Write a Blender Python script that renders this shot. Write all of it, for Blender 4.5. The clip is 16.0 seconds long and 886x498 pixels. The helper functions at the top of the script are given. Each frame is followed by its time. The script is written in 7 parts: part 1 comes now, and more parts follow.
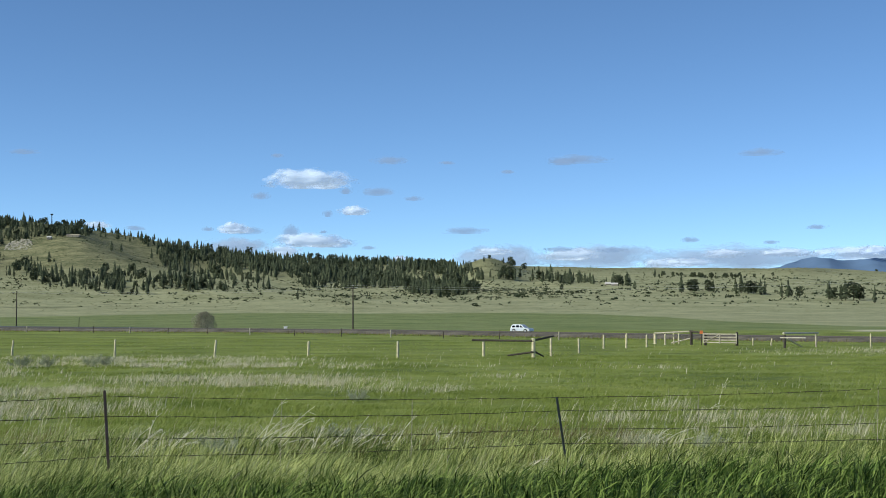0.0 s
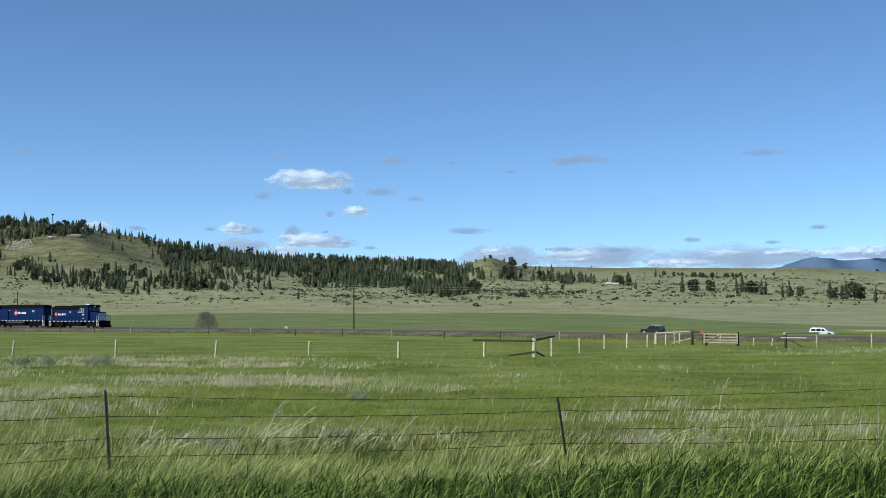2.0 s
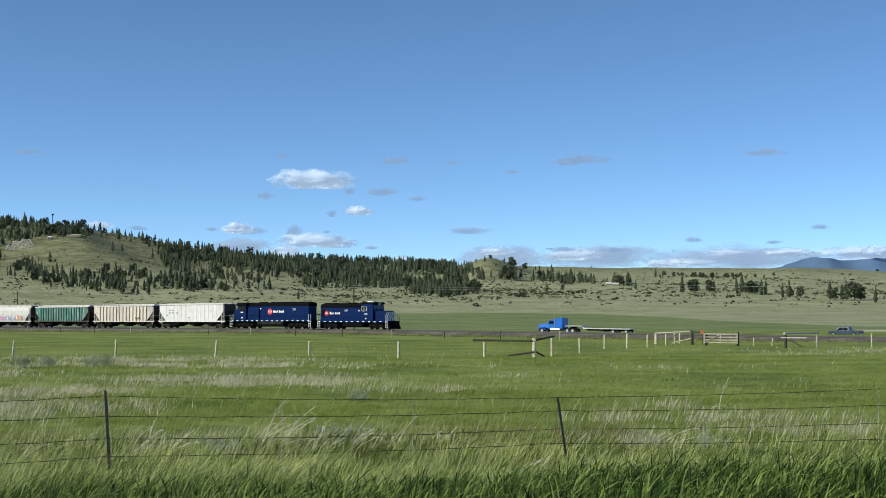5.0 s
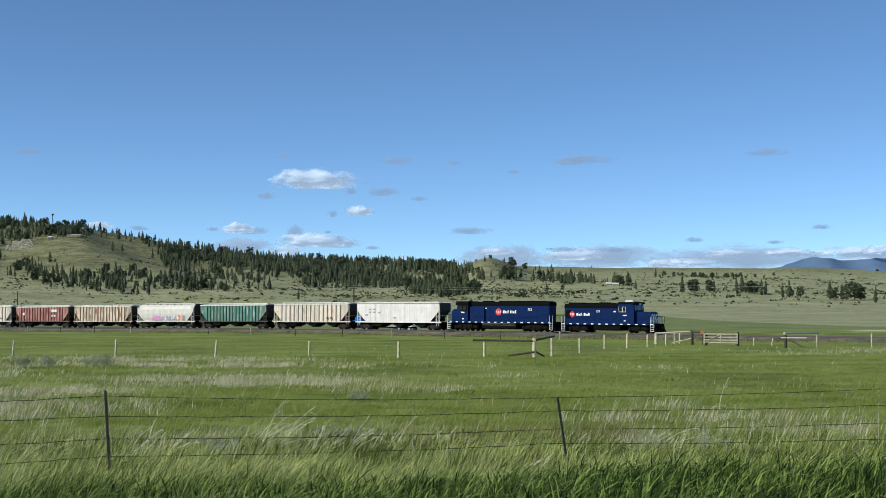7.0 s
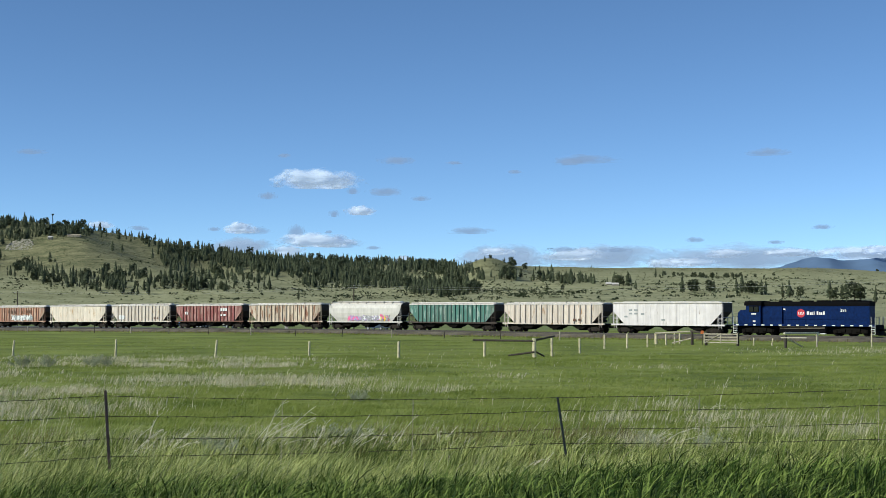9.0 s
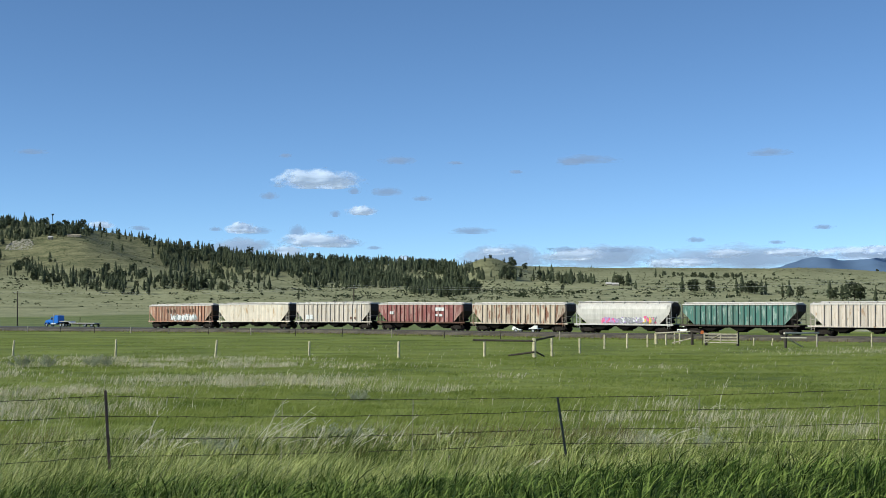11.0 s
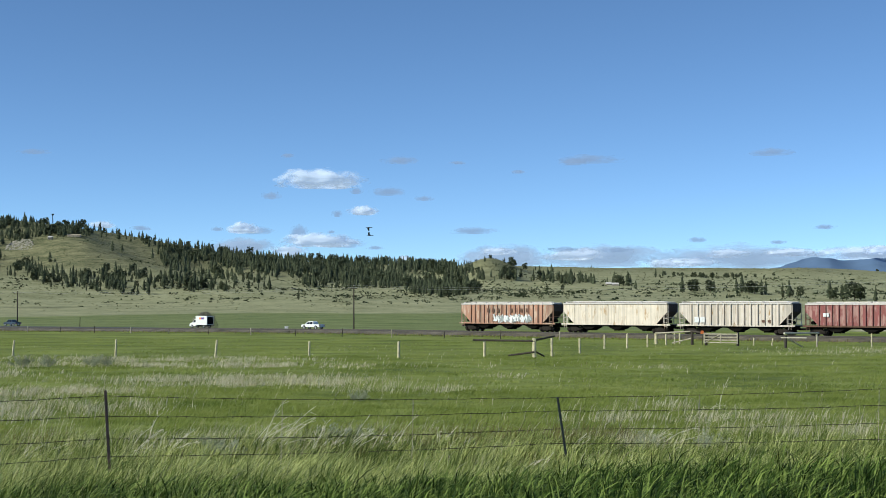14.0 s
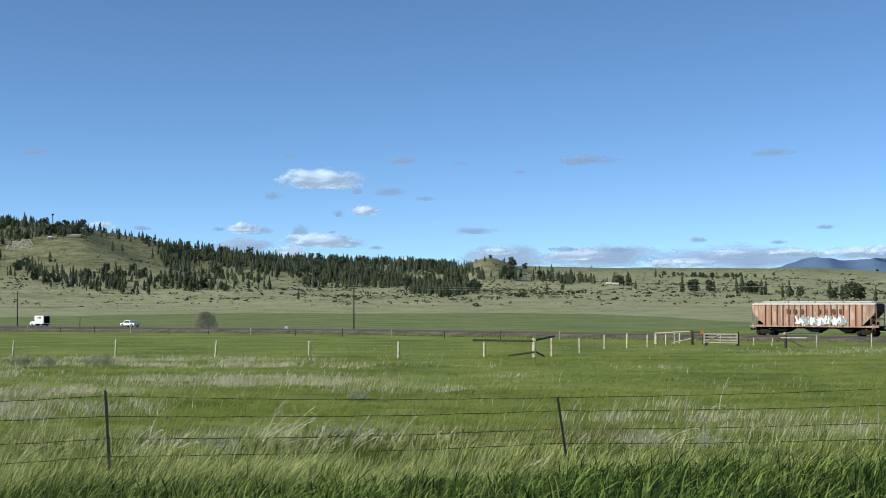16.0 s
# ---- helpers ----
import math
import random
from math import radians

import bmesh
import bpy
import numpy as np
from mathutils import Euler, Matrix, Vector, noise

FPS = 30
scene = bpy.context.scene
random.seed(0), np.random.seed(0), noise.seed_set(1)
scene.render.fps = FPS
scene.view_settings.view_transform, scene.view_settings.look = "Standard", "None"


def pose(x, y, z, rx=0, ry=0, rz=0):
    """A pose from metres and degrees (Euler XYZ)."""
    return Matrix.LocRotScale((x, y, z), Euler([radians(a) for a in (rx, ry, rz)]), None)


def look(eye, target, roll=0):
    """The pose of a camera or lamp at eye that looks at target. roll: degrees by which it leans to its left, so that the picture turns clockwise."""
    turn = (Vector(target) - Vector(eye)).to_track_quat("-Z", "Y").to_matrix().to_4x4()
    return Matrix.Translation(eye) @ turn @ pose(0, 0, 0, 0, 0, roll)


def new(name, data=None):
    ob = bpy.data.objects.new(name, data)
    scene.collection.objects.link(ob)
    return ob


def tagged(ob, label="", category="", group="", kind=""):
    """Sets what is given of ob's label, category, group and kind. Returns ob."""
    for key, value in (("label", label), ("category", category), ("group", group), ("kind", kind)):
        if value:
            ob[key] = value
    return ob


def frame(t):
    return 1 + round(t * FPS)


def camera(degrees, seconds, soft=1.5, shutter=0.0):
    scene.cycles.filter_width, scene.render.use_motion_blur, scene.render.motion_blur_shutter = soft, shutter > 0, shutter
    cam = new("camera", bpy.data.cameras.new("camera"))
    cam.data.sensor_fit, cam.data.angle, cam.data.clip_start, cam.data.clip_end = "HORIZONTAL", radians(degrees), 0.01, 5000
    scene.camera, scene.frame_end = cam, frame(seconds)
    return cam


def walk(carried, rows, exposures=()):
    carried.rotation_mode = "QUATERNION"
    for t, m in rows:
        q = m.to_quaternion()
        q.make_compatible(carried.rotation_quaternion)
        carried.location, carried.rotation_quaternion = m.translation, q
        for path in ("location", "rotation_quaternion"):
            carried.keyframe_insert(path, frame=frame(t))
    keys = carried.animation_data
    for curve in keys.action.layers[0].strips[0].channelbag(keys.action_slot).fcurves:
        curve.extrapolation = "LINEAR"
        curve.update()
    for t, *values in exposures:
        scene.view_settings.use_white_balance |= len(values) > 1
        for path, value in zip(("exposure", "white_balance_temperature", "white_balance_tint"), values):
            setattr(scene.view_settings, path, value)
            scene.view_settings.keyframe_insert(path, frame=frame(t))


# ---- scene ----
EYE = 3.1                      # height of the lens over the meadow
cam = camera(35.36, 16.0, soft=0.8)
START, VIEW = pose(0, 0, EYE, 92.61, 0, -0.03), pose(0, 0, EYE, 92.61, 0, 0.005)      # a nudge to the left, then still
walk(cam, [(0.0, START), (1.0, START), (1.5, VIEW), (2.0, VIEW), (16.0, VIEW)], exposures=[(0.0, 0.07, 5700, 0), (3.0, 0.06, 5700, 0), (7.0, 0.0, 5700, 0), (9.0, -0.02, 5700, 0), (12.5, 0.02, 5700, 0), (16.0, 0.07, 5700, 0)])

# ---- sky and sun ----
SUN_ELEV, SUN_AZ = 32.0, 250.0           # azimuth clockwise from +y: behind the camera, to its left
world = bpy.data.worlds.new("sky")
scene.world = world
world.use_nodes = True
wn = world.node_tree
sky = wn.nodes.new("ShaderNodeTexSky")
sky.sky_type = "NISHITA"
sky.sun_disc = False
sky.sun_elevation, sky.sun_rotation = radians(SUN_ELEV), radians(SUN_AZ)
sky.altitude, sky.air_density, sky.dust_density, sky.ozone_density = 1300, 0.53, 0.04, 2.1
wn.links.new(sky.outputs[0], wn.nodes["Background"].inputs[0])
wn.nodes["Background"].inputs[1].default_value = 0.135
sd = bpy.data.lights.new("sun", "SUN")
sd.energy, sd.angle, sd.color = 5.2, radians(0.5), (1.0, 0.885, 0.68)
sun = new("sun", sd)
sx, sy = math.sin(radians(SUN_AZ)) * math.cos(radians(SUN_ELEV)), math.cos(radians(SUN_AZ)) * math.cos(radians(SUN_ELEV))
sun.matrix_world = look((sx * 100, sy * 100, math.sin(radians(SUN_ELEV)) * 100), (0, 0, 0))


# ---- materials ----
def material(name, color, rough=0.8, metal=0.0, var=0.25, scale=3.0, fine=40.0, bump=0.1, tint=None, spec=0.5, coords="Object", rnd=0.0):
    """Principled paint or soil: a coarse and a fine noise vary its colour; the fine one gives relief."""
    m = bpy.data.materials.new(name)
    m.use_nodes = True
    nt = m.node_tree
    n, l = nt.nodes, nt.links
    b = n["Principled BSDF"]
    b.inputs["Roughness"].default_value, b.inputs["Metallic"].default_value = rough, metal
    b.inputs["Specular IOR Level"].default_value = spec
    tc = n.new("ShaderNodeTexCoord")
    big, small = n.new("ShaderNodeTexNoise"), n.new("ShaderNodeTexNoise")
    big.inputs["Scale"].default_value, small.inputs["Scale"].default_value = scale, fine
    big.inputs["Detail"].default_value, small.inputs["Detail"].default_value = 5, 4
    for q in (big, small):
        l.new(tc.outputs[coords], q.inputs["Vector"])
    mix = n.new("ShaderNodeMix")
    mix.data_type = "RGBA"
    dark = [c * (1 - var) for c in color]
    lite = [min(1, c * (1 + var)) for c in (tint or color)]
    mix.inputs[6].default_value, mix.inputs[7].default_value = (*dark, 1), (*lite, 1)
    add = n.new("ShaderNodeMath")
    add.operation = "MULTIPLY_ADD"
    l.new(small.outputs[0], add.inputs[0])
    add.inputs[1].default_value = 0.5
    l.new(big.outputs[0], add.inputs[2])
    rng = n.new("ShaderNodeMapRange")
    rng.inputs[1].default_value, rng.inputs[2].default_value = 0.5, 1.0
    l.new(add.outputs[0], rng.inputs[0])
    fac = rng.outputs[0]
    if rnd:
        oi = n.new("ShaderNodeObjectInfo")
        gi = n.new("ShaderNodeNewGeometry")
        s1 = n.new("ShaderNodeMath")
        s1.operation = "ADD"
        l.new(oi.outputs["Random"], s1.inputs[0]), l.new(gi.outputs["Random Per Island"], s1.inputs[1])
        s2 = n.new("ShaderNodeMath")
        s2.operation = "MULTIPLY_ADD"
        l.new(s1.outputs[0], s2.inputs[0])
        s2.inputs[1].default_value = rnd
        l.new(fac, s2.inputs[2])
        s3 = n.new("ShaderNodeMath")
        s3.operation = "SUBTRACT"
        l.new(s2.outputs[0], s3.inputs[0])
        s3.inputs[1].default_value = rnd
        s3.use_clamp = True
        fac = s3.outputs[0]
    l.new(fac, mix.inputs[0])
    l.new(mix.outputs[2], b.inputs["Base Color"])
    if bump:
        bp = n.new("ShaderNodeBump")
        bp.inputs["Strength"].default_value, bp.inputs["Distance"].default_value = bump, 0.02
        l.new(small.outputs[0], bp.inputs["Height"])
        l.new(bp.outputs[0], b.inputs["Normal"])
    return m


M_BLUE = material("locomotive blue paint", (0.0008, 0.0135, 0.08), 0.55, var=0.4, spec=0.1)
M_BLACK = material("sooty black paint", (0.004, 0.004, 0.005), 0.75, spec=0.05)
M_STEEL = material("dark running gear", (0.01, 0.009, 0.008), 0.9, spec=0.06)
M_TRUCK = material("rust-dusted truck castings", (0.026, 0.021, 0.018), 0.8, var=0.5, spec=0.15)
M_RAIL = material("worn rail steel", (0.035, 0.029, 0.026), 0.6, 0.3)
M_BALLAST = material("grey brown ballast", (0.105, 0.09, 0.07), 0.95, var=0.6, scale=0.35, fine=2.6, coords="Object")
M_ASPHALT = material("asphalt", (0.055, 0.055, 0.055), 0.9)
M_WOOD = material("weathered fence wood", (0.36, 0.32, 0.25), 0.9, var=0.35, scale=2, fine=30)
M_WOODDARK = material("dark creosoted wood", (0.05, 0.04, 0.032), 0.9, var=0.35)
M_WHITE = material("white paint", (0.8, 0.76, 0.77), 0.5, var=0.06)


# ---- mesh helpers ----
def mesh_of(bm, name, mats):
    me = bpy.data.meshes.new(name)
    bm.to_mesh(me)
    bm.free()
    for m in mats if isinstance(mats, (list, tuple)) else [mats]:
        me.materials.append(m)
    return me


def part(name, bm, mat, parent=None, label="", at=None):
    """Links a bmesh (or a mesh already made) as one object under a thing or a part."""
    me = bm if isinstance(bm, bpy.types.Mesh) else mesh_of(bm, name, mat)
    ob = new(name, me)
    if parent is not None:
        ob.parent = parent
    if at is not None:
        ob.matrix_basis = at
    if label:
        ob["label"] = label
    return ob


def thing(name, label, category, group="", m=None, kind=""):
    ob = new(name)
    ob.empty_display_size = 0.2
    if m is not None:
        ob.matrix_basis = m
    return tagged(ob, label, category, group, kind)


def box(bm, x0, x1, y0, y1, z0, z1, bevel=0.0, mi=0):
    """An upright box between those limits, with its edges bevelled."""
    v = [bm.verts.new((x, y, z)) for x in (x0, x1) for y in (y0, y1) for z in (z0, z1)]
    fs = [bm.faces.new([v[i] for i in q]) for q in ((0, 1, 3, 2), (4, 6, 7, 5), (0, 4, 5, 1), (2, 3, 7, 6), (0, 2, 6, 4), (1, 5, 7, 3))]
    for f in fs:
        f.material_index = mi
    if bevel:
        es = list({e for f in fs for e in f.edges})
        bmesh.ops.bevel(bm, geom=es, offset=bevel, segments=1, affect="EDGES")
    return bm


def rod(bm, a, b, r0, r1=None, n=6, mi=0):
    """A tapered bar from a to b."""
    a, b = Vector(a), Vector(b)
    r1 = r0 if r1 is None else r1
    d = (b - a).normalized()
    s = d.cross(Vector((0, 0, 1)) if abs(d.z) < 0.9 else Vector((1, 0, 0))).normalized()
    t = d.cross(s)
    rings = []
    for p, r in ((a, r0), (b, r1)):
        rings.append([bm.verts.new(p + (s * math.cos(k * math.tau / n) + t * math.sin(k * math.tau / n)) * r) for k in range(n)])
    for k in range(n):
        f = bm.faces.new((rings[0][k], rings[0][(k + 1) % n], rings[1][(k + 1) % n], rings[1][k]))
        f.material_index = mi
    for ring in (rings[0][::-1], rings[1]):
        f = bm.faces.new(ring)
        f.material_index = mi
    return bm


def prism(bm, outline, y0, y1, mi=0, bevel=0.0):
    """A solid between y0 and y1 with that outline in x and z."""
    a = [bm.verts.new((x, y0, z)) for x, z in outline]
    b = [bm.verts.new((x, y1, z)) for x, z in outline]
    n = len(outline)
    fs = [bm.faces.new(a), bm.faces.new(b[::-1])]
    for k in range(n):
        fs.append(bm.faces.new((a[k], b[k], b[(k + 1) % n], a[(k + 1) % n])))
    for f in fs:
        f.material_index = mi
    bmesh.ops.recalc_face_normals(bm, faces=fs)
    if bevel:
        bmesh.ops.bevel(bm, geom=list({e for f in fs for e in f.edges}), offset=bevel, segments=1, affect="EDGES")
    return bm


def raw_mesh(name, verts, faces, mats, smooth=False):
    me = bpy.data.meshes.new(name)
    me.from_pydata(verts, [], faces)
    for m in mats if isinstance(mats, (list, tuple)) else [mats]:
        me.materials.append(m)
    if smooth:
        me.shade_smooth()
    return me


# ---- the lie of the land ----
TDIR = Vector((0.793, -0.609))           # the railway runs this way
TNRM = Vector((0.609, 0.793))            # and away from the camera is this way
RAIL0 = Vector((-94.6, 301.3))           # a point of the track's centre line, s = 0


def rail_z(s):
    return -0.13 + 0.33 * math.exp(-((s - 97) / 62) ** 2)


ROAD0 = RAIL0 + TNRM * 62.0              # the highway's centre line, side by side with the track


def road_z(s):
    """Height of the highway, which falls gently towards +x."""
    return -0.95 - 0.5 * np.clip((np.asarray(s, float) - 20) / 130, 0, 1)


CREST_U = np.array((-0.6000, -0.3593, -0.3187, -0.2943, -0.2780, -0.2577, -0.2374, -0.2171, -0.1967, -0.1764, -0.1561, -0.1358, -0.1154, -0.0911, -0.0667, -0.0341, -0.0098, 0.0065, 0.0634, 0.0878, 0.1285, 0.1691, 0.2098, 0.2382, 0.2545, 0.2707, 0.2911, 0.3187, 0.3561, 0.6000))
CREST_H = np.array((150.0, 140.2, 129.7, 125.6, 125.4, 123.3, 114.8, 106.2, 97.7, 92.6, 87.9, 84.0, 78.8, 73.2, 69.1, 67.2, 64.5, 62.6, 64.2, 66.1, 66.7, 65.4, 62.9, 65.1, 66.5, 64.5, 60.7, 57.2, 53.5, 40.0))
NEAR_Y = np.array((0, 4, 8, 15, 20, 27, 40, 70, 95, 180.0))
NEAR_Z = np.array((1.5, 1.5, 1.38, 1.0, 0.72, 0.55, 0.33, 0.12, 0.0, -0.3))


def land(x, y):
    """Height of the ground, for arrays of x and y."""
    x, y = np.asarray(x, float), np.asarray(y, float)
    r = np.hypot(x, y)
    yy = np.where(y > 1, y, r)
    u = np.clip(x / np.maximum(yy, 1), -0.6, 0.6)
    near = np.interp(yy, NEAR_Y, NEAR_Z)
    # the meadow falls to the road, then the plain rises to the hills
    crest = np.interp(u, CREST_U, CREST_H) / 2000.0
    toe = np.interp(yy, (0, 300, 430, 600, 760, 930, 1150, 1300), (-0.014, -0.0138, -0.0108, -0.0070, -0.0032, 0.0002, 0.0095, 0.0150))
    t = np.clip((yy - 1150) / 850.0, 0, 1)
    v = np.where(yy < 1150, toe, 0.0095 + (crest - 0.0095) * (t ** 0.9))
    far = EYE + v * yy
    past = np.clip((yy - 2000) / 1500.0, 0, 1)
    far = np.where(yy > 2000, EYE + crest * 2000 - 40 * past, far)
    w = np.clip((yy - 150) / 150.0, 0, 1)
    w = w * w * (3 - 2 * w)
    z = near * (1 - w) + far * w
    # the round knoll before the smooth ridge
    knoll = np.exp(-((u - 0.033) / 0.023) ** 2 - ((yy - 1750) / 170) ** 2)
    z = z + 22.5 * knoll
    z = z + 9 * np.exp(-((u + 0.262) / 0.03) ** 2 - ((yy - 1720) / 130) ** 2) - 7 * np.exp(-((u + 0.17) / 0.02) ** 2 - ((yy - 1600) / 150) ** 2)
    g = np.clip((yy - 900) / 600, 0, 1) * (1 - 0.85 * np.clip(1.3 * knoll, 0, 1)) * np.interp(u, (-0.1, 0.05), (1, 0.45))
    z = z + g * (5.0 * np.sin(x / 97 + 1.3) * np.sin(y / 131) + 2.5 * np.sin(x / 41 + y / 67) + 1.2 * np.sin(x / 23 - y / 29 + 2))
    z = z + 0.03 * np.sin(x / 2.3 + 0.4 * y) * np.sin(y / 3.1) * np.clip(1 - yy / 200, 0, 1)
    # the beds of the railway and the highway
    dt = (x - RAIL0.x) * TNRM.x + (y - RAIL0.y) * TNRM.y
    st = (x - RAIL0.x) * TDIR.x + (y - RAIL0.y) * TDIR.y
    bed = -0.13 + 0.33 * np.exp(-((st - 97) / 62) ** 2) - 0.8
    wt = np.clip(1 - (np.abs(dt) - 9) / 25, 0, 1)
    z = z * (1 - wt) + bed * wt
    wr = np.clip(1 - (np.abs(dt - 62) - 8) / 25, 0, 1)
    return z * (1 - wr) + (road_z(st) - 0.35) * wr


def land_at(x, y):
    return float(land(np.array([x]), np.array([y]))[0])


def vnoise(x, y, cell, seed):
    """Smooth random values from 0 to 1 over the plan, in patches about a cell wide."""
    tab = np.random.default_rng(900 + seed).uniform(0, 1, (64, 64))
    u, v = np.asarray(x) / cell, np.asarray(y) / cell
    i, j = np.floor(u).astype(int), np.floor(v).astype(int)
    f, g = u - i, v - j
    f, g = f * f * (3 - 2 * f), g * g * (3 - 2 * g)
    i0, i1, j0, j1 = i % 64, (i + 1) % 64, j % 64, (j + 1) % 64
    return (tab[i0, j0] * (1 - f) + tab[i1, j0] * f) * (1 - g) + (tab[i0, j1] * (1 - f) + tab[i1, j1] * f) * g


def track_point(s, off=0.0):
    p = RAIL0 + TDIR * s + TNRM * off
    return p.x, p.y


# ground: one sheet round the camera, finer ahead
M_GROUND = material("meadow soil and grass", (0.12, 0.158, 0.036), 1.0, var=0.3, scale=0.12, fine=1.6, spec=0.1, bump=0.25, tint=(0.195, 0.22, 0.055))


def zone(attr, color, tint, scale):
    """Lays another ground colour where the named attribute says."""
    n, l = M_GROUND.node_tree.nodes, M_GROUND.node_tree.links
    b = n["Principled BSDF"]
    src = b.inputs["Base Color"].links[0].from_socket
    at = n.new("ShaderNodeAttribute")
    at.attribute_name = attr
    tc = n.new("ShaderNodeTexCoord")
    ns = n.new("ShaderNodeTexNoise")
    ns.inputs["Scale"].default_value, ns.inputs["Detail"].default_value, ns.inputs["Roughness"].default_value = scale, 8, 0.7
    l.new(tc.outputs["Object"], ns.inputs["Vector"])
    nf = n.new("ShaderNodeTexNoise")
    nf.inputs["Scale"].default_value, nf.inputs["Detail"].default_value, nf.inputs["Roughness"].default_value = scale * 7, 6, 0.75
    l.new(tc.outputs["Object"], nf.inputs["Vector"])
    both = n.new("ShaderNodeMath")
    both.operation = "MULTIPLY_ADD"
    both.inputs[1].default_value = 0.8
    l.new(nf.outputs[0], both.inputs[0]), l.new(ns.outputs[0], both.inputs[2])
    mr = n.new("ShaderNodeMapRange")
    mr.inputs[1].default_value, mr.inputs[2].default_value = 0.74, 1.06
    l.new(both.outputs[0], mr.inputs[0])
    c = n.new("ShaderNodeMix")
    c.data_type = "RGBA"
    c.inputs[6].default_value, c.inputs[7].default_value = (*color, 1), (*tint, 1)
    l.new(mr.outputs[0], c.inputs[0])
    m = n.new("ShaderNodeMix")
    m.data_type = "RGBA"
    l.new(at.outputs["Fac"], m.inputs[0]), l.new(src, m.inputs[6]), l.new(c.outputs[2], m.inputs[7])
    l.new(m.outputs[2], b.inputs["Base Color"])


zone("crop", (0.105, 0.14, 0.045), (0.215, 0.235, 0.1), 0.035)
zone("pale", (0.2, 0.205, 0.11), (0.34, 0.335, 0.2), 0.03)
zone("hill", (0.085, 0.095, 0.045), (0.26, 0.245, 0.135), 0.05)
# near-black soil: the shade between the near blades is put into its colour
zone("soil_shade", (0.018, 0.02, 0.009), (0.03, 0.035, 0.015), 1.5)
zone("dirt", (0.42, 0.38, 0.27), (0.5, 0.46, 0.34), 0.1)
rad = [0.0] + list(np.geomspace(2, 4900, 330))
ang = list(np.radians(np.concatenate((np.arange(-24, 24, 0.16), np.arange(24, 336, 4.0)))))
R, A = np.meshgrid(rad[1:], ang, indexing="ij")
gx, gy = (R * np.sin(A)).ravel(), (R * np.cos(A)).ravel()
gz = land(gx, gy)
nA, nR = len(ang), len(rad) - 1
verts = [(0, 0, 1.5)] + list(zip(gx.tolist(), gy.tolist(), gz.tolist()))
faces = [(0, 1 + (a + 1) % nA, 1 + a) for a in range(nA)]
for i in range(nR - 1):
    for a in range(nA):
        b = (a + 1) % nA
        faces.append((1 + i * nA + a, 1 + i * nA + b, 1 + (i + 1) * nA + b, 1 + (i + 1) * nA + a))
ground = new("ground", raw_mesh("ground", verts, faces, M_GROUND, True))
gu, ge = gx / np.maximum(gy, 1), 1000 * (gz - EYE) / np.maximum(gy, 1)
edge = np.interp(gu, (-0.6, -0.32, -0.1, 0.1, 0.16, 0.2, 0.25, 0.3, 0.6), (760, 760, 900, 860, 760, 640, 560, 470, 430)) + 18 * np.sin(gx / 31)
crop = np.clip((gy - 330) / 25, 0, 1)
pale = np.clip((gy - edge) / 12, 0, 1)
hill = np.clip((ge - 22) / 12, 0, 1) * np.clip((-0.02 - gu) / 0.06, 0.25, 1) + np.clip((ge - 27) / 4, 0, 1) * 0.5 * (gu > 0.02)
dirt = np.exp(-((gu - 0.317) / 0.024) ** 4 - ((gy - 328) / 30) ** 4)
ground_masks = (("crop", crop * (gy > 0)), ("pale", pale * (gy > 0)), ("hill", np.clip(hill, 0, 1) * pale), ("dirt", dirt), ("soil_shade", np.clip((25 - gy) / 8, 0, 1) * np.clip((gy + 30) / 10, 0, 1)))
for nm, val in ground_masks:
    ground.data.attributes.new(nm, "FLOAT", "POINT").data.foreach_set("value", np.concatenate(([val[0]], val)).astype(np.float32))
tagged(ground, "green meadow, plain and grassy hills", "ground", kind="structure")

# road
def ribbon(name, origin, offs, s0, s1, step, zf, mat, label, cat):
    vs, fs = [], []
    n = int((s1 - s0) / step) + 1
    for k in range(n):
        s = s0 + k * step
        p = origin + TDIR * s
        for o, dz in offs:
            vs.append((p.x + TNRM.x * o, p.y + TNRM.y * o, zf(s) + dz))
    w = len(offs)
    for k in range(n - 1):
        for j in range(w - 1):
            fs.append((k * w + j, (k + 1) * w + j, (k + 1) * w + j + 1, k * w + j + 1))
    return tagged(new(name, raw_mesh(name, vs, fs, mat)), label, cat, kind="structure")


ribbon("road", ROAD0, [(-8, -0.6), (-5.2, 0), (0, 0.08), (5.2, 0), (8, -0.6)], -700, 420, 8, lambda s: float(road_z(s)), M_ASPHALT, "two-lane asphalt highway on a low bank", "road")
ribbon("railway_bed", RAIL0, [(-6.0, -1.0), (-4.2, -0.68), (-2.2, -0.2), (2.2, -0.2), (4.2, -0.68), (6.0, -1.0)], -700, 420, 3, rail_z, M_BALLAST, "grey brown ballast bank of the railway", "railway bed")
for off in (-0.75, 0.75):
    ribbon("rail", RAIL0, [(off - 0.07, -0.2), (off - 0.035, 0), (off + 0.035, 0), (off + 0.07, -0.2)], -700, 420, 6, rail_z, M_RAIL, "worn steel rail", "rail")



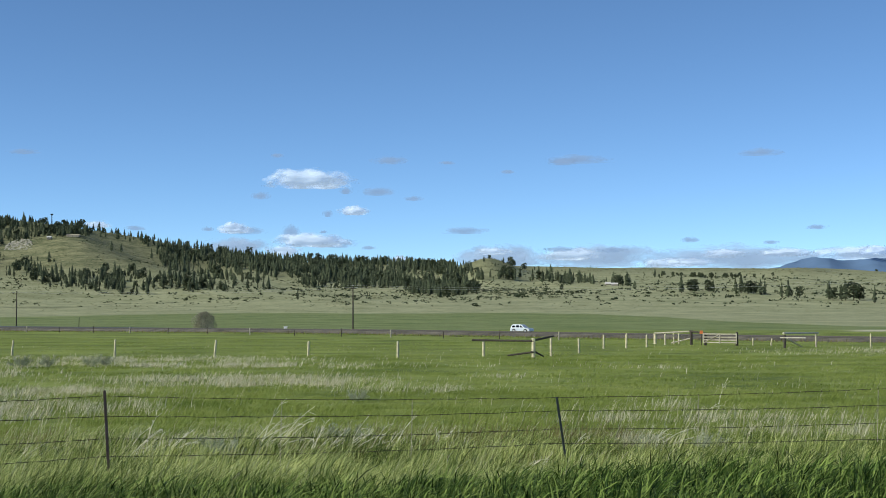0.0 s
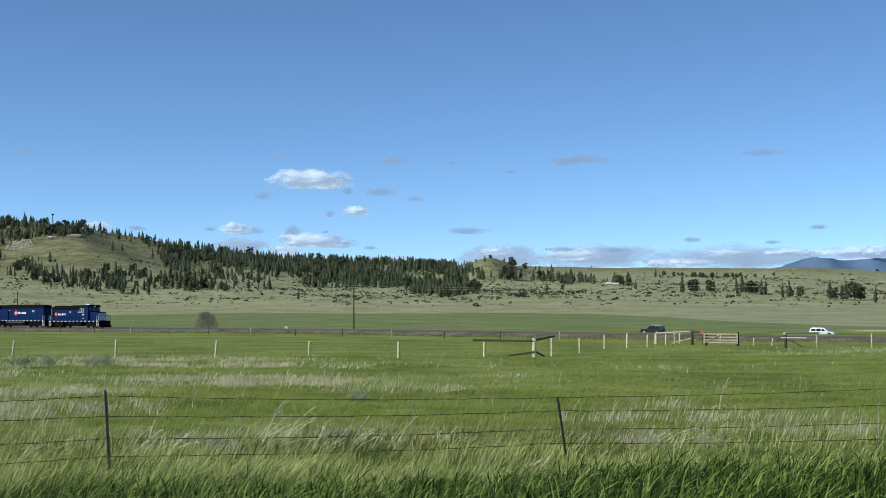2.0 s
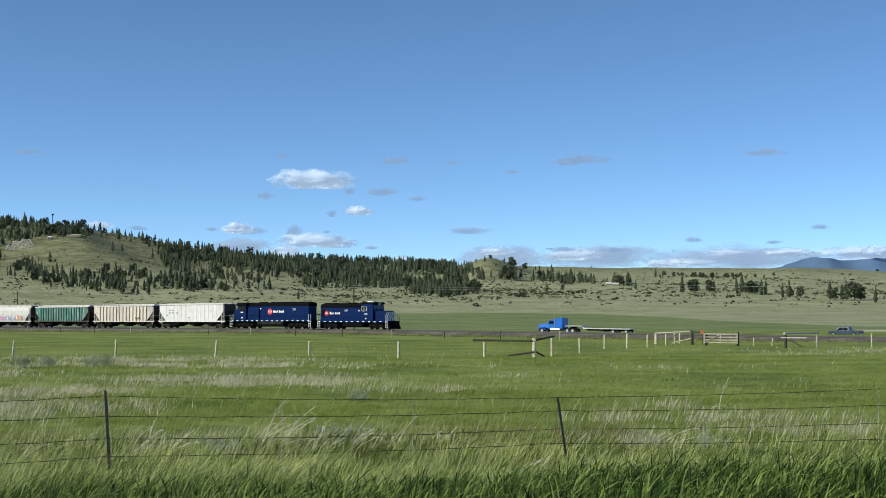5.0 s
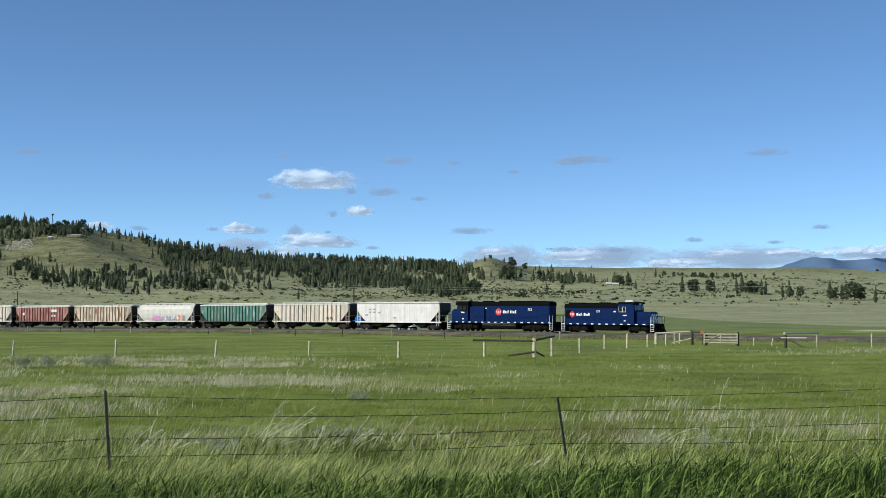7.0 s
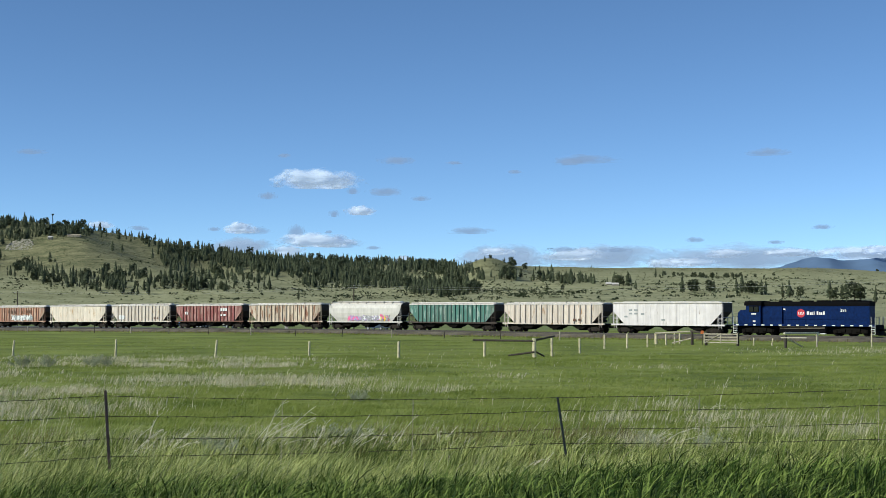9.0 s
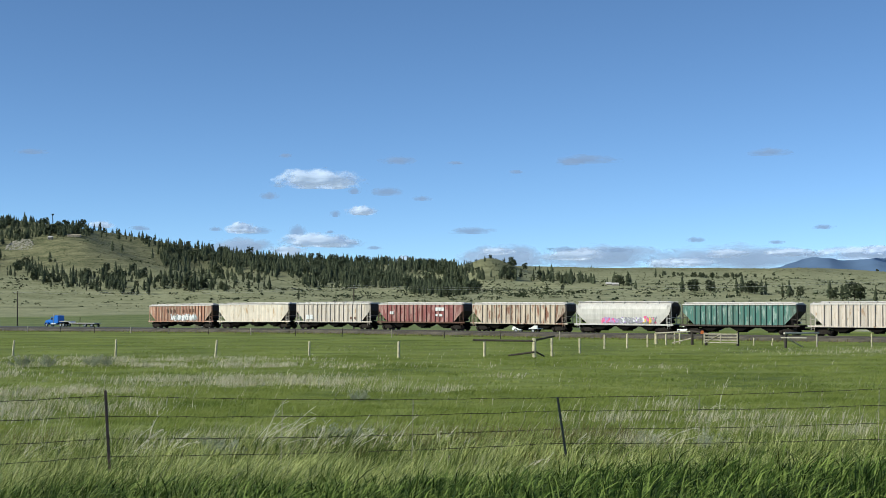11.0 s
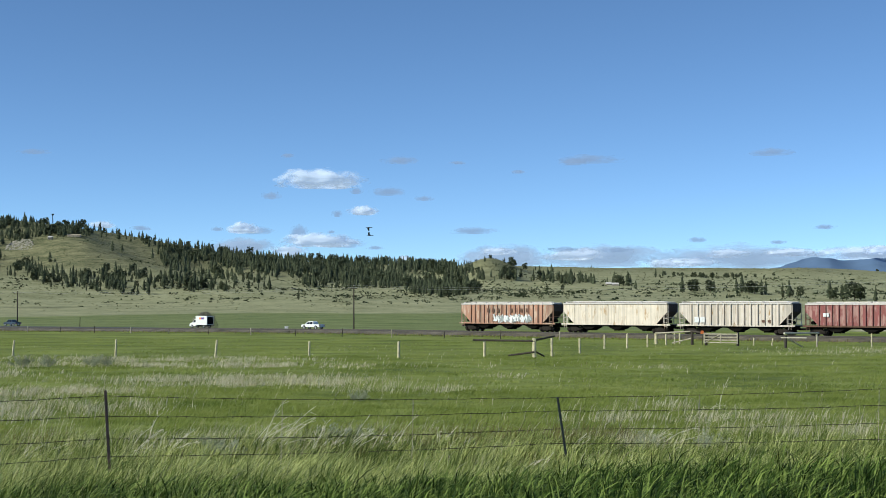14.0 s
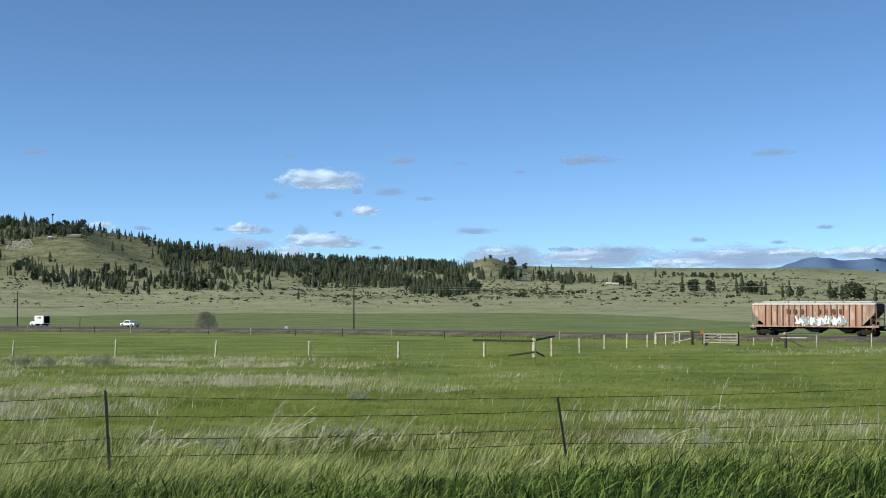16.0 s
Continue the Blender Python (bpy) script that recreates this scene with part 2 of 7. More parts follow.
# ---- the train ----
def paint(name, color, rust=(0.16, 0.07, 0.03), amount=0.5, rough=0.55, grime=0.35):
    """Weathered wagon paint: rust in upright streaks, dust low down on the sides."""
    m = material(name, color, rough, var=0.1, scale=0.8, fine=9, bump=0.05)
    nt = m.node_tree
    n, l = nt.nodes, nt.links
    b = n["Principled BSDF"]
    src = b.inputs["Base Color"].links[0].from_socket
    tc = n.new("ShaderNodeTexCoord")
    mp = n.new("ShaderNodeMapping")
    mp.inputs["Scale"].default_value = (1.3, 1.3, 0.28)
    ns = n.new("ShaderNodeTexNoise")
    ns.inputs["Scale"].default_value, ns.inputs["Detail"].default_value, ns.inputs["Roughness"].default_value = 1.6, 6, 0.65
    l.new(tc.outputs["Object"], mp.inputs["Vector"]), l.new(mp.outputs[0], ns.inputs["Vector"])
    r1 = n.new("ShaderNodeMapRange")
    r1.inputs[1].default_value, r1.inputs[2].default_value = 0.66 - 0.32 * amount, 0.75 - 0.32 * amount
    l.new(ns.outputs[0], r1.inputs[0])
    mx = n.new("ShaderNodeMix")
    mx.data_type = "RGBA"
    l.new(r1.outputs[0], mx.inputs[0]), l.new(src, mx.inputs[6])
    mx.inputs[7].default_value = (*rust, 1)
    mp2 = n.new("ShaderNodeMapping")
    mp2.inputs["Scale"].default_value = (3.5, 3.5, 0.1)
    n2 = n.new("ShaderNodeTexNoise")
    n2.inputs["Scale"].default_value, n2.inputs["Detail"].default_value = 1.2, 4
    l.new(tc.outputs["Object"], mp2.inputs["Vector"]), l.new(mp2.outputs[0], n2.inputs["Vector"])
    r2 = n.new("ShaderNodeMapRange")
    r2.inputs[1].default_value, r2.inputs[2].default_value, r2.inputs[4].default_value = 0.4, 0.68, grime
    l.new(n2.outputs[0], r2.inputs[0])
    m2 = n.new("ShaderNodeMix")
    m2.data_type = "RGBA"
    l.new(r2.outputs[0], m2.inputs[0]), l.new(mx.outputs[2], m2.inputs[6])
    m2.inputs[7].default_value = (0.12, 0.095, 0.07, 1)
    l.new(m2.outputs[2], b.inputs["Base Color"])
    return m


M_ROOF = material("dusty pale roof paint", (0.6, 0.56, 0.54), 0.7, var=0.15, scale=1.5)
# grime colour with the shade under the wagon ends mixed in
M_GRIME_SHADE = material("grimy end sheets darkened for shade", (0.06, 0.045, 0.038), 0.85, var=0.4)
M_RED = material("red emblem paint", (0.5, 0.022, 0.04), 0.5, var=0.1)
M_YELLOW = material("pale reflective tape", (0.8, 0.8, 0.74), 0.4, var=0.05)
M_GLASS = material("dark window glass", (0.012, 0.014, 0.016), 0.08, var=0.1, bump=0, spec=0.8)
M_TYRE = material("tyre rubber", (0.02, 0.02, 0.02), 0.85)
M_CHROME = material("bright metal", (0.5, 0.5, 0.5), 0.4, 0.9, var=0.15)
M_BRIGHT = material("fresh white nose paint", (0.92, 0.88, 0.9), 0.4, var=0.03, bump=0)
M_STRIPE = material("white striping", (0.75, 0.75, 0.72), 0.5, var=0.08)


def disc(bm, x, y0, y1, z, r, n=14, mi=0):
    return rod(bm, (x, y0, z), (x, y1, z), r, r, n, mi)


def make_truck_meshes(axles, base, tall=1.0, mat=None):
    """Side frame and wheelset meshes of a railway truck whose axles stand base apart."""
    half = base * (axles - 1) / 2
    bm = bmesh.new()
    prism(bm, [(-half - 0.35, 0.36), (-half - 0.35, 0.62), (-half + 0.2, 0.72), (-0.55, 0.86), (0.55, 0.86), (half - 0.2, 0.72), (half + 0.35, 0.62),
               (half + 0.35, 0.36), (half - 0.3, 0.36), (0.45, 0.22), (-0.45, 0.22), (-half + 0.3, 0.36)], -0.09, 0.09, bevel=0.02)
    for k in range(axles):
        x = -half + k * base
        box(bm, x - 0.2, x + 0.2, -0.2, 0.2, 0.3, 0.68, 0.03)
        if tall > 1 and k < axles - 1:
            box(bm, x + base / 2 - 0.35, x + base / 2 + 0.35, -0.24, 0.1, 0.45, 0.8, 0.04)
    for v in bm.verts:
        v.co.z *= tall
    frame_mesh = mesh_of(bm, "side_frame", mat or M_TRUCK)
    bm = bmesh.new()
    for sy in (-1, 1):
        disc(bm, 0, sy * 0.70, sy * 0.83, 0.46, 0.46, 18)
        disc(bm, 0, sy * 0.64, sy * 0.70, 0.46, 0.50, 18)
    disc(bm, 0, -0.95, 0.95, 0.46, 0.09, 8)
    return frame_mesh, mesh_of(bm, "wheelset", mat or M_TRUCK), half


TRUCK4 = make_truck_meshes(2, 1.75)
TRUCK4L = make_truck_meshes(2, 2.75, 1.28, M_STEEL)
TRUCK6 = make_truck_meshes(3, 2.05, 1.28, M_STEEL)


def add_truck(owner, x, kind, axles):
    fm, wm, half = kind
    bm = bmesh.new()
    box(bm, -0.28, 0.28, -1.05, 1.05, 0.5, 0.86, 0.03)
    t = part("truck", bm, M_STEEL, owner, at=pose(x, 0, 0))
    for sy in (-1, 1):
        part("side_frame", fm, None, t, at=pose(0, sy * 1.06, 0, 0, 0, 0 if sy < 0 else 180))
    for k in range(axles):
        part("wheelset", wm, None, t, at=pose(-half + k * 2 * half / (axles - 1), 0, 0))
    return t


def ladder(name, owner, x, y, z0, z1, mat, w=0.42, n=6):
    bm = bmesh.new()
    for k in (-1, 1):
        rod(bm, (x + k * w / 2, y, z0), (x + k * w / 2, y, z1), 0.03, n=5)
    for k in range(n):
        z = z0 + (k + 0.5) * (z1 - z0) / n
        rod(bm, (x - w / 2, y, z), (x + w / 2, y, z), 0.022, n=5)
    return part(name, bm, mat, owner)


def scrawl(name, owner, x0, x1, z0, z1, mats, seed, label, y=-1.64, dense=1.0):
    """Loose overlapping strokes of spray paint, a few millimetres proud of the side sheet."""
    rnd = random.Random(seed)
    bm = bmesh.new()
    n = int((x1 - x0) * 9 * dense)
    for k in range(n):
        cx, cz = x0 + (x1 - x0) * (k + rnd.random()) / n, z0 + (z1 - z0) * (0.5 + 0.34 * (rnd.random() - 0.5))
        h, w, lean = (z1 - z0) * (0.28 + 0.26 * rnd.random()), 0.05 + 0.16 * rnd.random(), rnd.uniform(-0.45, 0.45)
        yy = y - 0.0006 * (k % 9)
        cs = [(cx - w + lean, cz + h), (cx + w + lean, cz + h * rnd.uniform(0.7, 1)), (cx + w - lean, cz - h), (cx - w - lean, cz - h * rnd.uniform(0.7, 1))]
        f = bm.faces.new([bm.verts.new((min(max(a, x0 - 0.2), x1 + 0.2), yy, b)) for a, b in cs])
        f.material_index = rnd.randrange(len(mats))
    me = mesh_of(bm, name, mats)
    return part(name, me, None, owner, label)


def hopper(length, color, ribs, label, rust=0.4, roof=None, end=None, eave=4.28, peak=4.62, style="ribbed", name="hopper_wagon", rustcol=(0.16, 0.07, 0.03), grime=0.35):
    """A covered hopper wagon; x runs along the train, the rail heads lie at z = 0."""
    ob = thing(name, label, "hopper wagon", "wagons of the grain train")
    side = paint(label, color, rustcol, rust, grime=grime)
    roofm = roof or M_ROOF
    endm = end or side
    xe = length / 2 - 0.98           # end of the side sheet
    xb = length / 2 - 2.75            # its foot, where the end sheets slope in
    sill = 1.42
    W = 1.58
    # shell: sides and slope sheets, the ends coloured dark for shade
    out = [(-xe, eave), (-xe, 3.2), (-xb, sill), (xb, sill), (xe, 3.2), (xe, eave)]
    bm = bmesh.new()
    if style == "smooth":
        vs = []
        prof = [(W - 0.12, sill), (W + 0.02, 2.0), (W + 0.06, 2.8), (W, 3.6), (W - 0.25, 4.1), (W - 0.75, eave + 0.12), (0, eave + 0.2)]
        pts = [(-y, z) for y, z in prof] + [(y, z) for y, z in prof[-2::-1]]
        rows = []
        for x0 in (-1, 1):
            row = []
            for y, z in pts:
                xx = xe if z > 3.0 else xb + (xe - xb) * max(0, (z - sill)) / (3.0 - sill)
                row.append(bm.verts.new((x0 * xx, y, z)))
            rows.append(row)
        for k in range(len(pts) - 1):
            bm.faces.new((rows[0][k], rows[1][k], rows[1][k + 1], rows[0][k + 1]))
        bm.faces.new(rows[0][::-1]), bm.faces.new(rows[1])
        bmesh.ops.recalc_face_normals(bm, faces=bm.faces)
    else:
        prism(bm, out, -W, W)
    for f in bm.faces:
        f.normal_update()
        if abs(f.normal.x) > 0.5:
            f.material_index = 1
    body = part("body", bm, (side, M_GRIME_SHADE), ob)
    # sheet posts
    if style != "smooth":
        bm = bmesh.new()
        rw = 0.065 if style == "ribbed" else 0.022
        rp = 0.15 if style == "ribbed" else 0.025
        box(bm, -rw, rw, -rp, 0.01, sill, eave - 0.06)
        rib = mesh_of(bm, "rib", side)
        for k in range(ribs):
            x = -xb + 0.12 + (2 * xb - 0.24) * k / (ribs - 1)
            part("rib", rib, None, body, at=pose(x, -W, 0))
            part("rib", rib, None, body, at=pose(x, W, 0, 0, 0, 180))
        bm = bmesh.new()
        for sgn in (-1, 1):
            box(bm, -xe - 0.03, xe + 0.03, sgn * (W + 0.05) - 0.07, sgn * (W + 0.05) + 0.07, eave - 0.1, eave + 0.08, 0.02)
        part("roof_edge", bm, roofm, ob)
        bm = bmesh.new()
        a = [(-W, eave), (-0.75, peak - 0.16), (0.75, peak - 0.16), (W, eave)]
        va = [bm.verts.new((-xe, y, z)) for y, z in a]
        vb = [bm.verts.new((xe, y, z)) for y, z in a]
        for k in range(3):
            bm.faces.new((va[k], vb[k], vb[k + 1], va[k + 1]))
        bm.faces.new(va), bm.faces.new(vb[::-1])
        part("roof", bm, roofm, ob)
    # hatches and the walkway
    hatch_bm = bmesh.new()
    box(hatch_bm, -(xe - 0.9) / 4 + 0.06, (xe - 0.9) / 4 - 0.06, -0.42, 0.42, peak - 0.2, peak, 0.05)
    hm = mesh_of(hatch_bm, "hatch", roofm)
    for k in range(4):
        part("hatch", hm, None, ob, at=pose((k - 1.5) * (xe - 0.9) / 2, 0, 0))
    bm = bmesh.new()
    for sgn in (-1, 1):
        box(bm, -xe, xe, sgn * 0.9 - 0.2, sgn * 0.9 + 0.2, peak - 0.1, peak - 0.06)
        for k in range(9):
            box(bm, -xe + 0.2 + k * (2 * xe - 0.4) / 8 - 0.03, -xe + 0.2 + k * (2 * xe - 0.4) / 8 + 0.03, sgn * 0.9 - 0.18, sgn * 0.9 + 0.18, eave - 0.05, peak - 0.1)
    part("walkway", bm, roofm, ob)
    # sills, end platforms, end posts
    bm = bmesh.new()
    for sgn in (-1, 1):
        box(bm, -length / 2 + 0.55, length / 2 - 0.55, sgn * (W - 0.06) - 0.08, sgn * (W - 0.06) + 0.08, sill - 0.24, sill - 0.003, 0.015)
    part("side_sill", bm, endm, ob)
    for sgn in (-1, 1):
        xx = sgn * (length / 2 - 0.6)
        bm = bmesh.new()
        box(bm, min(xx, xx - sgn * 2.2), max(xx, xx - sgn * 2.2), -W + 0.1, W - 0.1, sill - 0.2, sill - 0.1)
        box(bm, min(xx - sgn * 2.0, xx + sgn * 0.05), max(xx - sgn * 2.0, xx + sgn * 0.05), -0.35, 0.35, 0.75, sill - 0.2)
        part("end_platform", bm, M_STEEL, ob)
        bm = bmesh.new()
        for sy in (-1, 1):
            rod(bm, (xx - sgn * 0.3, sy * (W - 0.1), sill - 0.1), (xx - sgn * 0.3, sy * (W - 0.1), eave - 0.1), 0.05, n=6)
            rod(bm, (xx - sgn * 1.05, sy * (W - 0.08), sill - 0.1), (xx - sgn * 1.05, sy * (W - 0.08), 3.3), 0.05, n=6)
            rod(bm, (xx - sgn * 0.3, sy * (W - 0.1), 2.2), (xx - sgn * 1.05, sy * (W - 0.1), 2.2), 0.035, n=5)
        rod(bm, (xx - sgn * 0.3, -W + 0.1, 2.4), (xx - sgn * 0.3, W - 0.1, 2.4), 0.035, n=5)
        part("end_post", bm, endm, ob)
        ladder("ladder", ob, xx - sgn * 0.67, -W + 0.02, 0.75, eave - 0.05, endm)
        bm = bmesh.new()
        disc(bm, xx - sgn * 0.9, -0.5, 0.5, 1.75, 0.24, 10)
        part("air_tank", bm, M_STEEL, ob)
        bm = bmesh.new()
        box(bm, xx if sgn > 0 else xx - 0.62, xx + 0.62 if sgn > 0 else xx, -0.13, 0.13, 0.72, 1.0, 0.04)
        part("coupler", bm, M_STEEL, ob)
        add_truck(ob, sgn * (length / 2 - 2.55), TRUCK4, 2)
    # dark box added for the shaded hoppers under the floor, and outlet bays
    bm = bmesh.new()
    box(bm, -length / 2 + 2.0, length / 2 - 2.0, -1.3, 1.3, 0.98, sill - 0.01)
    part("belly_shade", bm, M_STEEL, ob)
    bay = 2 * xb / 3
    for k in range(3):
        cx = (k - 1) * bay
        bm = bmesh.new()
        prism(bm, [(cx - bay * 0.46, sill - 0.02), (cx + bay * 0.46, sill - 0.02), (cx + 0.45, 0.55), (cx - 0.45, 0.55)], -1.2, 1.2)
        box(bm, cx - 0.5, cx + 0.5, -0.75, 0.75, 0.36, 0.55, 0.03)
        part("outlet_bay", bm, M_STEEL, ob)
    return ob


def word_bars(name, owner, x, z, widths, h, mat, y, label="", heights=()):
    """Lettering as plain bars, starting at x, each a part of its own; heights: the share of h that each bar takes."""
    for k, w in enumerate(widths):
        if w > 0:
            bm = bmesh.new()
            box(bm, x, x + w, y - 0.006, y, z, z + h * (heights[k] if heights else 1))
            part(name, bm, mat, owner, label)
        x += abs(w) + 0.2 * h


def loco_common(ob, half, deck, inset=0.8):
    """Frame, walkways, tanks, pilots, couplers and steps of a locomotive of that half length."""
    bm = bmesh.new()
    box(bm, -half + inset + 0.05, half - inset - 0.05, -1.5, 1.5, deck - 0.25, deck, 0.02)
    part("walkway", bm, M_BLUE, ob)
    bm = bmesh.new()
    box(bm, -half + 0.7, half - 0.7, -0.8, 0.8, 0.85, deck - 0.25)
    part("underframe", bm, M_BLACK, ob)
    n = int(half * 2 / 1.35)
    bm = bmesh.new()
    box(bm, -0.22, 0.22, -1.512, -1.498, deck - 0.2, deck - 0.06)
    tape = mesh_of(bm, "reflector", M_YELLOW)
    for k in range(n):
        part("reflector", tape, None, ob, at=pose(-half + 1.3 + k * (2 * half - 2.6) / (n - 1), 0, 0))
    for sgn in (-1, 1):
        bm = bmesh.new()
        x = sgn * (half - inset)
        prism(bm, [(x, 0.2), (x, deck - 0.02), (x - sgn * 0.12, deck - 0.02), (x - sgn * 0.12, 0.2)], -1.45, 1.45)
        prism(bm, [(x + sgn * 0.45, 0.12), (x + sgn * 0.02, 0.85), (x - sgn * 0.06, 0.85), (x + sgn * 0.25, 0.12)], -1.4, 1.4)
        part("pilot", bm, M_BLACK, ob)
        bm = bmesh.new()
        box(bm, min(x, x + sgn * inset), max(x, x + sgn * inset), -0.14, 0.14, 0.72, 1.02, 0.04)
        part("coupler", bm, M_STEEL, ob)
        for sy in (-1, 1):
            bm = bmesh.new()
            for k in range(4):
                box(bm, min(x - sgn * 0.65, x - sgn * 0.14), max(x - sgn * 0.65, x - sgn * 0.14), min(sy * 1.2, sy * 1.56), max(sy * 1.2, sy * 1.56), 0.3 + k * 0.31, 0.36 + k * 0.31)
            rod(bm, (x - sgn * 0.65, sy * 1.52, 0.3), (x - sgn * 0.65, sy * 1.52, deck + 1.0), 0.03, n=5)
            rod(bm, (x - sgn * 0.12, sy * 1.52, 0.3), (x - sgn * 0.12, sy * 1.52, deck + 1.0), 0.03, n=5)
            part("step", bm, M_STRIPE, ob, "white-edged entry steps")
        bm = bmesh.new()
        for yy in (-1.45, -0.75, 0.75, 1.45):
            rod(bm, (x, yy, deck), (x, yy, deck + 1.05), 0.025, n=5)
        rod(bm, (x, -1.45, deck + 1.05), (x, 1.45, deck + 1.05), 0.025, n=5)
        part("end_rail", bm, M_BLUE, ob)
    for sy in (-1, 1):
        bm = bmesh.new()
        for k in range(9):
            x = -half + 1.2 + k * (2 * half - 2.4) / 8
            rod(bm, (x, sy * 1.46, deck), (x, sy * 1.46, deck + 1.0), 0.018, n=5)
        rod(bm, (-half + 1.2, sy * 1.46, deck + 1.0), (half - 1.2, sy * 1.46, deck + 1.0), 0.018, n=5)
        part("handrail", bm, M_BLUE, ob)


def emblem(ob, x, z, r, y):
    bm = bmesh.new()
    disc(bm, x, y - 0.008, y, z, r, 20)
    e = part("emblem", bm, M_RED, ob, "red round emblem")
    bm = bmesh.new()
    for dx, lean in ((-0.45, 0.18), (-0.05, -0.18), (0.05, 0.18), (0.45, -0.18)):
        prism(bm, [(x + (dx - lean - 0.1) * r, z + 0.32 * r), (x + (dx - lean + 0.12) * r, z + 0.32 * r), (x + (dx + 0.12) * r, z - 0.34 * r), (x + (dx - 0.1) * r, z - 0.34 * r)], y - 0.014, y - 0.0085)
    part("emblem_mark", bm, M_WHITE, e, "white zigzag mark")


def hood(bm, x0, x1, w, z0, z1, ch=0.22):
    """A hood with chamfered upper edges."""
    a = [(-w, z0), (-w, z1 - ch), (-w + ch, z1), (w - ch, z1), (w, z1 - ch), (w, z0)]
    va = [bm.verts.new((x0, y, z)) for y, z in a]
    vb = [bm.verts.new((x1, y, z)) for y, z in a]
    fs = [bm.faces.new(va), bm.faces.new(vb[::-1])]
    for k in range(6):
        fs.append(bm.faces.new((va[k], vb[k], vb[(k + 1) % 6], va[(k + 1) % 6])))
    bmesh.ops.recalc_face_normals(bm, faces=fs)
    return bm


def number_text(text, size, mat, name, owner, at):
    cu = bpy.data.curves.new(name, "FONT")
    cu.body, cu.size, cu.extrude = text, size, 0.004
    tmp = bpy.data.objects.new(name, cu)
    scene.collection.objects.link(tmp)
    me = bpy.data.meshes.new_from_object(tmp.evaluated_get(bpy.context.evaluated_depsgraph_get()))
    bpy.data.objects.remove(tmp)
    me.materials.clear()
    me.materials.append(mat)
    return part(name, me, None, owner, at=at)


def lead_locomotive():
    ob = thing("road_switcher_locomotive", "dark blue diesel locomotive with low striped nose leading the train", "locomotive", "locomotives of the train")
    half, deck = 8.9, 1.45
    loco_common(ob, half, deck)
    bm = bmesh.new()
    hood(bm, -7.75, 2.0, 0.98, deck, 3.7, 0.02)
    part("long_hood", bm, M_BLUE, ob)
    bm = bmesh.new()
    hood(bm, -7.78, 2.02, 1.0, 3.7, 4.36, 0.3)
    part("hood_top", bm, M_BLACK, ob, "sooty black upper hood")
    for x0, x1, w, z in ((-7.2, -4.9, 0.7, 4.55), (-4.3, -2.6, 0.6, 4.5), (-1.9, -0.3, 0.45, 4.58), (0.3, 1.3, 0.5, 4.48)):
        bm = bmesh.new()
        hood(bm, x0, x1, w, 4.34, z, 0.06)
        part("roof_fan" if w > 0.5 else "exhaust_stack", bm, M_BLACK, ob)
    for k in range(7):                      # doors of the hood
        bm = bmesh.new()
        box(bm, -6.9 + k * 1.2, -6.0 + k * 1.2, -1.0, -0.98, deck + 0.12, 3.45, 0.006)
        part("hood_door", bm, M_BLUE, ob)
    bm = bmesh.new()
    box(bm, -7.5, -6.6, -1.004, -0.98, 2.2, 3.4)
    part("radiator_grille", bm, M_BLACK, ob)
    bm = bmesh.new()                          # cab
    prism(bm, [(2.03, deck), (2.03, 4.3), (4.55, 4.3), (4.7, 3.35), (4.7, deck)], -1.5, 1.5, bevel=0.03)
    cab = part("cab", bm, M_BLUE, ob)
    bm = bmesh.new()
    hood(bm, 1.9, 4.85, 1.55, 4.3, 4.62, 0.26)
    part("cab_roof", bm, M_BLACK, cab)
    for x0, x1 in ((2.15, 2.65), (2.75, 3.25)):
        bm = bmesh.new()
        box(bm, x0 - 0.05, x1 + 0.05, -1.525, -1.49, 3.12, 3.9)
        part("window_frame", bm, M_STRIPE, cab)
        bm = bmesh.new()
        box(bm, x0, x1, -1.535, -1.5, 3.18, 3.88)
        part("window_pane", bm, M_GLASS, cab)
    for y0, y1 in ((-1.3, -0.75), (-0.6, 0.6), (0.75, 1.3)):
        bm = bmesh.new()
        prism(bm, [(4.62, 4.15), (4.75, 3.4), (4.71, 3.4), (4.58, 4.15)], y0, y1)
        part("windscreen", bm, M_GLASS, cab)
    bm = bmesh.new()
    box(bm, 2.6, 4.0, -0.6, 0.6, 4.6, 4.86, 0.08)
    part("air_conditioner", bm, M_WHITE, cab, "white roof air conditioner")
    bm = bmesh.new()
    box(bm, 4.72, 4.95, -0.25, 0.25, 4.2, 4.45, 0.05)
    part("headlight", bm, M_STRIPE, cab)
    bm = bmesh.new()                          # nose
    prism(bm, [(4.72, deck), (4.72, 3.2), (6.9, 3.2), (7.3, 2.95), (7.3, deck)], -1.12, 1.12, bevel=0.04)
    nose = part("nose", bm, M_BLUE, ob)
    for k in range(6):
        bm = bmesh.new()
        y = -2.0 + k * 0.55
        z0 = deck + 0.05
        q = [(y, z0 + 1.4), (y + 0.36, z0 + 1.4), (y + 0.36 + 0.9, z0), (y + 0.9, z0)]
        q = [(max(-1.1, min(yy, 1.1)), zz) for yy, zz in q]
        va = [bm.verts.new((7.308, yy, zz)) for yy, zz in q]
        vb = [bm.verts.new((7.318, yy, zz)) for yy, zz in q]
        for a in range(4):
            bm.faces.new((va[a], vb[a], vb[(a + 1) % 4], va[(a + 1) % 4]))
        bm.faces.new(vb)
        part("nose_stripe", bm, M_BRIGHT, nose, "slanting white stripe")
    bm = bmesh.new()
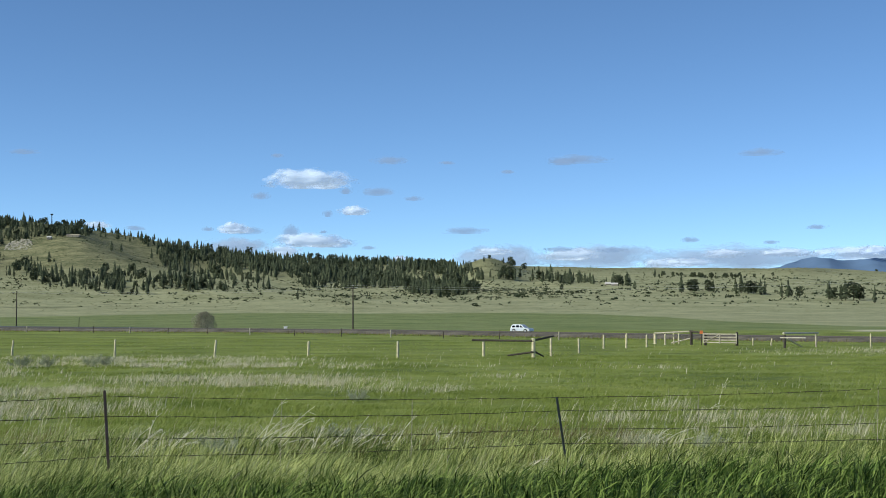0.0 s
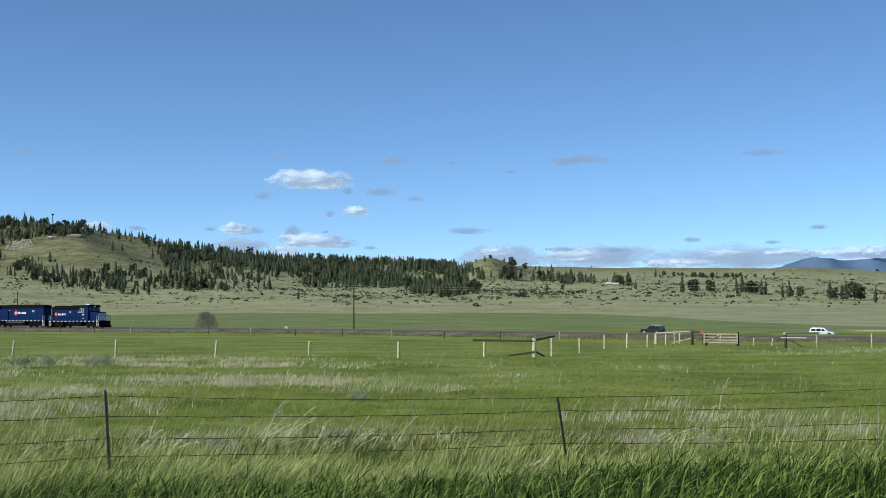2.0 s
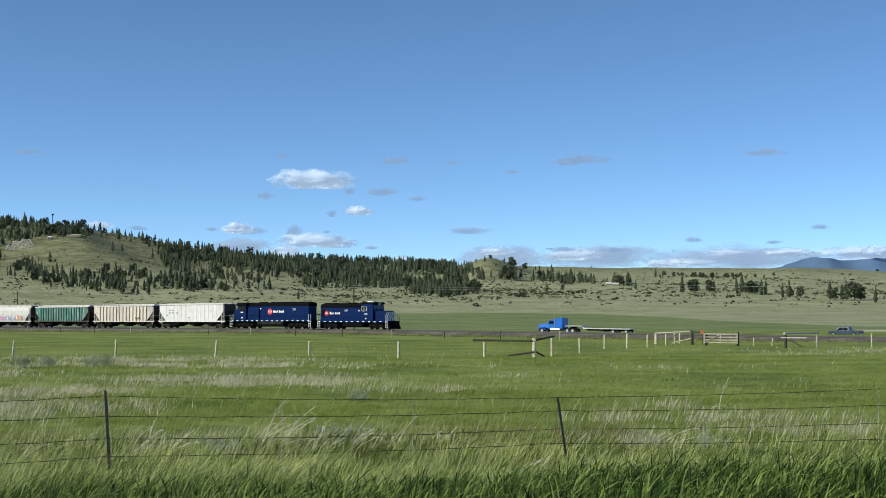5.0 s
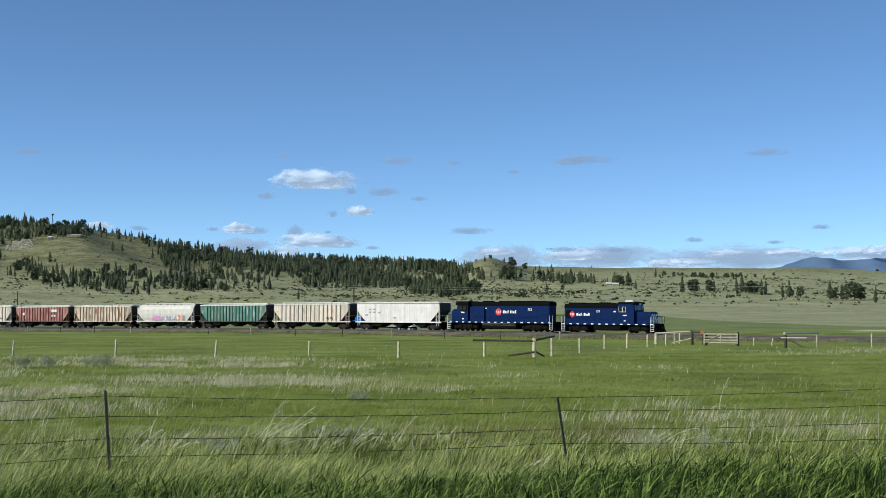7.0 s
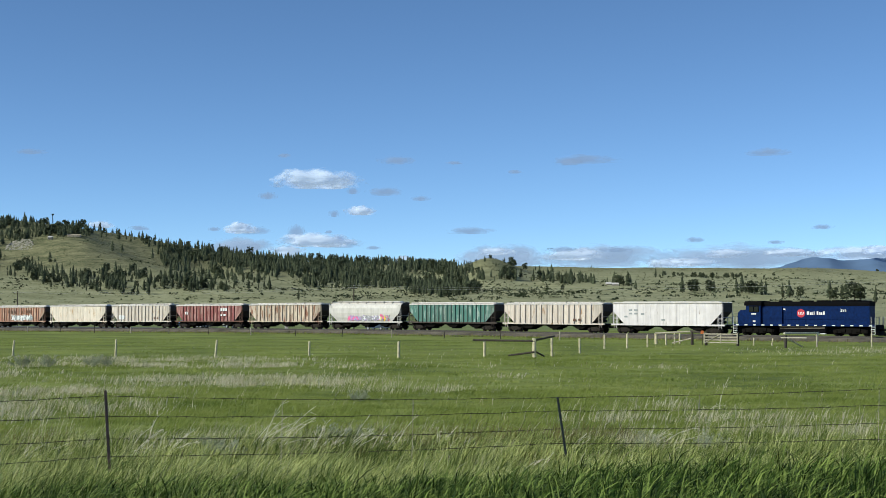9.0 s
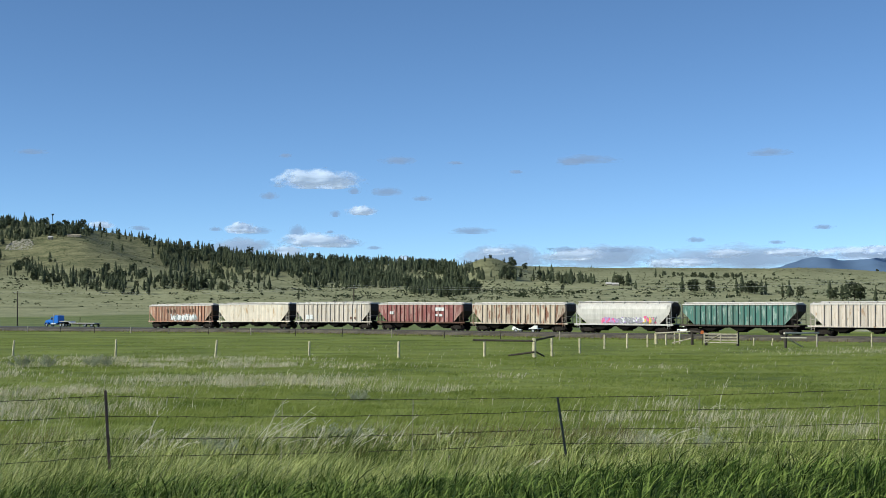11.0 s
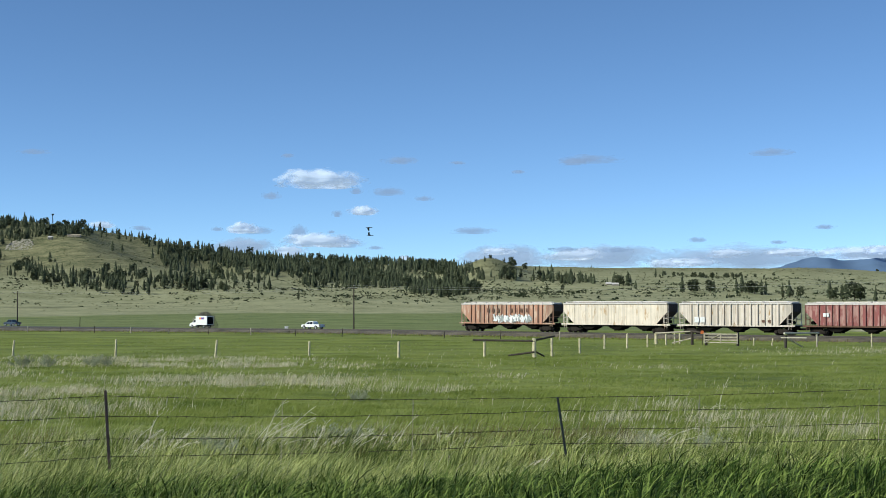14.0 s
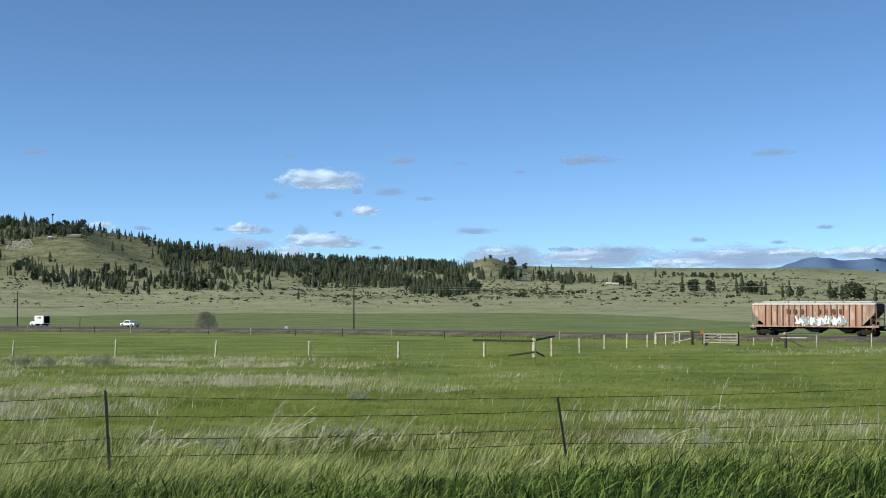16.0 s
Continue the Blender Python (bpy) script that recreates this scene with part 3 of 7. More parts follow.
    prism(bm, [(-2.4, 0.35), (-2.4, 1.22), (2.4, 1.22), (2.4, 0.35)], -1.42, 1.42, bevel=0.14)
    part("fuel_tank", bm, M_BLACK, ob)
    for x in (-5.2, 5.2):
        add_truck(ob, x, TRUCK4L, 2)
    emblem(ob, -6.35, 2.75, 0.46, -1.012)
    word_bars("lettering", ob, -5.6, 2.55, (0.32, 0.24, 0.09, 0.1, -0.12, 0.22, 0.09, 0.24, 0.24), 0.42, M_WHITE, -1.012, "white company lettering", (1, 0.7, 0.85, 1, 1, 1, 0.85, 0.7, 1))
    number_text("109", 0.5, M_WHITE, "road_number", ob, pose(-2.2, -1.014, 3.05, 90, 0, 0))
    word_bars("stencil", ob, 0.9, 3.1, (0.35,), 0.2, M_WHITE, -1.012)
    word_bars("cab_number", cab, 2.75, 2.55, (0.2, 0.2, 0.2), 0.16, M_WHITE, -1.506)
    word_bars("cab_number", cab, 2.95, 1.75, (0.3,), 0.16, M_WHITE, -1.506)
    return ob


def second_locomotive():
    ob = thing("six_axle_locomotive", "long dark blue six-axle diesel locomotive running cab backwards", "locomotive", "locomotives of the train")
    half, deck = 10.8, 1.55
    loco_common(ob, half, deck, 0.55)
    bm = bmesh.new()
    hood(bm, -6.0, 9.2, 0.98, deck, 4.05, 0.02)
    part("long_hood", bm, M_BLUE, ob)
    bm = bmesh.new()
    hood(bm, -6.02, 9.25, 1.06, 4.05, 4.66, 0.28)
    part("hood_top", bm, M_BLACK, ob, "sooty black upper hood")
    for x0, x1, w, z in ((-3.8, -2.2, 0.5, 4.82), (-0.6, 0.9, 0.6, 4.8), (1.8, 3.3, 0.7, 4.82), (3.9, 5.4, 0.7, 4.82), (6.0, 7.5, 0.7, 4.82), (7.9, 9.0, 0.6, 4.76)):
        bm = bmesh.new()
        hood(bm, x0, x1, w, 4.6, z, 0.05)
        part("roof_fan", bm, M_BLACK, ob)
    bm = bmesh.new()
    box(bm, -5.9, -3.0, -1.2, -0.98, deck, 3.9, 0.02)
    part("blower_housing", bm, M_BLUE, ob)
    for k in range(9):
        bm = bmesh.new()
        box(bm, -2.6 + k * 1.1, -1.75 + k * 1.1, -1.0, -0.98, deck + 0.12, 3.7, 0.006)
        part("hood_door", bm, M_BLUE, ob)
    bm = bmesh.new()
    box(bm, 7.4, 9.1, -1.004, -0.98, 2.7, 4.0)
    part("radiator_grille", bm, M_BLUE, ob)
    bm = bmesh.new()
    prism(bm, [(-6.03, deck), (-6.03, 4.4), (-8.1, 4.4), (-8.3, 3.5), (-8.3, deck)], -1.5, 1.5, bevel=0.03)
    cab = part("cab", bm, M_BLUE, ob)
    bm = bmesh.new()
    hood(bm, -8.45, -5.9, 1.56, 4.1, 4.74, 0.26)
    part("cab_roof", bm, M_BLACK, cab)
    for x0, x1 in ((-7.7, -7.1), (-6.95, -6.35)):
        bm = bmesh.new()
        box(bm, x0 - 0.05, x1 + 0.05, -1.57, -1.49, 3.2, 4.02)
        part("window_frame", bm, M_BLACK, cab)
        bm = bmesh.new()
        box(bm, x0, x1, -1.58, -1.5, 3.27, 3.95)
        part("window_pane", bm, M_GLASS, cab)
    bm = bmesh.new()
    prism(bm, [(-8.33, deck), (-8.33, 3.5), (-9.3, 3.5), (-9.75, 3.1), (-9.75, deck)], -0.95, 0.95, bevel=0.04)
    part("nose", bm, M_BLUE, ob)
    bm = bmesh.new()
    prism(bm, [(-3.4, 0.35), (-3.4, 1.3), (3.4, 1.3), (3.4, 0.35)], -1.42, 1.42, bevel=0.14)
    part("fuel_tank", bm, M_BLACK, ob)
    for k in range(2):
        bm = bmesh.new()
        box(bm, -3.2, 3.2, -1.48, -1.43, 0.95 + 0.2 * k, 1.03 + 0.2 * k)
        part("tank_pipe", bm, M_BALLAST, ob)
    for x in (-6.65, 6.65):
        add_truck(ob, x, TRUCK6, 3)
    emblem(ob, -0.35, 3.05, 0.58, -1.012)
    word_bars("lettering", ob, 0.5, 2.85, (0.34, 0.26, 0.1, 0.11, -0.13, 0.24, 0.1, 0.26, 0.26), 0.46, M_WHITE, -1.012, "white company lettering", (1, 0.7, 0.85, 1, 1, 1, 0.85, 0.7, 1))
    number_text("355", 0.58, M_YELLOW, "road_number", ob, pose(5.2, -1.014, 3.25, 90, 0, 0))
    word_bars("stencil", ob, -2.9, 3.5, (0.3,), 0.2, M_WHITE, -1.012)
    word_bars("cab_number", cab, -7.4, 2.85, (0.2, 0.2, 0.2), 0.2, M_WHITE, -1.506)
    word_bars("stencil", ob, -7.2, 1.85, (0.4,), 0.2, M_WHITE, -1.51)
    return ob


TRAIN = []        # thing, distance of its middle behind the leading coupler, length
SPEED, S7 = 25.25, 160.15


def put_train():
    m_pink = material("pink spray paint", (0.75, 0.12, 0.3), 0.6, var=0.2)
    m_grey = material("grey spray paint", (0.3, 0.29, 0.33), 0.6, var=0.3)
    m_silver = material("silver spray paint", (0.72, 0.72, 0.74), 0.5, var=0.15)
    m_gold = material("yellow spray paint", (0.75, 0.5, 0.06), 0.6, var=0.2)
    m_lilac = material("lilac spray paint", (0.4, 0.3, 0.55), 0.6, var=0.2)
    m_stencil = material("grey stencil paint", (0.3, 0.32, 0.33), 0.6, var=0.2)
    m_tan = material("rusty tan roof", (0.5, 0.42, 0.3), 0.8, var=0.3, scale=1)
    m_rustend = material("rusty end steel", (0.12, 0.06, 0.04), 0.8, var=0.3)
    lead, second = lead_locomotive(), second_locomotive()
    w1 = hopper(19.6, (0.72, 0.67, 0.68), 14, "clean white covered hopper wagon with grey stencils", 0.02, eave=4.5, peak=4.7, style="flush", grime=0.2)
    for k, (x, z) in enumerate(((-6.2, 3.3), (-5.3, 3.3), (-6.2, 2.8), (-5.3, 2.8), (-4.2, 2.75), (-7.0, 2.35), (-0.8, 1.9))):
        word_bars("stencil", w1, x, z, (0.55,), 0.24, m_stencil, -1.606)
    w2 = hopper(19.7, (0.67, 0.58, 0.515), 15, "cream covered hopper wagon with rusty dull sides", 0.24, grime=0.45, eave=4.3, peak=4.66, rustcol=(0.4, 0.24, 0.14))
    word_bars("data_panel", w2, 3.9, 1.75, (0.45, -0.3, 0.45), 0.35, m_rustend, -1.74, "dark data panels")
    w3 = hopper(19.2, (0.06, 0.18, 0.155), 17, "dark green covered hopper wagon with faded sides", 0.42, eave=4.25, peak=4.62, rustcol=(0.3, 0.4, 0.36), end=M_GRIME_SHADE, grime=0.5)
    w4 = hopper(17.9, (0.58, 0.545, 0.52), 0, "smooth-sided pale grey-green hopper wagon with colourful graffiti", 0.12, eave=4.42, peak=4.78, style="smooth", rustcol=(0.45, 0.45, 0.38), grime=0.2)
    scrawl("graffiti", w4, -3.4, -1.0, 1.5, 2.35, [m_pink, m_pink, m_lilac], 3, "pink graffiti", -1.665)
    scrawl("graffiti", w4, -1.2, 3.6, 1.5, 2.35, [m_grey, m_silver, m_lilac, m_grey], 4, "silver and violet graffiti lettering", -1.665)
    scrawl("graffiti", w4, 3.6, 5.6, 1.5, 2.5, [m_gold, m_pink, m_grey], 5, "yellow and red graffiti", -1.665)
    w5 = hopper(19.5, (0.62, 0.51, 0.41), 16, "tan covered hopper wagon with rust-red stains", 0.5, eave=4.28, peak=4.62, rustcol=(0.22, 0.085, 0.045), grime=0.55)
    w6 = hopper(19.6, (0.24, 0.06, 0.06), 16, "dark red covered hopper wagon with white initials", 0.6, eave=4.28, peak=4.62, rustcol=(0.4, 0.22, 0.2), end=m_rustend)
    word_bars("lettering", w6, 3.4, 3.2, (0.5, 0.5, 0.5), 0.55, m_silver, -1.74, "white initials as bars")
    word_bars("lettering", w6, 3.4, 2.3, (0.45, -0.2, 0.6), 0.35, m_silver, -1.74)
    word_bars("lettering", w6, -6.3, 2.6, (0.4, 0.3), 0.5, m_silver, -1.74)
    w7 = hopper(19.0, (0.65, 0.57, 0.505), 14, "grey-cream covered hopper wagon with white patches and streaks", 0.2, grime=0.45, eave=4.4, peak=4.75, rustcol=(0.36, 0.22, 0.1))
    word_bars("data_panel", w7, 4.2, 1.75, (0.45, -0.3, 0.45), 0.35, m_rustend, -1.74, "dark data panels")
    word_bars("data_panel", w7, -6.1, 1.7, (0.7, 0.75), 0.8, m_silver, -1.74, "white data panels")
    w8 = hopper(19.7, (0.75, 0.655, 0.555), 15, "sun-bleached cream covered hopper wagon", 0.3, eave=4.4, peak=4.75, style="flush", rustcol=(0.5, 0.34, 0.19), grime=0.3)
    w9 = hopper(19.4, (0.45, 0.225, 0.15), 17, "faded rust-orange covered hopper wagon with silver graffiti", 0.5, eave=4.3, peak=4.68, rustcol=(0.55, 0.4, 0.31), grime=0.6)
    scrawl("graffiti", w9, -2.3, 4.9, 1.5, 2.6, [m_silver, m_silver, m_stencil, M_WHITE], 9, "silver graffiti lettering", -1.74, 1.2)
    word_bars("lettering", w9, -3.6, 3.0, (0.45, -0.25, 0.45, -0.25, 0.45, -1.9, 0.3, -0.5, 0.12, -0.5, 0.4, -0.35, 0.4), 0.62, m_rustend, -1.74, "dark company lettering as bars")
    d = 0
    for ob, L in zip((lead, second, w1, w2, w3, w4, w5, w6, w7, w8, w9), (17.8, 21.6, 19.6, 19.7, 19.2, 17.9, 19.5, 19.6, 19.0, 19.7, 19.4)):
        TRAIN.append((ob, d + L / 2, L))
        d += L + 0.06


put_train()

# ---- road vehicles ----
def wheel_meshes(r, w):
    bm = bmesh.new()
    disc(bm, 0, -w / 2, w / 2, 0, r, 16)
    tyre = mesh_of(bm, "tyre", M_TYRE)
    bm = bmesh.new()
    disc(bm, 0, -w / 2 - 0.012, w / 2 + 0.012, 0, r * 0.62, 12)
    disc(bm, 0, -w / 2 - 0.03, w / 2 + 0.03, 0, r * 0.2, 8)
    return tyre, mesh_of(bm, "rim", M_CHROME)


def add_wheels(ob, xs, y, r, w=0.26):
    tyre, rim = wheel_meshes(r, w)
    for x in xs:
        for sy in (-1, 1):
            t = part("wheel", tyre, None, ob, at=pose(x, sy * y, r))
            part("rim", rim, None, t)


def tapered(bm, outline, w0, w1, z0, z1):
    """A solid with that outline in x and z whose half width goes from w0 at z0 to w1 at z1."""
    def wid(z):
        return w0 + (w1 - w0) * (z - z0) / (z1 - z0)
    a = [bm.verts.new((x, -wid(z), z)) for x, z in outline]
    b = [bm.verts.new((x, wid(z), z)) for x, z in outline]
    n = len(outline)
    fs = [bm.faces.new(a), bm.faces.new(b[::-1])]
    for k in range(n):
        fs.append(bm.faces.new((a[k], b[k], b[(k + 1) % n], a[(k + 1) % n])))
    bmesh.ops.recalc_face_normals(bm, faces=fs)
    bmesh.ops.bevel(bm, geom=list({e for f in fs for e in f.edges}), offset=0.04, segments=1, affect="EDGES")
    return bm


def passenger_car(name, label, category, paintm, length, lower, cabin, panes, axles, half=0.93, r=0.38, z_belt=1.0, roof_z=1.72, roofm=None):
    """lower: the painted body's outline; cabin: the glasshouse's; panes: side windows between the pillars."""
    ob = thing(name, label, category)
    bm = bmesh.new()
    tapered(bm, lower, half, half - 0.04, 0.3, z_belt + 0.1)
    body = part("body", bm, paintm, ob)
    bm = bmesh.new()
    tapered(bm, cabin, half - 0.05, half - 0.22, z_belt - 0.05, roof_z)
    cab = part("cabin", bm, roofm or paintm, ob)
    for q in panes:
        for sy in (-1, 1):
            bm = bmesh.new()
            f = []
            for x, z in q:
                y = half - 0.05 - 0.17 * (z - z_belt + 0.05) / (roof_z - z_belt + 0.05) + 0.012
                f.append(bm.verts.new((x, sy * y, z)))
            bm.faces.new(f)
            bmesh.ops.solidify(bm, geom=bm.faces[:], thickness=0.02)
            part("side_window", bm, M_GLASS, cab)
    for sx, zz in ((1, 0.78), (-1, 0.85)):
        for sy in (-1, 1):
            bm = bmesh.new()
            x = sx * (length / 2 - 0.06)
            box(bm, x - 0.08, x + 0.08, sy * (half - 0.25) - 0.18, sy * (half - 0.25) + 0.18, zz - 0.09, zz + 0.09, 0.02)
            part("headlight" if sx > 0 else "tail_light", bm, M_CHROME if sx > 0 else M_RED, ob)
    for x in axles:
        for sy in (-1, 1):
            bm = bmesh.new()
            disc(bm, x, sy * (half + 0.002) - 0.02, sy * (half + 0.002) + 0.002, r + 0.02, r + 0.07, 16)
            part("wheel_arch", bm, M_TYRE, body)
    add_wheels(ob, axles, half - 0.06, r)
    return ob


VEHICLES = []     # thing, seconds, place along the road at that time, speed, lane, heading back


def put_vehicles():
    m_silver = material("silver car paint", (0.62, 0.64, 0.67), 0.25, 0.3, var=0.04, bump=0)
    m_dark = material("black car paint", (0.012, 0.013, 0.015), 0.2, var=0.05, bump=0)
    m_greyblue = material("slate blue car paint", (0.045, 0.06, 0.085), 0.3, 0.2, var=0.05, bump=0)
    m_white = material("white car paint", (0.8, 0.8, 0.78), 0.3, var=0.03, bump=0)
    m_bright = material("bright blue truck paint", (0.02, 0.13, 0.5), 0.3, var=0.08, bump=0)
    suv_low = [(-2.42, 0.35), (-2.42, 1.05), (1.1, 1.08), (2.1, 0.98), (2.4, 0.75), (2.4, 0.35)]
    suv_cab = [(-2.3, 1.0), (-2.1, 1.6), (-1.8, 1.74), (0.1, 1.74), (0.45, 1.62), (1.2, 1.02)]
    suv_panes = [[(-2.05, 1.1), (-1.95, 1.5), (-1.15, 1.56), (-1.1, 1.1)], [(-1.0, 1.1), (-1.03, 1.58), (-0.15, 1.6), (-0.1, 1.1)], [(0.0, 1.1), (-0.04, 1.6), (0.22, 1.58), (0.85, 1.1)]]
    suv = passenger_car("sport_utility_vehicle", "silver sport utility vehicle driving on the highway", "car", m_silver, 4.85, suv_low, suv_cab, suv_panes, (-1.45, 1.45))
    VEHICLES.append((suv, 0.0, 94.2, 32.8, -1.9, False))
    blk = passenger_car("sport_utility_vehicle", "black sport utility vehicle with roof rails and white reflections", "car", m_dark, 4.7, [(-2.35, 0.4), (-2.35, 1.05), (1.0, 1.1), (2.25, 1.02), (2.35, 0.75), (2.35, 0.4)],
                        [(-2.3, 1.0), (-2.2, 1.68), (-0.1, 1.8), (0.3, 1.75), (0.95, 1.05)], suv_panes, (-1.42, 1.42), roof_z=1.8)
    for sy in (-1, 1):
        bm = bmesh.new()
        rod(bm, (-1.9, sy * 0.62, 1.86), (0.1, sy * 0.62, 1.88), 0.03)
        part("roof_rail", bm, M_CHROME, blk)
    VEHICLES.append((blk, 0.6, 162.3, -28.17, 1.9, True))

    def pickup(paintm, label):
        ob = passenger_car("pickup_truck", label, "pickup truck", paintm, 5.9, [(-2.95, 0.5), (-2.95, 1.18), (1.2, 1.2), (2.75, 1.12), (2.95, 0.85), (2.95, 0.5)],
                           [(-0.95, 1.12), (-0.85, 1.78), (-0.6, 1.9), (0.7, 1.9), (1.0, 1.82), (1.75, 1.18)],
                           [[(-0.7, 1.22), (-0.66, 1.72), (0.1, 1.76), (0.14, 1.22)], [(0.24, 1.22), (0.2, 1.76), (0.75, 1.74), (1.4, 1.22)]], (-1.85, 1.95), half=1.0, r=0.42, z_belt=1.15, roof_z=1.9)
        bm = bmesh.new()
        box(bm, -2.85, -1.05, -0.82, 0.82, 1.17, 1.2)
        part("load_bed", bm, M_TYRE, ob)
        bm = bmesh.new()
        box(bm, -3.08, -2.92, -0.9, 0.9, 0.5, 0.68, 0.03)
        part("bumper", bm, M_CHROME, ob)
        return ob
    VEHICLES.append((pickup(m_greyblue, "slate blue pickup truck on the highway"), 6.3, 126.3, -27.85, 1.9, True))
    VEHICLES.append((pickup(m_white, "white crew cab pickup truck on the highway"), 13.5, 47.6, -33.4, 1.9, True))

    # delivery van with a box body
    van = thing("delivery_van", "white delivery van with box body and purple lettering bars", "van")
    bm = bmesh.new()
    box(bm, -3.3, 0.9, -1.15, 1.15, 0.75, 3.05, 0.05)
    part("cargo_box", bm, m_white, van)
    bm = bmesh.new()
    tapered(bm, [(0.92, 0.45), (0.92, 2.25), (1.5, 2.25), (2.2, 1.45), (3.2, 1.2), (3.35, 0.8), (3.35, 0.45)], 1.0, 0.9, 0.45, 2.25)
    cab = part("cab", bm, m_white, van)
    for sy in (-1, 1):
        bm = bmesh.new()
        f = [bm.verts.new((x, sy * (1.0 - 0.0556 * (z - 0.45) + 0.012), z)) for x, z in ((1.05, 1.45), (1.05, 2.1), (1.5, 2.1), (2.0, 1.45))]
        bm.faces.new(f)
        bmesh.ops.solidify(bm, geom=bm.faces[:], thickness=0.02)
        part("side_window", bm, M_GLASS, cab)
    m_purple = material("purple lettering", (0.1, 0.04, 0.3), 0.5)
    m_orange = material("orange lettering", (0.8, 0.25, 0.03), 0.5)
    for sy in (-1, 1):
        bm = bmesh.new()
        box(bm, -2.2, -1.2, sy * 1.155 - 0.004, sy * 1.155 + 0.004, 2.2, 2.7)
        part("logo_bar", bm, m_purple, van)
        bm = bmesh.new()
        box(bm, -1.1, -0.5, sy * 1.155 - 0.004, sy * 1.155 + 0.004, 2.2, 2.7)
        part("logo_bar", bm, m_orange, van)
    bm = bmesh.new()
    box(bm, -3.2, 3.0, -0.5, 0.5, 0.4, 0.76)
    part("chassis", bm, M_STEEL, van)
    bm = bmesh.new()
    box(bm, -3.6, -3.3, -1.0, 1.0, 0.5, 0.62)
    part("bumper", bm, M_STEEL, van)
    # rear door: the shade on the van's back is put in as dark colour
    bm = bmesh.new()
    box(bm, -3.325, -3.298, -0.95, 0.95, 0.9, 2.9)
    part("rear_door", bm, M_STEEL, van, "roll-up rear door coloured dark for shade")
    add_wheels(van, (-2.1, 2.3), 0.95, 0.42, 0.3)
    VEHICLES.append((van, 14.5, -28.0 + 3.2, -33.6, 1.9, True))

    # blue truck with a low flatbed trailer
    tr = thing("flatbed_truck", "bright blue conventional truck pulling an empty flatbed trailer", "truck")
    L0 = 11.2                                   # the front bumper
    bm = bmesh.new()
    tapered(bm, [(L0 - 2.6, 1.0), (L0 - 2.6, 2.0), (L0 - 0.5, 1.85), (L0 - 0.1, 1.7), (L0 - 0.1, 1.0)], 0.75, 0.62, 1.0, 2.0)
    part("bonnet", bm, m_bright, tr)
    bm = bmesh.new()
    tapered(bm, [(L0 - 4.3, 0.8), (L0 - 4.3, 2.75), (L0 - 3.0, 2.75), (L0 - 2.62, 2.0), (L0 - 2.62, 0.8)], 1.0, 0.92, 0.8, 2.75)
    cab = part("cab", bm, m_bright, tr)
    for sy in (-1, 1):
        bm = bmesh.new()
        f = [bm.verts.new((L0 - a, sy * (1.0 - 0.041 * (z - 0.8) + 0.012), z)) for a, z in ((4.0, 1.85), (4.0, 2.5), (3.05, 2.5), (2.8, 1.85))]
        bm.faces.new(f)
        bmesh.ops.solidify(bm, geom=bm.faces[:], thickness=0.02)
        part("side_window", bm, M_GLASS, cab)
    bm = bmesh.new()
    tapered(bm, [(L0 - 6.3, 0.9), (L0 - 6.3, 3.1), (L0 - 5.0, 3.15), (L0 - 4.32, 2.8), (L0 - 4.32, 0.9)], 1.15, 1.08, 0.9, 3.15)
    part("sleeper", bm, m_bright, tr)
    for sy in (-1, 1):
        bm = bmesh.new()
        rod(bm, (L0 - 4.4, sy * 1.18, 0.9), (L0 - 4.4, sy * 1.18, 3.5), 0.07, n=8)
        part("exhaust_stack", bm, M_CHROME, tr)
        bm = bmesh.new()
        rod(bm, (L0 - 5.6, sy * 0.95, 0.75), (L0 - 3.4, sy * 0.95, 0.75), 0.32, n=12)
        part("fuel_tank", bm, M_CHROME, tr)
        bm = bmesh.new()
        prism(bm, [(L0 - 2.0, 0.75), (L0 - 1.75, 1.25), (L0 - 0.75, 1.25), (L0 - 0.3, 0.75), (L0 - 0.5, 0.7), (L0 - 0.85, 1.1), (L0 - 1.65, 1.1), (L0 - 1.85, 0.7)], sy * 0.7 if sy > 0 else -1.2, 1.2 if sy > 0 else -0.7)
        part("mudguard", bm, m_bright, tr)
    bm = bmesh.new()
    box(bm, L0 - 0.12, L0 - 0.04, -0.55, 0.55, 0.75, 1.7, 0.02)
    part("grille", bm, M_CHROME, tr)
    bm = bmesh.new()
    box(bm, L0 - 0.15, L0, -1.15, 1.15, 0.4, 0.72, 0.04)
    part("bumper", bm, M_CHROME, tr)
    bm = bmesh.new()
    box(bm, L0 - 9.3, L0 - 0.4, -0.45, 0.45, 0.72, 1.0)
    part("chassis", bm, M_STEEL, tr)
    bm = bmesh.new()
    box(bm, L0 - 11.2, L0 - 7.0, -1.25, 1.25, 1.42, 1.56, 0.02)
    prism(bm, [(L0 - 11.2, 1.5), (L0 - 10.8, 1.5), (L0 - 11.4, 0.95), (L0 - 11.8, 0.95)], -1.0, 1.0)
    box(bm, -L0, L0 - 11.4, -1.27, 1.27, 0.92, 1.08, 0.02)
    part("trailer_deck", bm, M_ROOF, tr, "pale empty stepped flatbed deck")
    bm = bmesh.new()
    for sy in (-1, 1):
        box(bm, -L0 + 0.2, L0 - 11.8, sy * 0.45 - 0.06, sy * 0.45 + 0.06, 0.6, 0.92)
    part("trailer_beam", bm, M_STEEL, tr)
    bm = bmesh.new()
    box(bm, L0 - 8.6, L0 - 8.2, -1.1, 1.1, 1.02, 1.42)
    part("fifth_wheel", bm, M_STEEL, tr)
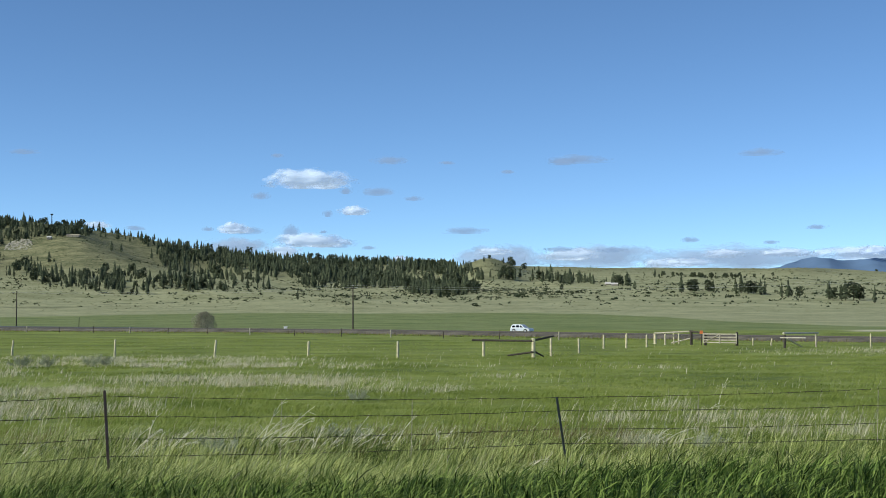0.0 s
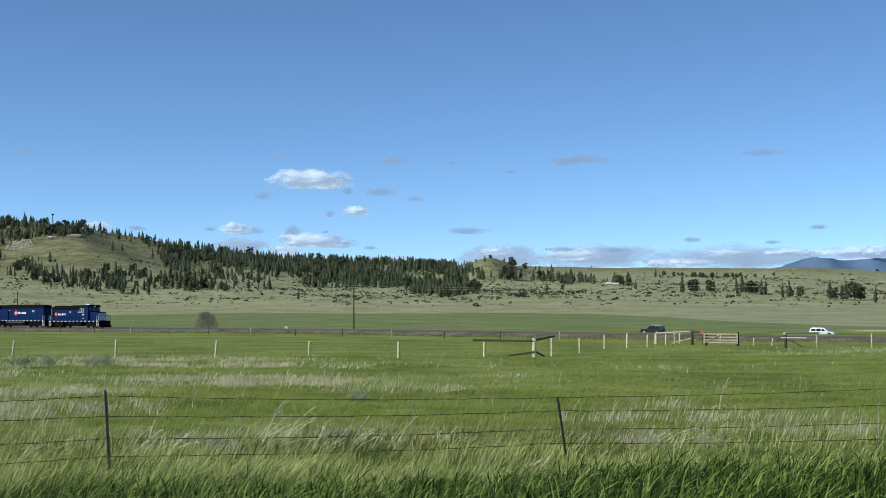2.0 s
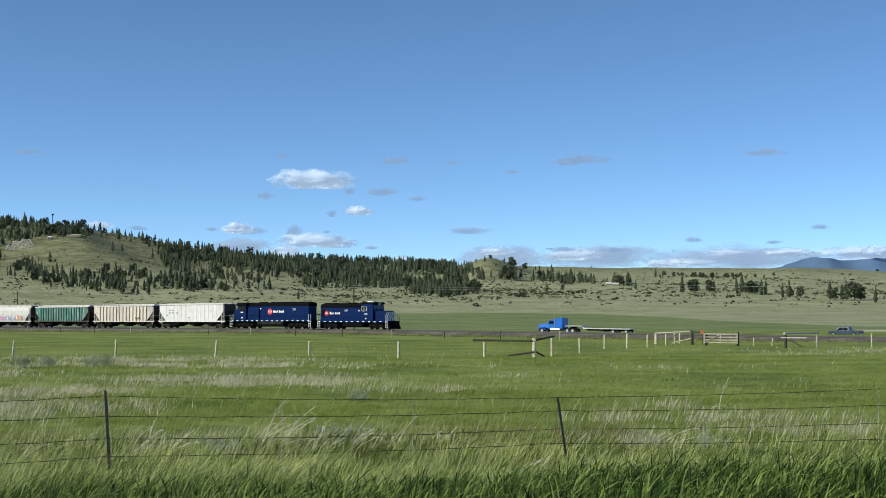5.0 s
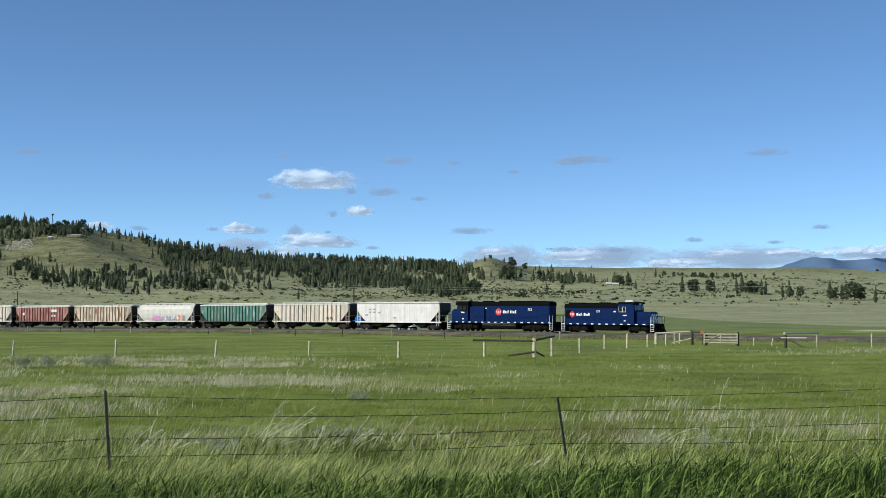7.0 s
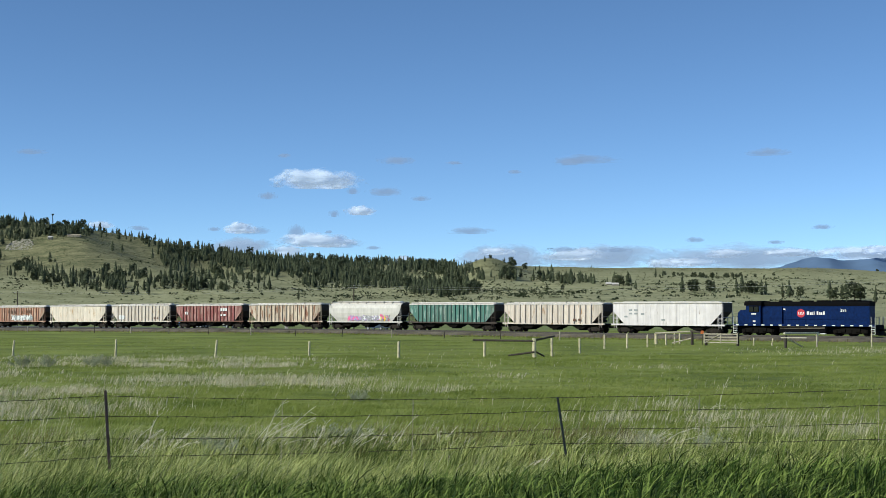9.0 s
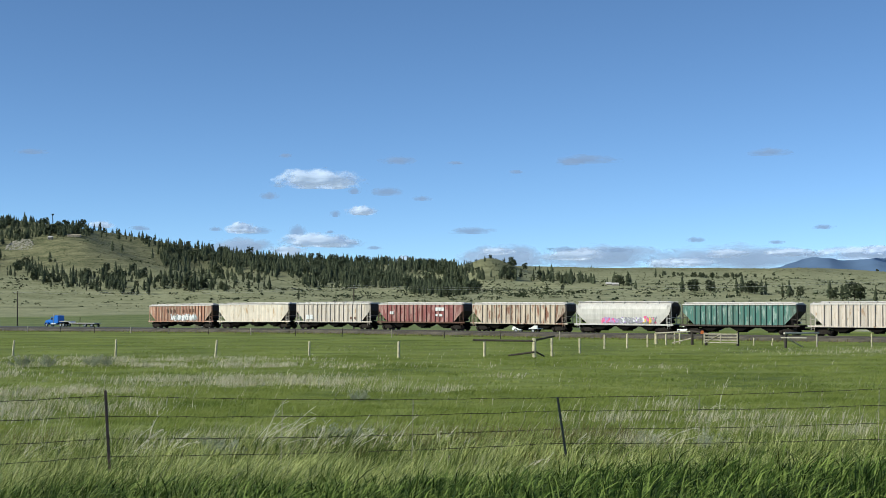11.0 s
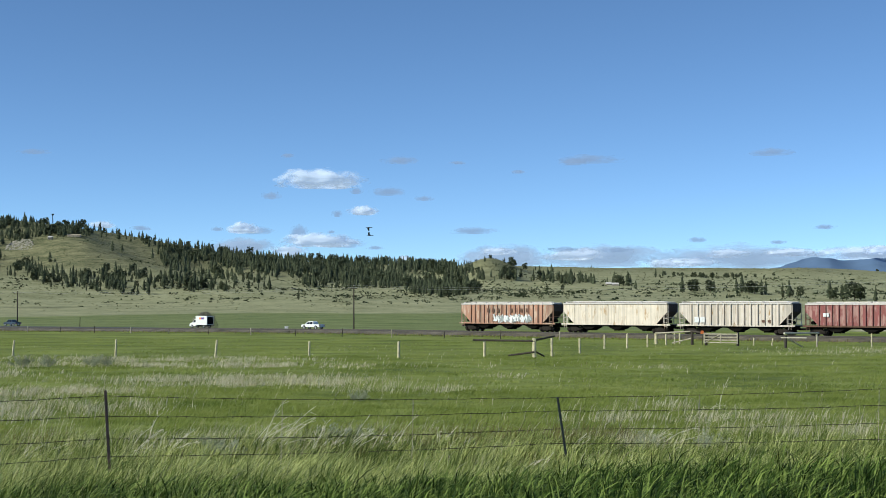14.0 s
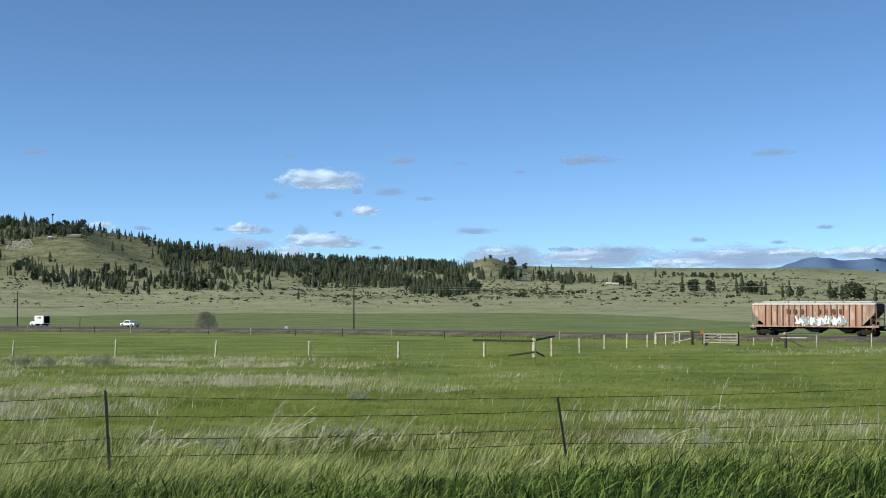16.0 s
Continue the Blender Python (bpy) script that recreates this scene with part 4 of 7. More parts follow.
    bm = bmesh.new()
    box(bm, -5.2, -3.6, -1.2, -0.75, 0.35, 0.85, 0.03)
    part("toolbox", bm, m_white, tr)
    add_wheels(tr, (L0 - 1.25, L0 - 7.5, L0 - 8.8), 1.0, 0.5, 0.34)
    add_wheels(tr, (-L0 + 1.0, -L0 + 4.0), 1.0, 0.43, 0.4)
    VEHICLES.append((tr, 3.5, 138.0 + 11.1, -27.95, 1.9, True))


put_vehicles()


# ---- poles and wires beside the highway ----
def utility_pole(x, y):
    z = land_at(x, y) - 0.2
    ob = thing("utility_pole", "tall weathered wooden utility pole with crossarm", "utility pole", "poles along the highway", pose(x, y, z, 0, 0, -37.5))
    bm = bmesh.new()
    rod(bm, (0, 0, 0), (0, 0, 11.1), 0.2, 0.13, 10)
    part("pole", bm, M_WOODDARK, ob)
    bm = bmesh.new()
    box(bm, -0.06, 0.06, -1.2, 1.2, 10.4, 10.55, 0.01)
    arm = part("crossarm", bm, M_WOODDARK, ob)
    for yy in (-1.1, 1.1):
        bm = bmesh.new()
        rod(bm, (0, yy, 10.55), (0, yy, 10.75), 0.05, n=6)
        part("insulator", bm, M_WHITE, arm)
    bm = bmesh.new()
    rod(bm, (0, 0, 11.1), (0, 0, 11.3), 0.06, n=6)
    part("insulator", bm, M_WHITE, ob)
    return ob


PL0, PSTEP = Vector((-21.7, 338.0)), 134.7
poles = [PL0 + TDIR * PSTEP * k for k in (-3, -2, -1, 0, 1, 2)]
for p in poles:
    utility_pole(p.x, p.y)


def tube(bm, pts, r, n=4):
    """A thin tube through the points."""
    rings = []
    for k, p in enumerate(pts):
        d = (pts[min(k + 1, len(pts) - 1)] - pts[max(k - 1, 0)]).normalized()
        s = d.cross(Vector((0, 0, 1))).normalized()
        t = d.cross(s)
        rings.append([bm.verts.new(p + (s * math.cos(j * math.tau / n) + t * math.sin(j * math.tau / n)) * r) for j in range(n)])
    for u, v in zip(rings, rings[1:]):
        for j in range(n):
            bm.faces.new((u[j], u[(j + 1) % n], v[(j + 1) % n], v[j]))
    bm.faces.new(rings[0][::-1]), bm.faces.new(rings[-1])
    return bm


def hang(a, b, sag, r, n=14):
    a, b = Vector(a), Vector(b)
    return tube(bmesh.new(), [a.lerp(b, k / n) - Vector((0, 0, 4 * sag * k / n * (1 - k / n))) for k in range(n + 1)], r)


M_ALU = material("weathered aluminium wire", (0.5, 0.5, 0.48), 0.5, 0.4, var=0.1, bump=0)
for p, q in zip(poles, poles[1:]):
    for off, h in ((0, 11.2), (-1.1, 10.7), (1.1, 10.7)):
        a = (p.x + TNRM.x * off, p.y + TNRM.y * off, land_at(p.x, p.y) - 0.2 + h)
        b = (q.x + TNRM.x * off, q.y + TNRM.y * off, land_at(q.x, q.y) - 0.2 + h)
        w = part("power_line", hang(a, b, 1.1, 0.008), M_ALU)
        tagged(w, "thin dark power line between the poles", "power line", "power lines")


# ---- fences ----
M_TPOST = material("rusty steel fence post", (0.2, 0.125, 0.095), 0.8, 0.1, var=0.4, fine=60)
M_WIRE = material("rusted barbed wire", (0.05, 0.038, 0.032), 0.6, 0.4, var=0.3)


def steel_post(x, y, top, lean_x, mat, label):
    """A studded T-post, driven into the ground."""
    z0 = land_at(x, y) - 0.4
    h = top - z0
    ob = thing("fence_post", label, "fence post", "steel posts of the barbed wire fence", pose(x, y, z0, 0, lean_x, 20))
    bm = bmesh.new()
    box(bm, -0.019, 0.019, -0.004, 0.004, 0, h)
    box(bm, -0.004, 0.004, 0.004, 0.036, 0, h - 0.002)
    part("stake", bm, mat, ob)
    bm = bmesh.new()
    for k in range(int(h / 0.055)):
        box(bm, -0.012, 0.012, -0.012, -0.004, 0.05 + k * 0.055, 0.068 + k * 0.055)
    tagged(part("stud", bm, mat, ob), kind="stuff")
    return ob


WIRES = [(-9.02, 16.5, (1.943, 1.78, 1.46, 1.144)), (-4.5, 18.6, (1.99, 1.72, 1.42, 1.188)), (1.77, 22.0, (1.76, 1.55, 1.267, 1.04)), (8.81, 22.2, (1.975, 1.695, 1.415, 1.155))]
M_TP2 = material("dull grey-green steel post", (0.09, 0.095, 0.08), 0.6, 0.3, var=0.4, fine=60)
steel_post(-9.02, 16.5, 2.02, 0, M_TPOST, "rusty steel fence post in long grass")
steel_post(-4.4, 18.6, 2.06, -3.5, M_TPOST, "rusty brown steel fence post in long grass")
steel_post(2.02, 22.0, 1.79, -9.0, M_TP2, "leaning grey-green steel fence post in long grass")
steel_post(8.81, 22.2, 2.0, 0, M_TP2, "grey-green steel fence post in long grass")


def barbed(a, b, seed):
    rnd = random.Random(seed)
    bm = bmesh.new()
    a, b = Vector(a), Vector(b)
    n = 26
    pts = []
    for k in range(n + 1):
        t = k / n
        pts.append(a.lerp(b, t) - Vector((0, 0, 0.16 * t * (1 - t) - (rnd.uniform(-0.006, 0.006) if 0 < k < n else 0))))
    tube(bm, pts, 0.0042, 5)
    length = (b - a).length
    m = int(length / 0.13)
    for k in range(m):
        t = (k + 0.5) / m
        i = min(int(t * n), n - 1)
        p = pts[i].lerp(pts[i + 1], t * n - i)
        rod(bm, p + Vector((0.004, 0, -0.016)), p + Vector((-0.004, 0, 0.016)), 0.0028, n=3)
    return bm


for k in range(3):
    (x0, y0, za), (x1, y1, zb) = WIRES[k], WIRES[k + 1]
    for j in range(4):
        w = part("barbed_wire", barbed((x0, y0 - 0.03, za[j]), (x1, y1 - 0.03, zb[j]), k * 7 + j), M_WIRE)
        tagged(w, "rusted barbed wire strung between steel posts", "barbed wire", "wires of the roadside fence")
for x, y, z0, z1 in ((-2.3, 19.78, 0.95, 1.87), (-0.47, 20.78, 0.9, 1.8), (4.03, 22.06, 1.0, 1.8), (6.9, 22.15, 1.05, 1.87)):
    bm = bmesh.new()
    rod(bm, (x, y, z0), (x + 0.02, y, z1), 0.0025, n=4)
    rod(bm, (x + 0.008, y + 0.008, z0), (x + 0.03, y + 0.006, z1), 0.0025, n=4)
    tagged(part("wire_stay", bm, M_WOOD), "pale twisted wire stay on the fence", "wire stay", "stays of the roadside fence")

# wooden posts across the meadow
M_POSTWOOD = material("sunlit pale post wood", (0.56, 0.49, 0.33), 0.9, var=0.3, scale=3, fine=25)


def wooden_post(x, y, h, r, mat=None, label="weathered round wooden fence post in the meadow", tilt=0):
    z = land_at(x, y) - 0.15
    bm = bmesh.new()
    rod(bm, (0, 0, 0), (0, 0, h + 0.12), r * 1.05, r * 0.95, 8)
    rod(bm, (0, 0, h + 0.12), (0, 0, h + 0.17), r * 0.95, r * 0.6, 8)
    ob = part("fence_post", bm, mat or M_POSTWOOD)
    ob.matrix_basis = pose(x, y, z, 0, tilt, 0)
    return tagged(ob, label, "fence post", "wooden posts of the meadow fence")


for x, y, h, r, tl in ((-38.2, 99, 1.15, 0.07, 1), (-30.52, 98.4, 1.12, 0.075, 5), (-22.94, 97.1, 1.2, 0.075, 2), (-15.79, 95.9, 1.2, 0.08, 5), (-9.44, 97.1, 1.08, 0.075, 1), (-3.12, 94.7, 1.1, 0.085, 0),
                    (10.37, 106.7, 1.13, 0.075, -1), (14.06, 122.2, 1.24, 0.08, 0), (16.31, 124.2, 1.3, 0.09, 1), (18.74, 128.4, 1.15, 0.08, 0), (21.95, 137.7, 1.12, 0.08, 0),
                    (24.18, 142.9, 1.1, 0.09, 0), (30.03, 135.2, 0.75, 0.07, 3), (31.79, 135.2, 0.7, 0.07, 8), (39.41, 128.4, 1.25, 0.07, 0)):
    wooden_post(x + 0.1, y, h, r, tilt=tl)


def pole_between(bm, a, b, r, r1=None):
    return rod(bm, a, b, r, r1 or r * 0.85, 8)


def rail_brace():
    """The corner brace of the meadow fence: three posts, a long top rail and dark slanting braces."""
    z = land_at(6.28, 96)
    ob = thing("fence_corner_brace", "wooden corner brace of posts and top rails", "fence brace", m=pose(6.28, 95.9, z))
    for x, y, h, r, m in ((-3.4, 1.2, 1.16, 0.09, M_POSTWOOD), (0, 0, 1.32, 0.14, M_POSTWOOD), (1.4, 2.5, 1.38, 0.09, M_POSTWOOD)):
        bm = bmesh.new()
        rod(bm, (x, y, -0.3), (x, y, h), r, r * 0.93, 9)
        part("post", bm, m, ob)
    bm = bmesh.new()
    pole_between(bm, (-4.2, 1.35, 1.17), (0.05, -0.1, 1.13), 0.075)
    part("top_rail", bm, M_WOODDARK, ob)
    bm = bmesh.new()
    pole_between(bm, (-0.1, -0.05, 1.16), (1.6, 2.6, 1.42), 0.075)
    part("top_rail", bm, M_WOODDARK, ob)
    bm = bmesh.new()
    pole_between(bm, (0, -0.12, 0.38), (-1.75, 0.5, 0.12), 0.07)
    part("brace", bm, M_WOODDARK, ob)
    bm = bmesh.new()
    pole_between(bm, (0.05, 0.1, 0.42), (0.75, 1.2, 0.05), 0.07)
    part("brace", bm, M_WOODDARK, ob)
    bm = bmesh.new()
    disc(bm, 0, -0.16, -0.1, 1.2, 0.1, 8)
    part("rail_end", bm, M_POSTWOOD, ob)


rail_brace()


def gate_group():
    z = land_at(26, 138)
    ob = thing("field_gate", "closed grey wooden field gate of four bars", "gate", m=pose(25.6, 137.0, z, 0, 0, -38))
    for k, zz in enumerate((0.25, 0.5, 0.78, 1.08)):
        bm = bmesh.new()
        box(bm, 0.1, 3.7, -0.03, 0.03, zz, zz + 0.11, 0.01)
        part("gate_bar", bm, M_WOOD, ob)
    for x in (0.12, 1.9, 3.66):
        bm = bmesh.new()
        box(bm, x - 0.06, x + 0.06, -0.07, -0.032, 0.2, 1.22, 0.01)
        part("gate_upright", bm, M_WOOD, ob)
    bm = bmesh.new()
    rod(bm, (0.15, -0.1, 0.25), (1.85, -0.1, 1.1), 0.04, n=6)
    part("gate_brace", bm, M_WOOD, ob)
    z = land_at(25, 139)
    fr = thing("gate_frame", "dark stout gate frame of two posts and a short rail", "gate frame", m=pose(24.95, 139.5, z))
    for x, y, h in ((0, 0, 1.4), (1.0, -2.2, 1.25)):
        bm = bmesh.new()
        rod(bm, (x, y, -0.3), (x, y, h), 0.15, 0.14, 9)
        part("post", bm, M_WOODDARK, fr)
    bm = bmesh.new()
    pole_between(bm, (-0.1, 0.1, 1.38), (1.05, -2.3, 1.18), 0.1)
    part("top_rail", bm, M_WOODDARK, fr)
    wooden_post(28.55, 134.9, 1.3, 0.14, M_WOODDARK, "dark stout gate post")
    z0 = land_at(25.5, 137.2)
    mk = thing("marker_post", "small orange marker board on a dark stake", "marker", m=pose(25.5, 137.0, z0 - 0.05))
    bm = bmesh.new()
    box(bm, -0.15, 0.15, -0.02, 0.02, 1.2, 1.5, 0.01)
    part("board", bm, material("orange marker", (0.75, 0.2, 0.06), 0.6, var=0.15), mk, "orange board")
    bm = bmesh.new()
    box(bm, -0.03, 0.03, 0.02, 0.07, 0, 1.5)
    part("stake", bm, M_WOODDARK, mk)
    # pale rails before the gate
    z = land_at(22, 141)
    wing = thing("fence_wing", "pale wooden rail fence beside the gate", "fence brace", m=pose(21.85, 142.9, z))
    for x, y, h, r in ((0, 0, 1.1, 0.16), (1.7, -1.2, 1.15, 0.08)):
        bm = bmesh.new()
        rod(bm, (x, y, -0.3), (x, y, h), r, r * 0.95, 9)
        part("post", bm, M_POSTWOOD, wing)
    bm = bmesh.new()
    pole_between(bm, (-0.1, -0.2, 1.12), (3.1, -3.3, 1.36), 0.085)
    part("top_rail", bm, M_WOOD, wing)
    bm = bmesh.new()
    pole_between(bm, (1.4, -1.6, 0.15), (3.0, -3.3, 0.65), 0.07)
    part("brace", bm, M_WOOD, wing)
    # the brace further along
    m_pale = material("bleached timber", (0.5, 0.455, 0.38), 0.85, var=0.15)
    z = land_at(32, 126)
    br = thing("fence_corner_brace", "grey wooden corner brace with a loose plank", "fence brace", m=pose(30.55, 124.2, z))
    for x, y, h, r, m in ((0, 0, 1.2, 0.12, M_WOODDARK), (4.0, 4.5, 1.2, 0.1, M_WOOD)):
        bm = bmesh.new()
        rod(bm, (x, y, -0.3), (x, y, h), r, r * 0.95, 9)
        part("post", bm, m, br)
    bm = bmesh.new()
    pole_between(bm, (-0.15, -0.12, 1.34), (4.2, 4.6, 1.3), 0.1)
    part("top_rail", bm, m_pale, br)
    bm = bmesh.new()
    box(bm, -0.4, 1.9, -0.19, -0.14, 0.9, 1.0, 0.01)
    part("plank", bm, m_pale, br, "pale loose plank", pose(0, 0, 0, 0, 0, -28))
    bm = bmesh.new()
    pole_between(bm, (0.15, -0.05, 0.85), (1.9, 1.6, 0.1), 0.075)
    part("brace", bm, M_POSTWOOD, br)


gate_group()

# posts of the railway's own fence
for k in range(30):
    c, s = -40.5, 168 - k * 8.7
    x, y = track_point(s, c)
    wooden_post(x, y, 1.0 + 0.12 * math.sin(k * 2.1), 0.055 if k % 3 else 0.085, M_WOOD if k % 3 == 0 else M_WOODDARK, "short grey wooden post along the railway", tilt=3 * math.sin(k * 1.7))

# oddments past the railway
for x, y, h, tl in ((-105.5, 404, 3.0, 2),):
    wooden_post(x, y, h, 0.1, M_WOODDARK, "leaning dark post beyond the highway", tilt=tl)


# wooden ties under the rails
tv, tf = [], []
for k in range(620):
    s0 = -80 + k * 0.52
    px_, py_ = track_point(s0)
    zt = rail_z(s0) - 0.17
    n0 = len(tv)
    for dz in (-0.12, 0):
        for a, b in ((-0.11, -1.3), (0.11, -1.3), (0.11, 1.3), (-0.11, 1.3)):
            tv.append((px_ + TDIR.x * a + TNRM.x * b, py_ + TDIR.y * a + TNRM.y * b, zt + dz))
    tf += [(n0 + 4, n0 + 5, n0 + 6, n0 + 7), (n0, n0 + 1, n0 + 5, n0 + 4), (n0 + 1, n0 + 2, n0 + 6, n0 + 5), (n0 + 2, n0 + 3, n0 + 7, n0 + 6), (n0 + 3, n0, n0 + 4, n0 + 7)]
tagged(new("railway_ties", raw_mesh("railway_ties", tv, tf, M_WOODDARK)), "dark wooden ties bedded in the ballast", "railway ties", kind="stuff")


def tie_pile(s0, off, n, seed, label):
    """Old ties dropped beside the track."""
    g = random.Random(seed)
    x, y = track_point(s0, off)
    ob = thing("tie_pile", label, "tie pile", "old ties along the track", pose(x, y, land_at(x, y) + (0.55 if abs(off) < 5.5 else 0.0), 0, 0, g.uniform(-70, 10)))
    for k in range(n):
        bm = bmesh.new()
        yy, zz = (k % 2) * 0.28, (k // 2) * 0.19
        box(bm, -1.2 + g.uniform(-0.3, 0.3), 1.2 + g.uniform(-0.3, 0.3), yy - 0.12, yy + 0.12, zz - 0.05, zz + 0.14, 0.01)
        part("tie", bm, M_WOODDARK, ob)
    return ob


tie_pile(78.5, 7.0, 4, 1, "dark old ties piled beside the railway")
tie_pile(41.5, 7.5, 2, 2, "dark old ties lying beside the railway")
tie_pile(124.0, -8.0, 2, 3, "dark old ties lying below the railway bank")
tie_pile(128.5, -8.5, 2, 4, "dark old ties lying below the railway bank")
tie_pile(112.0, 7.2, 2, 5, "dark old ties lying beside the railway")
bx, by = track_point(78.0, 6.0)
bm = bmesh.new()
box(bm, -0.3, 0.3, -0.25, 0.25, 0, 0.75, 0.04)
box(bm, -0.36, 0.36, -0.31, 0.31, 0.75, 0.82, 0.02)
rb = part("relay_box", bm, M_WHITE)
rb.matrix_basis = pose(bx, by, land_at(bx, by) + 0.3)
tagged(rb, "small white relay box beside the railway", "relay box")


# ---- two birds ----
M_BIRD = material("dark plumage", (0.02, 0.02, 0.022), 0.8)


def bird():
    ob = thing("bird", "small dark bird in flapping flight", "bird", "pair of flying birds")
    bm = bmesh.new()
    for a, b, r0, r1 in (((0.16, 0, 0), (0.08, 0, 0.0), 0.012, 0.03), ((0.08, 0, 0), (-0.08, 0, 0), 0.03, 0.045), ((-0.08, 0, 0), (-0.2, 0, 0), 0.045, 0.012)):
        rod(bm, a, b, r0, r1, 8)
    rod(bm, (0.22, 0, 0.0), (0.16, 0, 0), 0.004, 0.012, 6)
    part("body", bm, M_BIRD, ob)
    bm = bmesh.new()
    prism(bm, [(-0.18, 0.006), (-0.36, 0.006), (-0.36, -0.004), (-0.18, -0.004)], -0.05, 0.05)
    part("tail", bm, M_BIRD, ob)
    wings = []
    for sy in (-1, 1):
        bm = bmesh.new()
        o = [(0.07, 0.03), (0.1, 0.16), (0.02, 0.34), (-0.06, 0.36), (-0.08, 0.2), (-0.09, 0.03)]
        va = [bm.verts.new((x, sy * y, 0.006)) for x, y in o]
        vb = [bm.verts.new((x, sy * y, -0.004)) for x, y in o]
        bm.faces.new(va), bm.faces.new(vb[::-1])
        for k in range(6):
            bm.faces.new((va[k], vb[k], vb[(k + 1) % 6], va[(k + 1) % 6]))
        bmesh.ops.recalc_face_normals(bm, faces=bm.faces)
        wings.append((part("wing", bm, M_BIRD, ob), sy))
    return ob, wings


BIRDS = [bird(), bird()]

# ---- woods and scrub on the hills ----
def leaf_material(name, color, tint, rnd=0.35):
    return material(name, color, 0.9, var=0.35, scale=0.4, fine=2.5, bump=0.0, tint=tint, spec=0.15, rnd=rnd)


M_PINE = leaf_material("pine needles", (0.03, 0.04, 0.024), (0.088, 0.1, 0.056), 0.2)
M_BARK = material("pine bark", (0.09, 0.06, 0.045), 0.95, var=0.3)
M_SCRUB = leaf_material("juniper scrub", (0.015, 0.024, 0.011), (0.036, 0.048, 0.023))


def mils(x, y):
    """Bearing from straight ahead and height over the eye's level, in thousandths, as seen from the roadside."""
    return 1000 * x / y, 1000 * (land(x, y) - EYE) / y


def inside(b, e, poly):
    """Which of the points lie in the polygon."""
    res = np.zeros(len(b), bool)
    n = len(poly)
    for k in range(n):
        (x0, y0), (x1, y1) = poly[k], poly[(k + 1) % n]
        cond = (y0 > e) != (y1 > e)
        xs = (x1 - x0) * (e - y0) / ((y1 - y0) or 1e-9) + x0
        res ^= cond & (b < xs)
    return res


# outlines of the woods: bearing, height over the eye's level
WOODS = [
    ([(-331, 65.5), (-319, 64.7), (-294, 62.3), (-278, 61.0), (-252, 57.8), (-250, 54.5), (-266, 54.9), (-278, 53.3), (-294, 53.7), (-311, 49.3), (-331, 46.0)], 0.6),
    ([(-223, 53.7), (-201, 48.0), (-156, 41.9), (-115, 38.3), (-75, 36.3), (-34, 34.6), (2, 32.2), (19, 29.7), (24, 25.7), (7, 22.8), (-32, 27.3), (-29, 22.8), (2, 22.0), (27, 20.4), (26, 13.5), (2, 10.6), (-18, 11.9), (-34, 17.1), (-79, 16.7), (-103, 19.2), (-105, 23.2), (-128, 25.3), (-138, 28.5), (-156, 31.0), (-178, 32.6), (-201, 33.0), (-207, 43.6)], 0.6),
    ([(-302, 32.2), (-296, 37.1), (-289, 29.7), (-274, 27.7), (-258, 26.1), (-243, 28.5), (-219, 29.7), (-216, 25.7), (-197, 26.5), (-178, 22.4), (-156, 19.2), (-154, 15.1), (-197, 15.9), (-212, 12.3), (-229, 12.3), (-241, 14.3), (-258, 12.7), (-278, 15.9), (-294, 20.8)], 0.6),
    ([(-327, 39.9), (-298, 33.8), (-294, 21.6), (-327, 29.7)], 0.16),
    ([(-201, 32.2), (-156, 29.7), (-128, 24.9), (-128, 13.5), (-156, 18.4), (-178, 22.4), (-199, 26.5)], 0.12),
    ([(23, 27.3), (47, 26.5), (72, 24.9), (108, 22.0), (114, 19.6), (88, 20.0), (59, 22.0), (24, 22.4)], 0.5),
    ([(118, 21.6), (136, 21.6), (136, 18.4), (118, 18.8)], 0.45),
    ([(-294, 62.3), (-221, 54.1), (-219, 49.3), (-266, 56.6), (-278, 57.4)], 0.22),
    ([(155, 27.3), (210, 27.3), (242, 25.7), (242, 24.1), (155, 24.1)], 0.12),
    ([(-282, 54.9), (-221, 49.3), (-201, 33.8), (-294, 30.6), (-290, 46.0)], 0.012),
]
